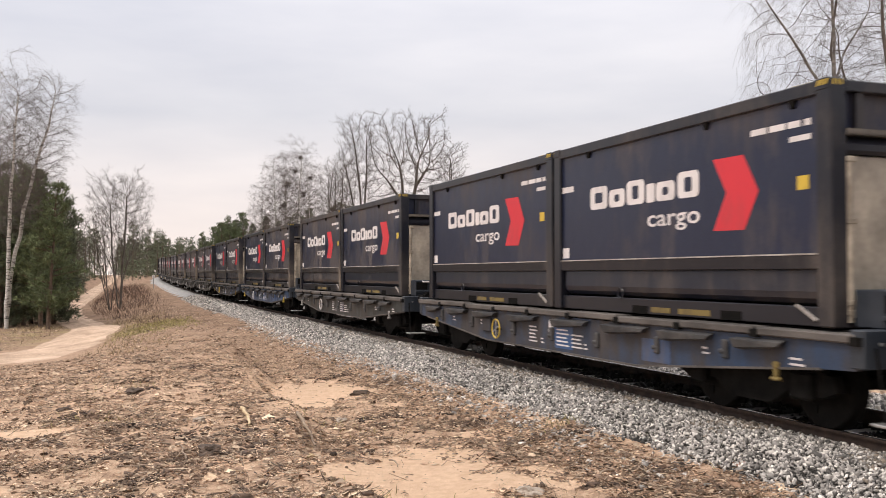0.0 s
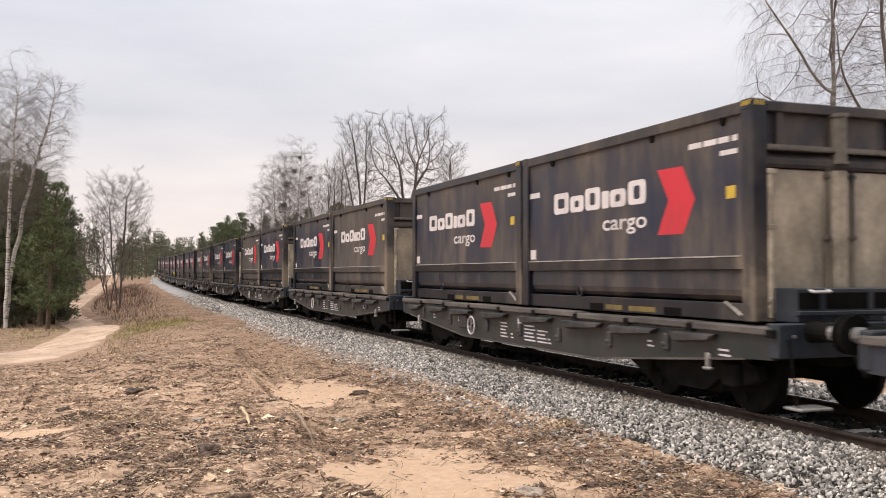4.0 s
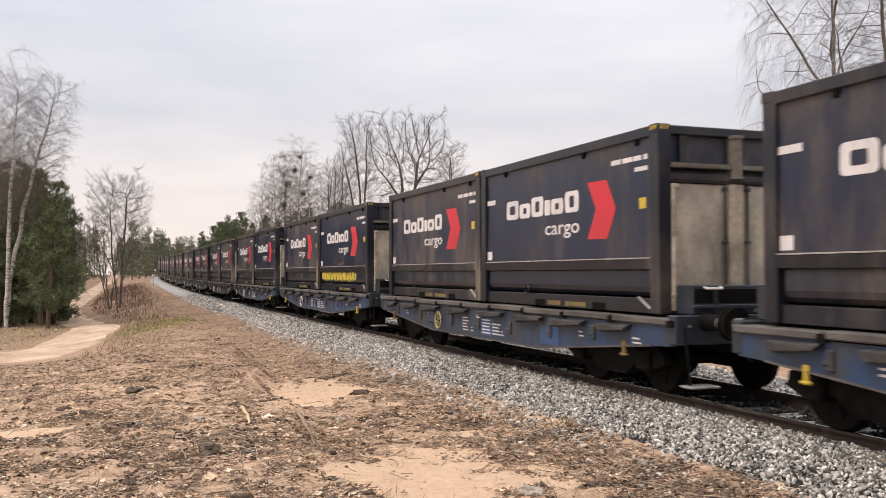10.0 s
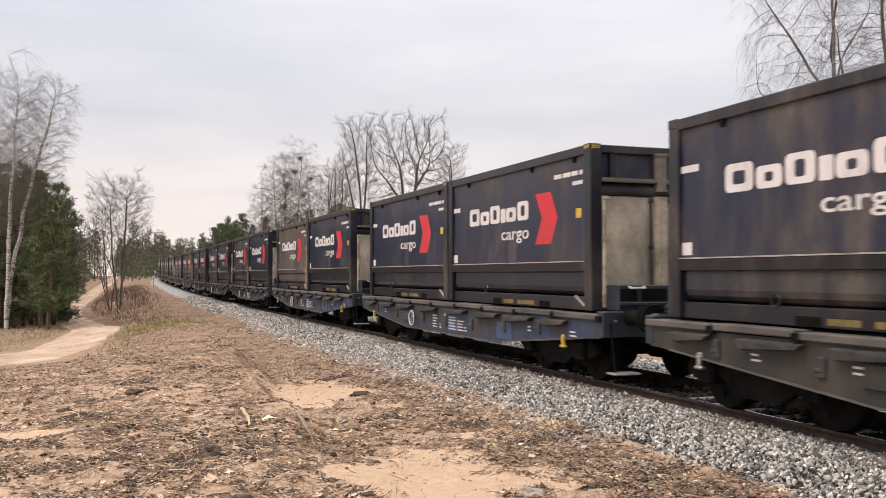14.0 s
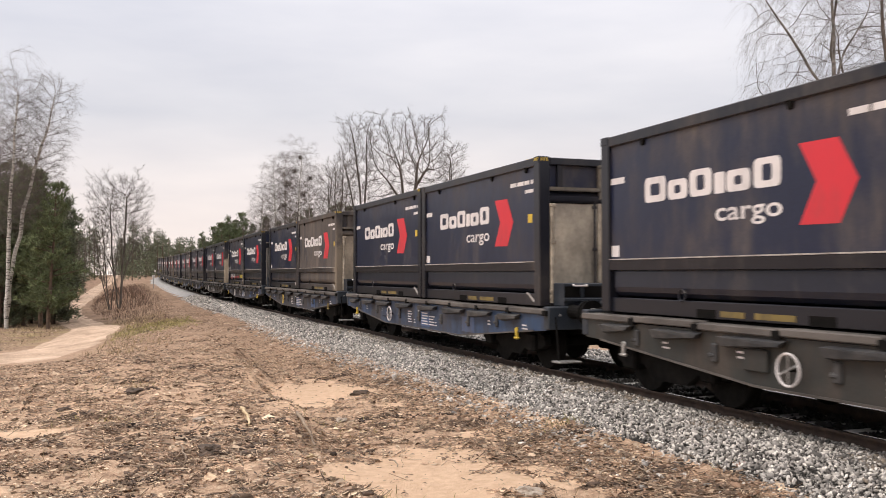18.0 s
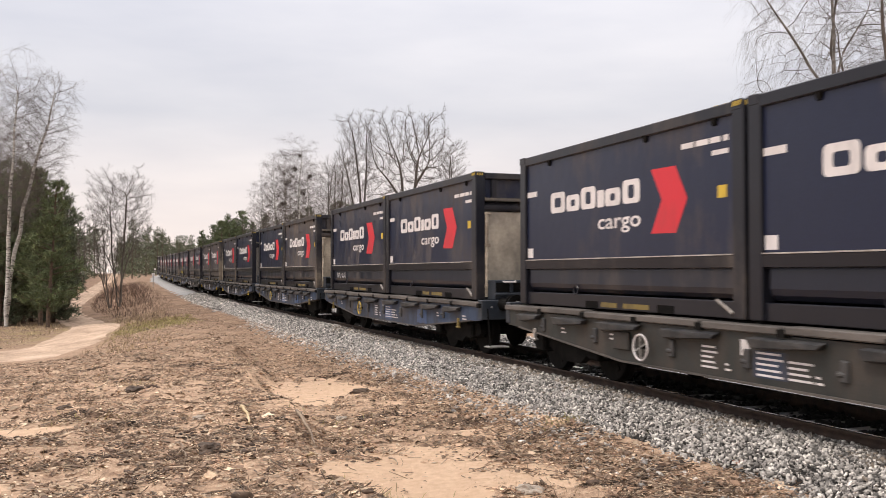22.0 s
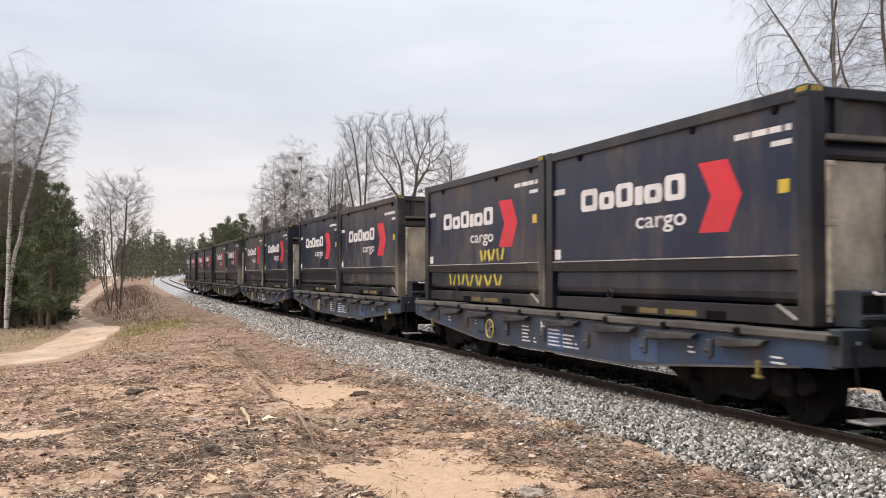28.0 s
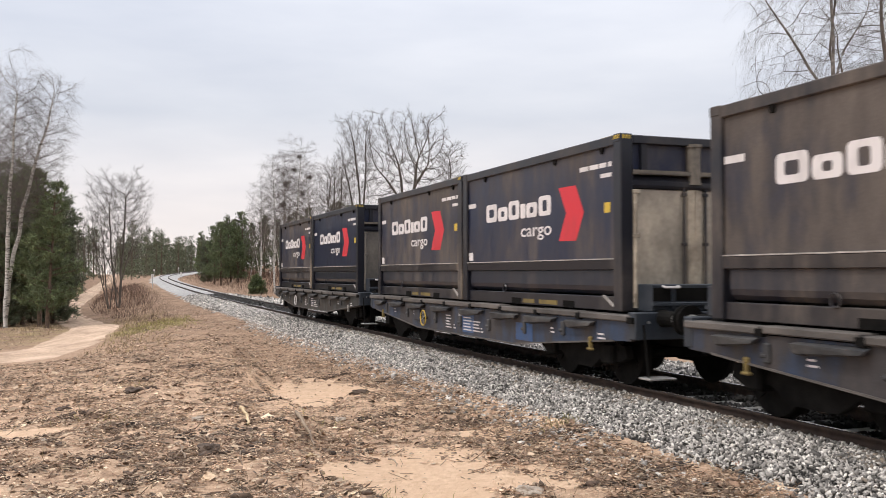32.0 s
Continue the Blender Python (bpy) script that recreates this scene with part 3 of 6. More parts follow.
def ballast(s0, s1, lat0, lat1, density, size, mat):
    n = int((s1 - s0) * (lat1 - lat0) * density)
    s, lat = rng.uniform(s0, s1, n), rng.uniform(lat0, lat1, n)
    keep = (np.abs(np.abs(lat) - 0.7535) > 0.09)
    # looser towards the toe
    keep &= rng.random(n) < 1 - 0.97 * smooth(2.3, 2.7, -lat + 0.22 * smooth(15, 12, s) - 0.3 * smooth(16, 22, s) + 0.26 * lumps(s, lat, 0.9, 3))
    # sleepers lie bare up to about lat 0.42; beyond, dark stones stand for shade
    ph = np.abs((s - 18.0) / STEP - np.round((s - 18.0) / STEP)) * STEP
    keep &= ~((ph < 0.16) & (lat > -0.70) & (lat < 0.42 + 0.05 * np.sin(s * 3.1)) & (rng.random(n) < 0.985))
    tie = np.where((ph < 0.16) & (np.abs(lat) < 1.25), -0.165, -9.0)
    s, lat, tie = s[keep], lat[keep], tie[keep]
    x, y = along(s, lat)
    z = rise(s) + np.maximum(bed_height(lat), tie) + rng.uniform(-0.9, 0.9, len(s)) * size
    return rubble("ballast_stones", np.stack([x, y, z], 1), size * rng.lognormal(0, 0.30, len(s)), mat)


for a, b, dens, sz in ((4, 15, 1800, 0.0225), (15, 28, 1450, 0.0240), (28, 52, 600, 0.030), (52, 80, 190, 0.048)):
    tagged(new("ballast_stones", ballast(a, b, -3.1, -0.7, dens, sz, GRAVEL)), "grey crushed granite ballast stones", "ballast", kind="stuff")
    tagged(new("crib_stones", ballast(a, b, -0.7, 0.7, dens * 0.26, sz * 1.9, SHADEGRAVEL)), "ballast between the rails, darkened for the train's shade", "ballast", kind="stuff")
    tagged(new("ballast_stones", ballast(a, b, 0.7, 4.9, dens * 0.12, sz * 1.9, GRAVEL)), "grey crushed granite ballast stones", "ballast", kind="stuff")

# brown fines blown against the near rail
FINES = mottled("brown_fines", (0.16, 0.13, 0.10), (0.36, 0.30, 0.24), 10, 0.95, 0, 0.3, 60, "island")
fn = 9000
fs, fl = rng.uniform(5, 32, fn), -0.86 - np.abs(rng.normal(0, 0.30, fn))
ok = lumps(fs, fl, 1.1, 5.0) > -0.25
fs, fl = fs[ok], fl[ok]
fx, fy = along(fs, fl)
tagged(new("track_fines", rubble("track_fines", np.stack([fx, fy, rise(fs) + bed_height(fl) + 0.012], 1), 0.026 * rng.lognormal(0, 0.4, len(fs)), FINES, 0.8)), "brown grit and fines beside the rail", "ballast", kind="stuff")
# ---------------------------------------------------------------- containers
L, HW, H = 6.058, 1.25, 2.534


def rounded(y, z, w, h, r, x, n=3):
    """Outline of a rounded bar on a side wall, as points of (y, z)."""
    r = min(r, w / 2, h / 2)
    pts = []
    for cy, cz, a0 in ((y + w - r, z + h - r, 0), (y + r, z + h - r, 90), (y + r, z + r, 180), (y + w - r, z + r, 270)):
        for k in range(n + 1):
            a = radians(a0 + 90 * k / n)
            pts.append((cy + r * math.cos(a), cz + r * math.sin(a)))
    return pts


def plate(pts, x, t=0.003):
    """A thin painted plate of an outline of (y, z) on the plane x."""
    return Shape().prism(pts, x, x + t, "x")


# the word mark is drawn as plain rounded bars: offset, width, height
MARK_BIG = [(0.00, 0.50, 0.335), (0.55, 0.43, 0.255), (1.03, 0.45, 0.335), (1.53, 0.20, 0.255), (1.76, 0.43, 0.255), (2.25, 0.45, 0.335)]


def bars(rows, y, z, x, r):
    sh = Shape()
    for off, w, h in rows:
        sh.prism(rounded(y + off, z, w, h, r, x), x, x + 0.003, "x")
    return sh


def hollow_bar(sh, y, z, w, h, r, x, edge_y, edge_z, t=0.003):
    """A rounded bar with a slot through its middle, added to a shape."""
    out, inn = rounded(y, z, w, h, r, x), rounded(y + edge_y, z + edge_z, w - 2 * edge_y, h - 2 * edge_z, r * 0.5, x)
    n = len(out)
    v = [(q, a, b) for q in (x, x + t) for ring in (out, inn) for a, b in ring]
    f = []
    for i in range(n):
        k = (i + 1) % n
        f += [(2 * n + i, 2 * n + k, 3 * n + k, 3 * n + i), (i, n + i, n + k, k), (i, k, 2 * n + k, 2 * n + i), (n + i, 3 * n + i, 3 * n + k, n + k)]
    return sh.add(v, f)


def word_mesh(text, y, z, width, height, x):
    """A word in raised paint on a wall, in the built-in font, stretched to a width and a letter height."""
    cu = bpy.data.curves.new("lettering", "FONT")
    cu.body, cu.size, cu.offset, cu.extrude, cu.resolution_u = text, 1.0, 0.012, 0.0, 3
    ob = bpy.data.objects.new("lettering", cu)
    me = bpy.data.meshes.new_from_object(ob)
    p = np.array([q.co[:] for q in me.vertices])
    lo, hi = p.min(0), p.max(0)
    base = 0.0
    for q, c in zip(me.vertices, p):
        q.co = (x + 0.003, y + (c[0] - lo[0]) / (hi[0] - lo[0]) * width, z + (c[1] - base) / 0.52 * height)
    me.materials.append(WHITE)
    bpy.data.objects.remove(ob)
    bpy.data.curves.remove(cu)
    return me


def side_marks(box, sgn, v):
    """Marks, stickers and plates on one long wall; the chevron points to the front."""
    x = sgn * (HW - 0.043) if sgn > 0 else sgn * (HW - 0.043) - 0.003
    big = Shape()
    for k, (off, w, h) in enumerate(MARK_BIG):
        if w < 0.3:
            big.prism(rounded(-1.92 + off, 1.505, w, h, 0.03, x), x, x + 0.003, "x")
        else:
            hollow_bar(big, -1.92 + off, 1.505, w, h, 0.07, x, 0.145 if k else 0.135, 0.075 if k else 0.09)
    part("word_mark", big, WHITE, box, "off-white bars of a word mark")
    part("chevron", plate([(1.06, 1.92), (1.62, 1.915), (1.88, 1.48), (1.63, 1.05), (1.06, 1.06), (1.31, 1.50)], x), RED, box, "red arrow-shaped chevron")
    if sgn < 0:
        return
    part("small_word_mark", word_mesh("cargo", -0.37, 1.18, 1.17, 0.165, x), WHITE, box, "small white lettering")
    code = Shape()
    for a, b in ((1.76, 2.02), (2.06, 2.32), (2.35, 2.55), (2.60, 2.70)):
        code.prism([(a, 2.10), (b, 2.10), (b, 2.17), (a, 2.17)], x, x + 0.003, "x")
    code.prism([(2.38, 1.95), (2.70, 1.95), (2.70, 2.01), (2.38, 2.01)], x, x + 0.003, "x")
    part("code_bars", code, WHITE, box, "white code drawn as bars")
    part("warning_sticker", plate([(2.49, 1.43), (2.66, 1.43), (2.66, 1.58), (2.49, 1.58)], x), YELLOW, box, "yellow warning sticker")
    if v in (1, 2, 4):
        part("paper_label", plate([(-2.80, 0.79), (-2.60, 0.79), (-2.60, 0.95), (-2.80, 0.95)], x), WHITE, box, "square white paper label")
    part("white_label", plate([(-2.83, 1.83), (-2.45, 1.83), (-2.45, 1.92), (-2.83, 1.92)], x), WHITE, box, "small white label")


def container(name, v):
    """Open-top bulk container; origin at the middle of its base."""
    box = new(name)
    P, F, D = PAINT[v], FRAME[v], DOOR[v]
    e = L / 2
    for g in (1, -1):
        xo = g * HW
        part("upper_panel", Shape().box(xo - g * 0.08, xo - g * 0.043, -e + 0.2, e - 0.2, 0.70, 2.40), P, box, "navy steel wall with dust and streaks")
        low = [(xo - g * 0.10, 0.66), (xo - g * 0.075, 0.62), (xo - g * 0.06, 0.56), (xo - g * 0.055, 0.36), (xo - g * 0.075, 0.29), (xo - g * 0.14, 0.235), (xo - g * 0.26, 0.20), (xo - g * 0.30, 0.20), (xo - g * 0.30, 0.66)]
        part("lower_panel", Shape().prism(low, -e + 0.28, e - 0.28), LOWER[v], box, "grey lower wall with a rounded foot")
        part("ledge", Shape().prism([(xo - g * 0.10, 0.585), (xo - g * 0.012, 0.60), (xo - g * 0.004, 0.735), (xo - g * 0.06, 0.755), (xo - g * 0.10, 0.755)], -e + 0.2, e - 0.2), F, box, "steel belt rail")
        part("top_rail", Shape().box(xo - g * 0.11, xo + g * 0.0, -e + 0.2, e - 0.2, 2.385, 2.53, 0.012), F, box, "thick steel top rail")
        part("base_rail", Shape().box(xo - g * 0.2, xo - g * 0.05, -e + 0.2, e - 0.2, 0.0, 0.205, 0.01), F, box)
        for y in (-0.77, 1.18)[: 2 if g > 0 else 0]:
            # no hollow here: a black plate paints the pocket's shade on the rail
            part("fork_pocket", Shape().box(xo - g * 0.1, xo - g * 0.046, y, y + 0.38, 0.005, 0.11), BLACKGAP, box, "black plate for the shade in a fork-lift pocket")
        for a, b in ((-0.30, 0.14), (0.32, 0.98))[: 2 if g > 0 else 0]:
            part("yellow_plate", Shape().box(xo - g * 0.06, xo - g * 0.045, a, b, 0.03, 0.10), OCHRE, box, "grimy yellow marking plate")
        if g > 0:
            for y in (-1.95, 0.95, 2.45):
                part("cover_hook", Shape().hull([(xo - 0.045, y - 0.05, 2.39), (xo - 0.005, y - 0.05, 2.39), (xo - 0.045, y + 0.05, 2.39), (xo - 0.005, y + 0.05, 2.39), (xo - 0.045, y - 0.03, 2.30), (xo - 0.015, y - 0.03, 2.31), (xo - 0.045, y + 0.03, 2.30), (xo - 0.015, y + 0.03, 2.31)]), BLACKGAP, box)
            # pale strip: worn edge, with the ledge's skylight highlight put into its colour
            part("worn_edge", Shape().box(xo - 0.045, xo + 0.0005, -e + 0.22, e - 0.22, 0.742, 0.759), PALEEDGE, box, "pale worn edge of the belt rail with painted highlight")
        for y in (-e, e - 0.215):
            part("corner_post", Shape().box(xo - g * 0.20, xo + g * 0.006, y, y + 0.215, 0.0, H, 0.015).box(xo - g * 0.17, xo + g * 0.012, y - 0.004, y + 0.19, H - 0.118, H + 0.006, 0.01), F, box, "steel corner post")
        if g > 0:
            hz = Shape()
            for k in range(3):
                y = e - 0.17 + k * 0.055
                hz.prism([(y - 0.02, H - 0.07), (y + 0.012, H - 0.07), (y + 0.04, H - 0.015), (y + 0.008, H - 0.015)], xo + 0.013, xo + 0.016, "x")
                hz.box(xo - 0.15 + k * 0.05, xo - 0.125 + k * 0.05, e - 0.005, e + 0.004, H - 0.075, H - 0.02)
            hz.box(xo - 0.10, xo - 0.02, e - 0.60, e - 0.30, H - 0.003, H + 0.001)
            part("hazard_stripe", hz, YELLOW, box, "faded yellow hazard stripes")
        # tip of the support arm by the front post, and a lashing eye
        if g > 0:
            part("brace", Shape().hull([(xo - 0.05, e - 0.56, 0.205), (xo - 0.015, e - 0.56, 0.205), (xo - 0.05, e - 0.55, 0.228), (xo - 0.015, e - 0.55, 0.228), (xo - 0.05, e - 0.27, 0.055), (xo - 0.015, e - 0.27, 0.055), (xo - 0.05, e - 0.255, 0.075), (xo - 0.015, e - 0.255, 0.075)]), PALEEDGE, box, "worn pale steel brace")
        if g > 0:
            part("lashing_eye", Shape().ring((xo - g * 0.03, -1.05 if g else 0, 0.27), "x", 0.07, 0.012, 14, 5), F, box)
        if g > 0:
            side_marks(box, g, v)
    # front end: posts, header, twin doors
    part("front_top_rail", Shape().box(-HW + 0.2, HW - 0.2, e - 0.12, e - 0.01, 2.40, 2.52, 0.01), F, box)
    part("front_upper_panel", Shape().box(-HW + 0.19, HW - 0.19, e - 0.13, e - 0.10, 1.93, 2.41), P, box)
    part("header_beam", Shape().prism([(e - 0.14, 1.76), (e - 0.02, 1.76), (e + 0.0, 1.80), (e - 0.0, 1.86), (e - 0.09, 1.96), (e - 0.14, 1.96)], -HW + 0.19, HW - 0.19, "x"), F, box, "steel header beam with a sloped lip")
    part("header_lip", Shape().box(-HW + 0.19, HW - 0.19, e - 0.10, e + 0.015, 1.955, 1.975).box(-HW + 0.19, HW - 0.19, e + 0.005, e + 0.015, 1.955, 2.02), HEADER, box, "grimy folded lip of the header")
    part("winch_drum", Shape().tube((0, e - 0.05, 1.84), (0, e - 0.05, 2.40), 0.105, 14).tube((0, e - 0.05, 2.38), (0, e - 0.05, 2.425), 0.125, 14).tube((0, e - 0.05, 1.83), (0, e - 0.05, 1.86), 0.12, 14), HEADER, box, "upright pipe at the end wall")
    for g in (1, -1):
        part("door", Shape().box(g * 0.10, g * (HW - 0.25), e - 0.09, e - 0.045, 0.06, 1.75, 0.01), D, box, "pale dusty steel end door")
        part("door_edge", Shape().box(g * 0.04, g * 0.12, e - 0.09, e - 0.02, 0.06, 1.76, 0.01).box(g * 0.005, g * 0.05, e - 0.09, e - 0.005, 0.06, 1.76, 0.008), DOOREDGE if v else D, box)
        part("lock_rod", Shape().tube((g * 0.185, e - 0.02, 0.05), (g * 0.185, e - 0.02, 1.86), 0.019, 8).box(g * 0.15, g * 0.22, e - 0.05, e + 0.012, 0.94, 0.99, 0.006).box(g * 0.15, g * 0.22, e - 0.05, e + 0.012, 0.10, 0.15, 0.006).box(g * 0.15, g * 0.22, e - 0.05, e + 0.012, 1.66, 1.71, 0.006), FRAME[v], box, "dark steel locking rod")
        hg = Shape().tube((g * (HW - 0.235), e - 0.03, 0.05), (g * (HW - 0.235), e - 0.03, 1.74), 0.042, 10)
        for z in (0.12, 0.22, 1.05, 1.68):
            hg.box(g * (HW - 0.31), g * (HW - 0.19), e - 0.05, e + 0.012, z, z + 0.06, 0.008)
        part("hinge", hg, DOOREDGE if v else D, box, "worn hinge tube with brackets")
        part("end_stiffener", Shape().box(g * (HW - 0.46), g * (HW - 0.36), e - 0.10, e - 0.04, 1.95, 2.41), F, box)
    part("front_sill", Shape().box(-HW + 0.19, HW - 0.19, e - 0.14, e - 0.02, 0.0, 0.10), F, box)
    # rear end
    part("rear_panel", Shape().box(-HW + 0.19, HW - 0.19, -e + 0.03, -e + 0.06, 0.10, 2.40), P, box)
    part("rear_top_rail", Shape().box(-HW + 0.2, HW - 0.2, -e + 0.01, -e + 0.12, 2.40, 2.52, 0.01), F, box)
    rib = Shape()
    for k in range(5):
        x = -0.8 + 0.4 * k
        rib.box(x - 0.05, x + 0.05, -e + 0.005, -e + 0.03, 0.10, 2.40)
    part("rear_ribbing", rib, F, box)
    # inner lining and load
    part("load", Shape().box(-HW + 0.09, HW - 0.09, -e + 0.07, e - 0.15, 1.2, 2.05), SOOTSHADE, box, "dark bulk load")
    return box


# ---------------------------------------------------------------- flat wagons
def wagon_body(name, v):
    w = new(name)
    B = BLUES[v]
    for g in (1, -1):
        x = g * 1.32
        prof = [(-6.45, 0.98), (-6.45, 0.72), (-6.0, 0.70), (-2.6, 0.42), (2.6, 0.42), (6.0, 0.70), (6.45, 0.72), (6.45, 0.98)]
        part("sole_bar", Shape().prism(prof, x - g * 0.06, x, "x"), B, w, "fish-bellied blue side sill")
        low = [(-6.0, 0.69), (-2.6, 0.405), (2.6, 0.405), (6.0, 0.69), (6.0, 0.715), (2.6, 0.43), (-2.6, 0.43), (-6.0, 0.715)]
        part("sill_flange", Shape().prism(low, x - g * 0.20, x + g * 0.015, "x"), DECK, w)
        joint, edge = Shape(), Shape()
        for k in range(9):
            y0 = -6.5 + k * 1.447
            dz = (0.0, 0.012, -0.006, 0.006)[k % 4]
            if g > 0:
                part("deck_edge", Shape().box(x - g * 0.25, x + g * 0.055, y0, y0 + 1.38, 0.985 + dz, 1.075 + dz, 0.015), DECK, w, "dusty steel deck edge")
            else:
                edge.box(x - g * 0.25, x + g * 0.055, y0, y0 + 1.38, 0.985 + dz, 1.075 + dz)
            joint.box(x - g * 0.02, x + g * 0.065, y0 + 1.35, y0 + 1.47, 0.965, 1.05)
        if g > 0:
            part("deck_joint", joint, SOOTSHADE, w)
        if g < 0:
            part("deck_edge", edge, DECK, w)
        for k, y in enumerate((-5.5, -4.05, -2.6, -0.95, 0.75, 2.35, 3.75, 5.1)):
            ln = (0.75, 1.0, 1.05, 1.1, 1.1, 1.1, 1.05, 0.8)[k]
            part("folding_bolster", Shape().hull([(x, y - ln / 2, 0.945), (x + g * 0.12, y - ln / 2, 0.93), (x + g * 0.10, y - ln / 2 + 0.05, 0.83), (x, y - ln / 2 + 0.08, 0.80), (x, y + ln / 2, 0.955), (x + g * 0.13, y + ln / 2 + 0.05, 0.93), (x + g * 0.13, y + ln / 2 - 0.02, 0.885), (x, y + ln / 2 - 0.10, 0.87)]), FLAPSTEEL, w, "folded-down sooty steel bolster flap")
            if g < 0:
                break
        for k, y in enumerate((-5.0, -3.3, -1.35, 0.1, 1.55, 3.1, 4.5)):
            z = 0.60 + 0.06 * (abs(y) > 4) + 0.04 * (abs(y) > 3)
            if g > 0:
                part("stake_bracket", Shape().box(x - 0.01, x + 0.045, y - 0.05, y + 0.05, z - 0.02, z + 0.20, 0.015).box(x - 0.01, x + 0.06, y - 0.09, y + 0.02, z + 0.03, z + 0.09, 0.02), FLAPSTEEL, w, "sooty stake bracket")
        if g < 0:
            continue
        if v < 2:
            part("repainted_panel", Shape().box(x, x + 0.004, 2.72, 3.38, 0.50, 0.80), FRESHBLUE, w, "patch of fresher blue paint")
            part("repainted_panel", Shape().box(x, x + 0.004, 0.18, 0.78, 0.48, 0.84), FRESHBLUE, w, "patch of fresher blue paint")
        else:
            part("repainted_panel", Shape().box(x, x + 0.004, 0.18, 0.74, 0.50, 0.80), BLUES[1], w, "patch of worn blue paint")
        letters = Shape()
        for k, y in enumerate((-0.75, -0.30, 0.25, 0.75, 1.15, -4.4, 4.05, -2.9, 5.55)):
            wd = (0.30, 0.10, 0.42, 0.36, 0.10, 0.16, 0.14, 0.2, 0.22)[k]
            z0 = 0.52 if abs(y) < 2 else 0.70
            for i in range(5 if k in (0, 2) else (4 if k == 3 else 2)):
                letters.prism([(y, z0 + i * 0.06), (y + wd - 0.04 * (i % 3), z0 + i * 0.06), (y + wd - 0.04 * (i % 3), z0 + i * 0.06 + 0.024), (y, z0 + i * 0.06 + 0.024)], x + g * 0.005, x + g * 0.008, "x")
        letters.prism([(-0.02, 0.72), (0.14, 0.72), (0.14, 0.90), (-0.02, 0.90)], x + 0.005, x + 0.008, "x")
        part("lettering_bars", letters, WHITE, w, "white lettering drawn as bars")
        wheel = part("hand_wheel", Shape().ring((x + g * 0.10, -1.96, 0.66), "x", 0.17, 0.014, 22, 6), YELLOW if v == 1 else WHITE, w, "parking brake hand wheel")
        part("wheel_spoke", Shape().tube((x + g * 0.10, -1.96, 0.50), (x + g * 0.10, -1.96, 0.82), 0.010, 6).tube((x + g * 0.10, -2.1, 0.60), (x + g * 0.10, -1.82, 0.72), 0.010, 6), STEEL, wheel)
        part("wheel_shaft", Shape().tube((x, -1.96, 0.66), (x + g * 0.10, -1.96, 0.66), 0.02, 8), SOOTSHADE, wheel)
        part("equipment_box", Shape().box(x, x + g * 0.05, -2.75, -2.35, 0.58, 0.83, 0.015), B, w)
        for y in (-5.35, 5.35):
            part("tow_hook", Shape().box(x - g * 0.02, x + g * 0.04, y - 0.045, y + 0.045, 0.64, 0.72, 0.02).box(x - g * 0.02, x + g * 0.04, y - 0.025, y + 0.025, 0.54, 0.66, 0.012).box(x - g * 0.02, x + g * 0.05, y - 0.07, y + 0.07, 0.515, 0.555, 0.015), (YELLOW, OCHRE, STEEL)[v], w, "yellow towing hook")
    for g in (1, -1):
        for e in (1, -1):
            if e == g:
                part("step_hanger", Shape().tube((g * 1.22, e * 6.72, 0.24), (g * 1.22, e * 6.60, 0.95), 0.014, 6), SOOTSHADE, w)
                part("step_plate", Shape().box(g * 0.88, g * 1.30, e * 6.60, e * 6.86, 0.22, 0.25, 0.008), STEEL, w, "shunter's step plate")
            part("buffer_housing", Shape().tube((g * 0.875, e * 6.5, 1.03), (g * 0.875, e * 6.86, 1.03), 0.125, 14, 0.10), SOOTSHADE, w)
            buf = part("buffer_plunger", Shape().tube((g * 0.875, e * 6.8, 1.03), (g * 0.875, e * 7.06, 1.03), 0.085, 12), STEEL, w)
            part("buffer_head", Shape().tube((g * 0.875, e * 7.05, 1.03), (g * 0.875, e * 7.10, 1.03), 0.205, 18), SOOTSHADE, buf, "black greasy buffer head")
    part("centre_frame", Shape().box(-0.5, 0.5, -6.4, 6.4, 0.62, 1.0), SOOTSHADE, w)
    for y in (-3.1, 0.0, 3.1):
        part("cross_beam", Shape().box(-1.28, 1.28, y - 0.12, y + 0.12, 0.70, 1.06), SOOTSHADE, w)
    part("deck_plate", Shape().box(-1.1, 1.1, -6.4, 6.4, 1.06, 1.09), SOOTSHADE, w)
    part("brake_cylinder", Shape().tube((0.55, -0.6, 0.62), (0.55, 0.3, 0.62), 0.17, 12), SOOTSHADE, w)
    for e in (1, -1):
        part("headstock", Shape().box(-1.33, 1.33, e * 6.38, e * 6.56, 0.74, 1.12, 0.015), NAVYBOX, w, "dark steel headstock")
        rv = Shape()
        for x in (0.95, 1.12, -0.95, -1.12):
            rv.tube((x, e * 6.56, 0.98), (x, e * 6.585, 0.98), 0.02, 6)
        part("rivet_row", rv, STEEL, w)
        part("coupling", Shape().ring((0, e * 6.85, 0.92), "x", 0.13, 0.03, 12, 5).box(-0.06, 0.06, e * 6.5, e * 6.75, 0.95, 1.08), SOOTSHADE, w)
        part("brake_hose", Shape().tube((0.35, e * 6.56, 0.9), (0.42, e * 6.85, 0.55), 0.03, 6).tube((0.42, e * 6.85, 0.55), (0.36, e * 7.05, 0.75), 0.03, 6), SOOTSHADE, w)
        part("end_box", Shape().box(-1.02, 1.02, e * 6.14, e * 6.50, 1.12, 1.50, 0.012), NAVYBOX, w, "dark navy end platform box")
        rb = Shape()
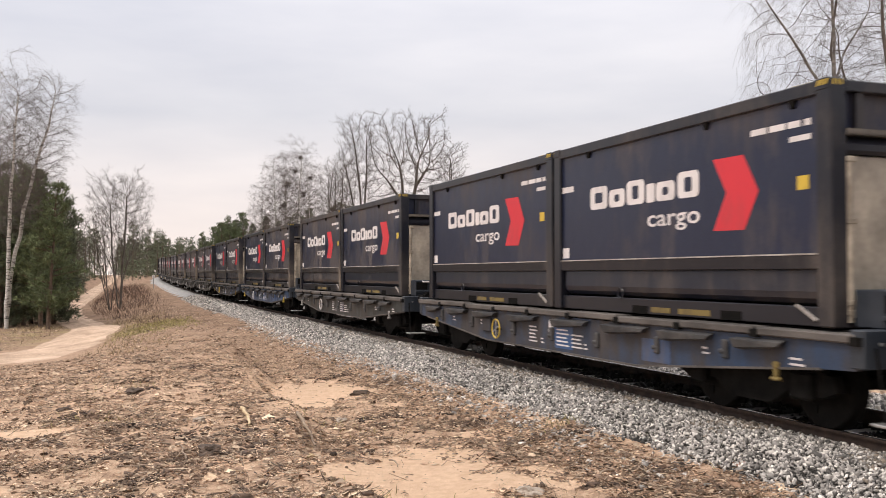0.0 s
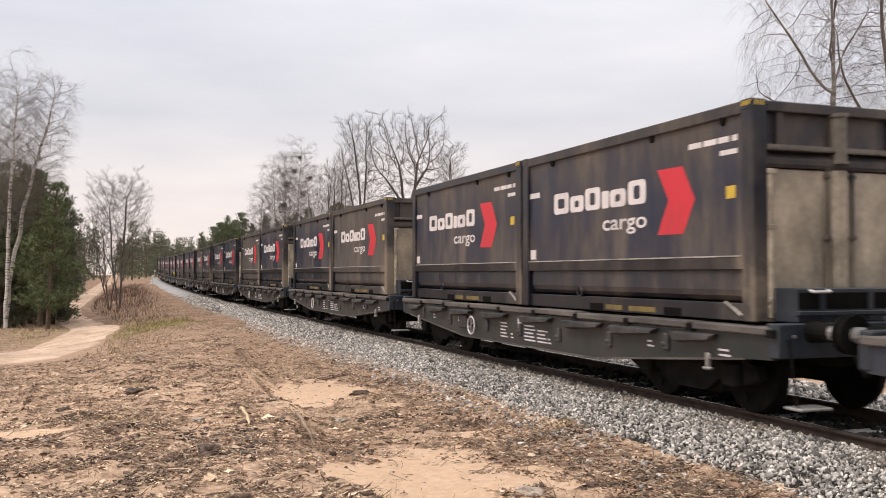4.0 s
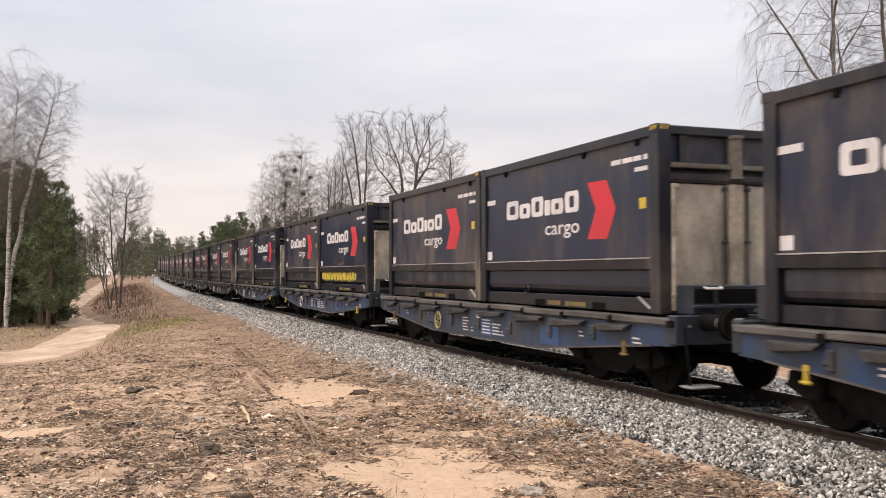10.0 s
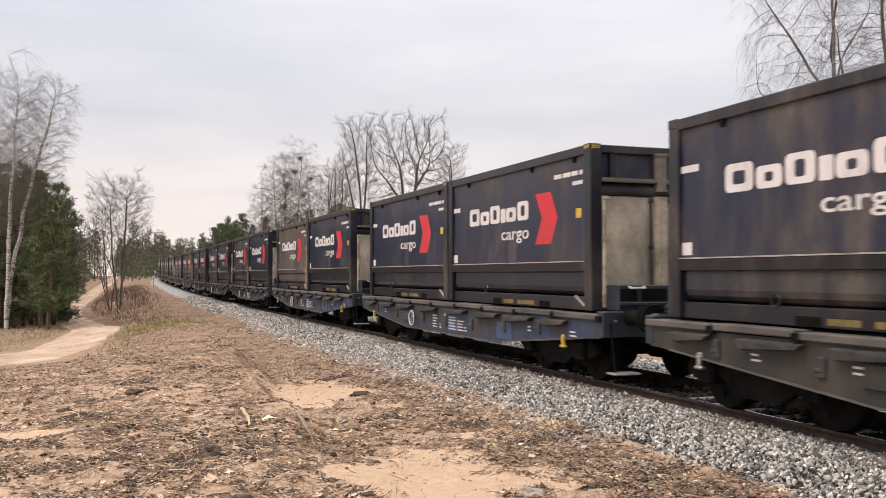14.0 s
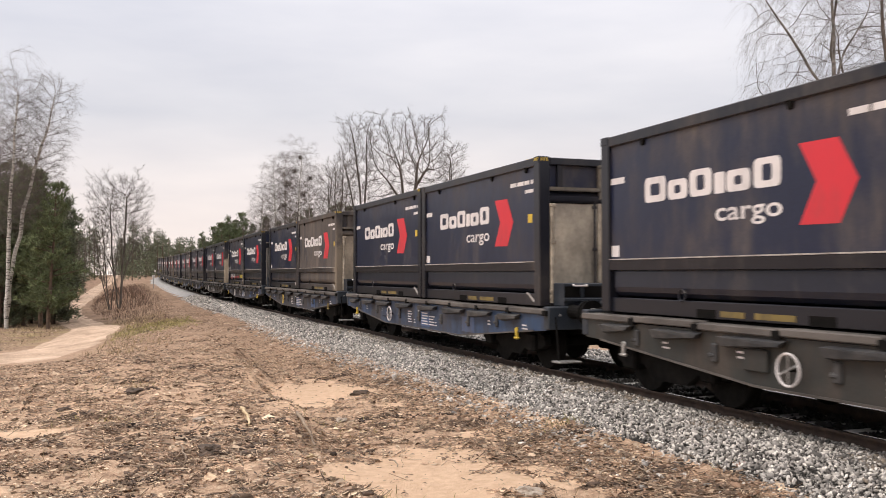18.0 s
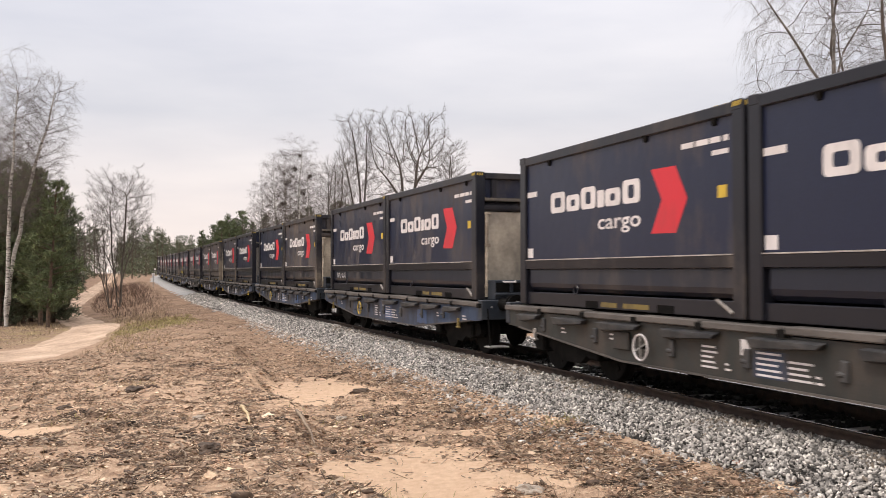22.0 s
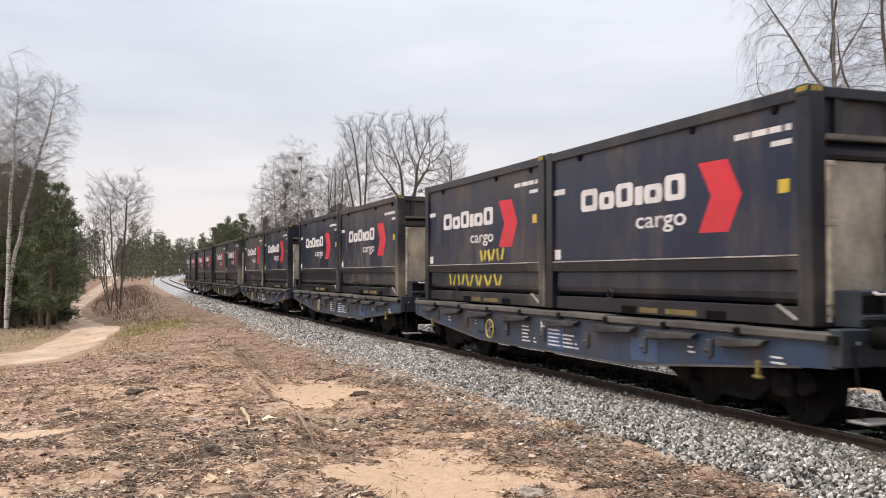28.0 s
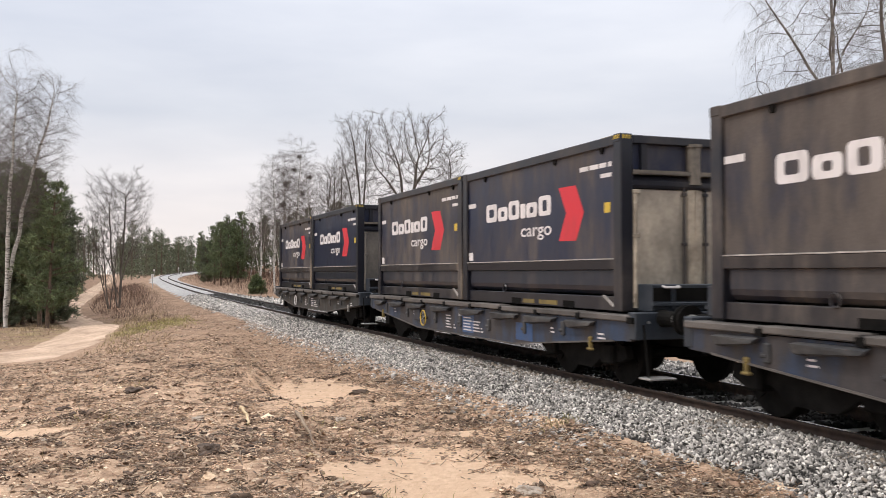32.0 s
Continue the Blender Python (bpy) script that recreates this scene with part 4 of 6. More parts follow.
        for x in (-0.68, 0.0, 0.68):
            rb.box(x - 0.03, x + 0.03, e * 6.50, e * 6.53, 1.16, 1.46)
        part("end_box_ribbing", rb.box(-1.03, 1.03, e * 6.49, e * 6.545, 1.20, 1.25, 0.008), NAVYBOX, w)
        # the box is closed; a black plate paints the shade of its compartments
        part("box_opening", Shape().box(-1.0, 1.0, e * 6.50, e * 6.503, 1.27, 1.45), BLACKGAP, w, "black plate for the shade in open compartments")
        for x in (0.72, -0.72):
            part("grab_handle", Shape().tube((x - 0.12, e * 6.55, 1.46), (x + 0.12, e * 6.55, 1.46), 0.016, 6).tube((x - 0.12, e * 6.49, 1.48), (x - 0.12, e * 6.55, 1.46), 0.016, 6).tube((x + 0.12, e * 6.49, 1.48), (x + 0.12, e * 6.55, 1.46), 0.016, 6), WHITE, w, "white grab handle")
    # bogies
    for yb in (-4.6, 4.6):
        bog = part("bogie", Shape().box(-0.9, 0.9, yb - 0.22, yb + 0.22, 0.50, 0.78, 0.02), SOOTSHADE, w, "black two-axle bogie")
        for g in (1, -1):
            part("side_frame", Shape().prism([(yb - 1.35, 0.44), (yb - 1.15, 0.36), (yb - 0.65, 0.40), (yb - 0.35, 0.22), (yb + 0.35, 0.22), (yb + 0.65, 0.40), (yb + 1.15, 0.36), (yb + 1.35, 0.44), (yb + 1.3, 0.60), (yb + 0.6, 0.70), (yb - 0.6, 0.70), (yb - 1.3, 0.60)], g * 0.96, g * 1.08, "x"), SOOTSHADE, bog)
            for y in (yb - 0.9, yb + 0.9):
                part("axle_box", Shape().box(g * 0.90, g * 1.17, y - 0.16, y + 0.16, 0.32, 0.62, 0.03).tube((g * 1.02, y - 0.2, 0.5), (g * 1.02, y - 0.2, 0.70), 0.07, 10).tube((g * 1.02, y + 0.2, 0.5), (g * 1.02, y + 0.2, 0.70), 0.07, 10), SOOTSHADE, bog)
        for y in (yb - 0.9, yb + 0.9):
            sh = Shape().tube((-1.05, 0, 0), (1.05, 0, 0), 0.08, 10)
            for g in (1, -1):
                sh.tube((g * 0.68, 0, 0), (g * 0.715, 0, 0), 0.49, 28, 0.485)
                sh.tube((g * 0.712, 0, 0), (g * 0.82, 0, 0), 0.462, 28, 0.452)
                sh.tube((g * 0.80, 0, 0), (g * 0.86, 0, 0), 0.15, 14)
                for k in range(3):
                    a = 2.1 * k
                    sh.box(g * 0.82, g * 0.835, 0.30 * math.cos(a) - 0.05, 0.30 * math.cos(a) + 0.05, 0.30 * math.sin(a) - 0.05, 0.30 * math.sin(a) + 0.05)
            ws = part("wheelset", sh, SOOTSHADE, bog, "sooty steel wheelset")
            ws.matrix_parent_inverse = Matrix.Translation((0, y, 0.46))
    return w


PITCH_WAGON, CBASE = 14.2438, 1.1124
COUNT = 33
pick = np.random.default_rng(11)
VARIANT = {(29, 0): 2, (29, 1): 1, (1, 0): 2, (1, 1): 1, (8, 1): 2, (11, 0): 2, (11, 1): 1, (16, 0): 2, (16, 1): 1, (17, 0): 1, (17, 1): 1, (21, 0): 1, (21, 1): 4, (2, 0): 1, (2, 1): 2, (3, 0): 1, (3, 1): 2, (4, 0): 2, (4, 1): 2, (24, 0): 2, (24, 1): 0, (25, 0): 2, (25, 1): 3, (32, 0): 2, (32, 1): 0, (31, 0): 2, (31, 1): 1, (30, 0): 3, (6, 0): 3, (6, 1): 2, (7, 0): 2, (7, 1): 1, (0, 0): 1, (0, 1): 1, (20, 1): 0, (13, 0): 2, (13, 1): 2, (12, 0): 2, (19, 0): 1, (19, 1): 3, (18, 0): 0, (23, 0): 1, (23, 1): 2, (22, 0): 1, (22, 1): 1, (9, 0): 2, (9, 1): 1, (10, 0): 2, (10, 1): 1, (8, 0): 3, (28, 0): 1, (28, 1): 2, (27, 0): 2, (27, 1): 1}
LOOK = ("clean navy open-top container with faint streaks", "navy open-top container filmed with grey dust", "dusty grey-brown open-top navy container", "open-top container caked in brown dust", "navy open-top container splashed with tan dust")
WLOOK = ("blue flat container wagon with two bogies", "worn blue flat container wagon with a yellow hand wheel", "grey-brown dusty flat container wagon")
box_master, wagon_master = {}, {}
train = []


def container_at(v):
    if v not in box_master:
        box_master[v] = tagged(container("freight_container", v), LOOK[v] + " on a flat wagon", "freight container", "containers of the train")
        return box_master[v]
    return copy_thing(box_master[v], Matrix())


def wagon_at(v):
    if v not in wagon_master:
        wagon_master[v] = tagged(wagon_body("flat_wagon", v), WLOOK[v], "flat wagon", "wagons of the train")
        return wagon_master[v]
    return copy_thing(wagon_master[v], Matrix())


SPRAY = {"yellow": flat_paint("yellow_spray", (0.62, 0.50, 0.05), 0.7, (0.12, 0.10, 0.07), 0.8), "red": flat_paint("red_spray", (0.40, 0.05, 0.05), 0.7, (0.1, 0.07, 0.07), 0.8),
         "white": flat_paint("white_spray", (0.62, 0.60, 0.60), 0.7, (0.14, 0.12, 0.12), 0.7), "orange": flat_paint("orange_spray", (0.55, 0.22, 0.03), 0.7, (0.1, 0.08, 0.07), 0.7)}


def spray(ob, rows, seed):
    """Graffiti as loose strokes on the wall facing the sandy ground: colour, from y, to y, from z, to z, strokes, width."""
    r = np.random.default_rng(seed)
    for col, y0, y1, z0, z1, n, wd in rows:
        x = HW - 0.042 if z0 > 0.7 else HW - 0.054
        sh = Shape()
        step = (y1 - y0) / n
        for k in range(n):
            ya = y0 + step * (k + r.uniform(0.1, 0.4))
            yb = ya + step * r.uniform(0.2, 0.7)
            za, zb = (z0, z1) if k % 2 else (z1, z0)
            za, zb = za + r.uniform(-0.1, 0.1) * (z1 - z0), zb + r.uniform(-0.1, 0.1) * (z1 - z0)
            d = math.hypot(yb - ya, zb - za) + 1e-6
            oy, oz = -(zb - za) / d * wd / 2, (yb - ya) / d * wd / 2
            sh.prism([(ya + oy, za + oz), (ya - oy, za - oz), (yb - oy, zb - oz), (yb + oy, zb + oz)], x, x + 0.003 + 0.0004 * (k % 3), "x")
        part("graffiti", sh, SPRAY[col], ob, col + " sprayed graffiti strokes")


GRAFFITI = {(11, 1): ([("yellow", -2.7, 1.7, 0.33, 0.56, 22, 0.16), ("orange", -2.6, 1.2, 0.36, 0.56, 9, 0.05), ("orange", -0.4, 0.2, 0.80, 0.88, 3, 0.03)], 1),
            (20, 0): ([("white", -2.2, -0.6, 0.33, 0.52, 11, 0.05), ("red", -2.4, 1.2, 0.31, 0.40, 7, 0.10), ("yellow", 1.3, 2.6, 0.32, 0.48, 7, 0.10)], 2),
            (27, 0): ([("yellow", -1.6, 1.2, 0.33, 0.55, 12, 0.07), ("yellow", 0.1, 1.3, 0.82, 1.02, 6, 0.09)], 3),
            (22, 0): ([("white", -2.4, -1.2, 0.36, 0.52, 8, 0.022)], 4)}

for j in range(-1, COUNT):
    wv = int(pick.choice([0, 1, 2], p=[0.3, 0.35, 0.35]))
    wv = {0: 1, 1: 2, 2: 0, 6: 2, 9: 0, 13: 2, 18: 0, 19: 1, 22: 1, 23: 1, 24: 0, 3: 1, 14: 0, 29: 1, 7: 2, 8: 2, 10: 1, 11: 0, 16: 1, 17: 2, 21: 2, 28: 1, 31: 1, 32: 2}.get(j, wv)
    carried = [(wagon_at(wv), 0.0, 0.0)]
    for f in (0, 1):
        v = VARIANT.get((j, f), int(pick.choice([0, 1, 2, 3], p=[0.14, 0.36, 0.32, 0.18])))
        if f and v == 0 and (j, f) not in VARIANT:
            v = 1
        ob = container_at(v)
        if (j, f) in GRAFFITI:
            spray(ob, *GRAFFITI[j, f])
        carried.append((ob, (L + 0.0734) / 2 * (1 if f else -1), CBASE))
    train.append((j, carried))
# ---------------------------------------------------------------- trees
BARK = mottled("grey_brown_bark", (0.055, 0.045, 0.037), (0.15, 0.125, 0.105), 7, 0.9, 0, 0.6, 40, stretch=(1, 1, 0.3))
TWIG = mottled("bare_twigs", (0.055, 0.042, 0.036), (0.135, 0.105, 0.088), 3, 0.9, 0, 0)
PALETWIG = mottled("pale_bare_twigs", (0.085, 0.07, 0.062), (0.19, 0.158, 0.14), 3, 0.9, 0, 0)
PINEBARK = mottled("pine_bark", (0.06, 0.042, 0.032), (0.17, 0.115, 0.08), 6, 0.95, 0, 0.5, 30)
# Both needle greens are paled: distance haze is put into the colour.
NEEDLE = mottled("pine_needles", (0.066, 0.090, 0.038), (0.19, 0.225, 0.100), 1.2, 0.75, 0, 0, 20, "island")
HAZENEEDLE = mottled("hazed_pine_needles", (0.065, 0.080, 0.048), (0.18, 0.195, 0.115), 0.8, 0.75, 0, 0, 20, "island")
STRAW = mottled("dead_grass", (0.22, 0.155, 0.085), (0.50, 0.38, 0.22), 1.5, 0.95, 0, 0, 30, "island")
RUSSET = mottled("russet_brush", (0.085, 0.052, 0.038), (0.20, 0.125, 0.088), 1.0, 0.95, 0, 0, 30, "island")
LITTER = mottled("brown_litter", (0.080, 0.050, 0.035), (0.54, 0.355, 0.235), 2.0, 0.95, 0, 0, 40, "island")
CLOD = mottled("dark_soil_clods", (0.09, 0.060, 0.044), (0.44, 0.30, 0.205), 8, 0.95, 0, 0.5, 40, "island")
DRYWOOD = mottled("dry_sticks", (0.16, 0.115, 0.085), (0.48, 0.37, 0.27), 3, 0.9, 0, 0, 40, "island")
DARKLITTER = mottled("dark_rotten_litter", (0.040, 0.027, 0.020), (0.19, 0.128, 0.092), 3.0, 0.95, 0, 0, 40, "island")
PALELITTER = mottled("pale_dry_litter", (0.44, 0.32, 0.215), (0.74, 0.57, 0.41), 2.0, 0.95, 0, 0, 40, "island")
FRESHWOOD = mottled("split_pale_wood", (0.50, 0.36, 0.20), (0.72, 0.56, 0.36), 9, 0.8, 0, 0.3, 40)


def birch_bark():
    m, nodes, links, b = material("white_birch_bark")
    nt = m.node_tree
    n = noise_node(nt, 5.0, 5, 0.7, stretch=(0.6, 0.6, 2.2))
    links.new(ramp(nt, n.outputs[0], [(0.38, (0.05, 0.045, 0.04)), (0.48, (0.46, 0.43, 0.39)), (0.7, (0.68, 0.65, 0.60))]), b.inputs["Base Color"])
    b.inputs["Roughness"].default_value = 0.8
    return m


BIRCH = birch_bark()
OLDBIRCH = mottled("old_birch_bark", (0.055, 0.048, 0.043), (0.30, 0.275, 0.25), 4, 0.85, 0, 0.4, 30, stretch=(0.7, 0.7, 2.0))


def tubes(lines, sides):
    """Tapered tubes along polylines: list of (points, radii)."""
    V, F, n0 = [], [], 0
    ang = 2 * np.pi * np.arange(sides) / sides
    for p, r in lines:
        p, r = np.asarray(p), np.asarray(r)
        d = np.gradient(p, axis=0)
        d /= np.linalg.norm(d, axis=1)[:, None] + 1e-9
        ref = np.where(np.abs(d[:, 2:3]) > 0.9, np.array([[1.0, 0, 0]]), np.array([[0, 0, 1.0]]))
        u = np.cross(d, ref)
        u /= np.linalg.norm(u, axis=1)[:, None] + 1e-9
        w = np.cross(d, u)
        v = p[:, None] + r[:, None, None] * (np.cos(ang)[None, :, None] * u[:, None] + np.sin(ang)[None, :, None] * w[:, None])
        k = len(p)
        i = np.arange(k * sides).reshape(k, sides)
        f = np.stack([i[:-1], np.roll(i[:-1], -1, 1), np.roll(i[1:], -1, 1), i[1:]], -1).reshape(-1, 4) + n0
        V.append(v.reshape(-1, 3))
        F.append(f)
        n0 += k * sides
    return np.concatenate(V), np.concatenate(F)


def limb(r, p, d, length, rad, n, wob, lift):
    """One crooked, tapering branch as points and radii."""
    pts, q, dd = [p], np.array(p, dtype=float), np.array(d, dtype=float)
    for k in range(n):
        dd = dd + r.normal(0, wob, 3) + np.array([0, 0, lift])
        dd /= np.linalg.norm(dd)
        q = q + dd * length / n
        pts.append(q)
    return np.array(pts), rad * (1 - 0.85 * np.linspace(0, 1, n + 1)) + 0.002


def bare_tree(seed, height, rad, stems=1, lean=(0, 0), fork=0.35, spread=0.75, lift=0.06, droop=0.0, kids=(9, 7, 6), reach=0.45, bark=None, twig=None, low=0.25, twig_r=0.006, flare=(0.06, 0.24), thin=0.42, clear=0.0, sub=None, taper=0.75, fine=0.45, sway=0.045):
    """A leafless tree: crooked stems, limbs, branches and twigs."""
    r = np.random.default_rng(seed)
    levels = [[], [], [], []]
    if clear:
        bole = limb(r, np.array([0, 0, -0.15]), np.array([0.02, 0, 1.0]), clear + 0.3, rad * 1.3, 8, 0.02, 0.03)
        bole = (bole[0], rad * np.linspace(1.35, 1.0, 9))
    for s in range(stems):
        a = 2 * np.pi * s / stems + r.uniform(0, 1)
        k = 0 if stems == 1 else r.uniform(*flare)
        d0 = np.array([lean[0] + k * math.cos(a), lean[1] + k * math.sin(a), 1.0])
        d0 /= np.linalg.norm(d0)
        h = height * (1 if s == 0 else r.uniform(0.72, 0.98))
        levels[0].append(limb(r, (bole[0][-1] - np.array([0, 0, 0.15]) if clear else np.array([0.12 * k * math.cos(a) * 4, 0.12 * k * math.sin(a) * 4, -0.15])), d0, h - clear, rad * (1 if stems == 1 else 0.7), 14, sway, 0.015))
    for lv in range(3):
        for pts, rr in levels[lv]:
            total = np.linalg.norm(np.diff(pts, axis=0), axis=1).sum()
            n = max(2, int(kids[lv] * r.uniform(0.75, 1.25)))
            for k in range(n):
                t = r.uniform(low if lv == 0 else 0.18, 0.98)
                f = t * (len(pts) - 1)
                i = min(int(f), len(pts) - 2)
                p = pts[i] + (pts[i + 1] - pts[i]) * (f - i)
                d = pts[i + 1] - pts[i]
                d /= np.linalg.norm(d)
                side = np.cross(d, r.normal(size=3))
                side /= np.linalg.norm(side) + 1e-9
                sp = spread * r.uniform(0.7, 1.3) * (1.0 if lv == 0 else 1.3)
                dd = d * math.cos(sp) + side * math.sin(sp)
                if lv == 0:
                    dd[2] = abs(dd[2]) * 0.9 + 0.15
                ln = total * (reach if lv == 0 else (sub or reach)) * (1.15 - taper * t if lv == 0 else 1.0 - 0.45 * t) * r.uniform(0.7, 1.2)
                rk = max(twig_r, np.interp(f, range(len(rr)), rr) * (thin if lv == 0 else fine))
                lf = lift if lv < 1 else (lift * 0.45 - droop * (1 if lv == 1 else 2.2))
                levels[lv + 1].append(limb(r, p, dd / np.linalg.norm(dd), ln, rk, (8, 4, 2)[lv], 0.13, lf))
    tree = new("tree")
    v, f = tubes(levels[0] + ([bole] if clear else []), 8)
    part("trunk", quick_mesh("trunk", v, f, bark or BARK, True), None, tree)
    v, f = tubes(levels[1], 5)
    part("branchwork", quick_mesh("branchwork", v, f, (bark or BARK) if bark is not BIRCH else PALETWIG, True), None, tree)
    v, f = tubes(levels[2] + levels[3], 3)
    part("crown", quick_mesh("crown", v, f, twig or TWIG), None, tree, "crown of fine bare twigs")
    return tree


def crown_points(r, n, z0, z1, prof, lean=(0.0, 0.0), fill=0.45):
    """Points that fill a crown of the given outline: rows of (share of height, half width)."""
    t = r.random(6 * n)
    w = np.interp(t, [q[0] for q in prof], [q[1] for q in prof])
    t, w = (q[r.random(6 * n) < (w / w.max()) ** 2] for q in (t, w))
    t, w = t[:n], w[:n]
    a, u = r.uniform(0, 2 * np.pi, len(t)), r.random(len(t)) ** fill
    z = z0 + (z1 - z0) * t
    return np.stack([lean[0] * z + w * u * np.cos(a), lean[1] * z + w * u * np.sin(a), z], 1)


def colony(r, aims, stems, step, reach, kill, up, wob=0.12, most=5000):
    """Grow branches from the stems towards the points of a crown; gives nodes and their parents."""
    pos, par = [], []
    for line in stems:
        root = -1
        if pos:
            gap = np.linalg.norm(np.array(pos) - line[0], axis=1)
            root = int(gap.argmin()) if gap.min() < 0.7 else -1
        for k, p in enumerate(line[1:] if root >= 0 else line):
            pos.append(np.asarray(p, dtype=float))
            par.append(len(pos) - 2 if k else root)
    pos, par = np.array(pos), np.array(par)
    d = np.linalg.norm(aims[:, None] - pos[None], axis=2)
    near, dist = d.argmin(1), d.min(1)
    kids = np.zeros(len(pos), dtype=int)
    for turn in range(160):
        live = dist < reach
        if not live.any() or len(pos) > most:
            break
        src, inv = np.unique(near[live], return_inverse=True)
        way = aims[live] - pos[near[live]]
        way /= np.linalg.norm(way, axis=1)[:, None] + 1e-9
        tot = np.zeros((len(src), 3))
        np.add.at(tot, inv, way)
        tot /= np.linalg.norm(tot, axis=1)[:, None] + 1e-9
        tot += r.normal(0, wob, tot.shape) + np.array([0, 0, up])
        tot /= np.linalg.norm(tot, axis=1)[:, None] + 1e-9
        ok = kids[src] < 3
        if not ok.any():
            break
        src, tot = src[ok], tot[ok]
        kids[src] += 1
        fresh = pos[src] + tot * step
        n0 = len(pos)
        pos, par, kids = np.concatenate([pos, fresh]), np.concatenate([par, src]), np.concatenate([kids, np.zeros(len(fresh), dtype=int)])
        e = np.linalg.norm(aims[:, None] - fresh[None], axis=2)
        j, m = e.argmin(1), e.min(1)
        better = m < dist
        near, dist = np.where(better, n0 + j, near), np.where(better, m, dist)
        keep = dist > kill
        aims, near, dist = aims[keep], near[keep], dist[keep]
        if not len(aims):
            break
    return pos, par


def sprigs(r, base, way, n, l0, l1, rad, droop, lift, spread):
    """Fine twigs in one batch: n from every base point, each with two side shoots."""
    def batch(p, d, ln, rr, k=4):
        t = np.linspace(0, 1, k)
        q = p[:, None] + d[:, None] * (ln[:, None] * t)[..., None]
        q[:, :, 2] -= droop * ln[:, None] * t[None] ** 1.6
        q[:, 1:] += r.normal(0, 0.05, (len(p), k - 1, 3)) * ln[:, None, None]
        return q, rr * np.linspace(1, 0.45, k)

    P, D = np.repeat(base, n, 0), np.repeat(way, n, 0)
    D = D + r.normal(0, spread, D.shape) + np.array([0, 0, lift])
    D /= np.linalg.norm(D, axis=1)[:, None]
    ln = r.uniform(l0, l1, len(P))
    q, rr = batch(P, D, ln, rad)
    sets = [(q, rr)]
    for k in (1, 2):
        d2 = D + r.normal(0, 0.55, D.shape)
        d2 /= np.linalg.norm(d2, axis=1)[:, None]
        sets.append(batch(q[:, k], d2, ln * r.uniform(0.4, 0.7, len(P)), rad * 0.75))
    V, F, n0 = [], [], 0
    for q, rr in sets:
        m, k = q.shape[:2]
        d = np.gradient(q, axis=1)
        d /= np.linalg.norm(d, axis=2)[..., None] + 1e-9
        u = np.cross(d, np.array([0.31, 0.87, 0.38]))
        u /= np.linalg.norm(u, axis=2)[..., None] + 1e-9
        w = np.cross(d, u)
        ang = 2 * np.pi * np.arange(3) / 3
        v = q[:, :, None] + rr[None, :, None, None] * (np.cos(ang)[:, None] * u[:, :, None] + np.sin(ang)[:, None] * w[:, :, None])
        i = n0 + np.arange(m * k * 3).reshape(m, k, 3)
        F.append(np.stack([i[:, :-1], np.roll(i[:, :-1], -1, 2), np.roll(i[:, 1:], -1, 2), i[:, 1:]], -1).reshape(-1, 4))
        V.append(v.reshape(-1, 3))
        n0 += m * k * 3
    return np.concatenate(V), np.concatenate(F)


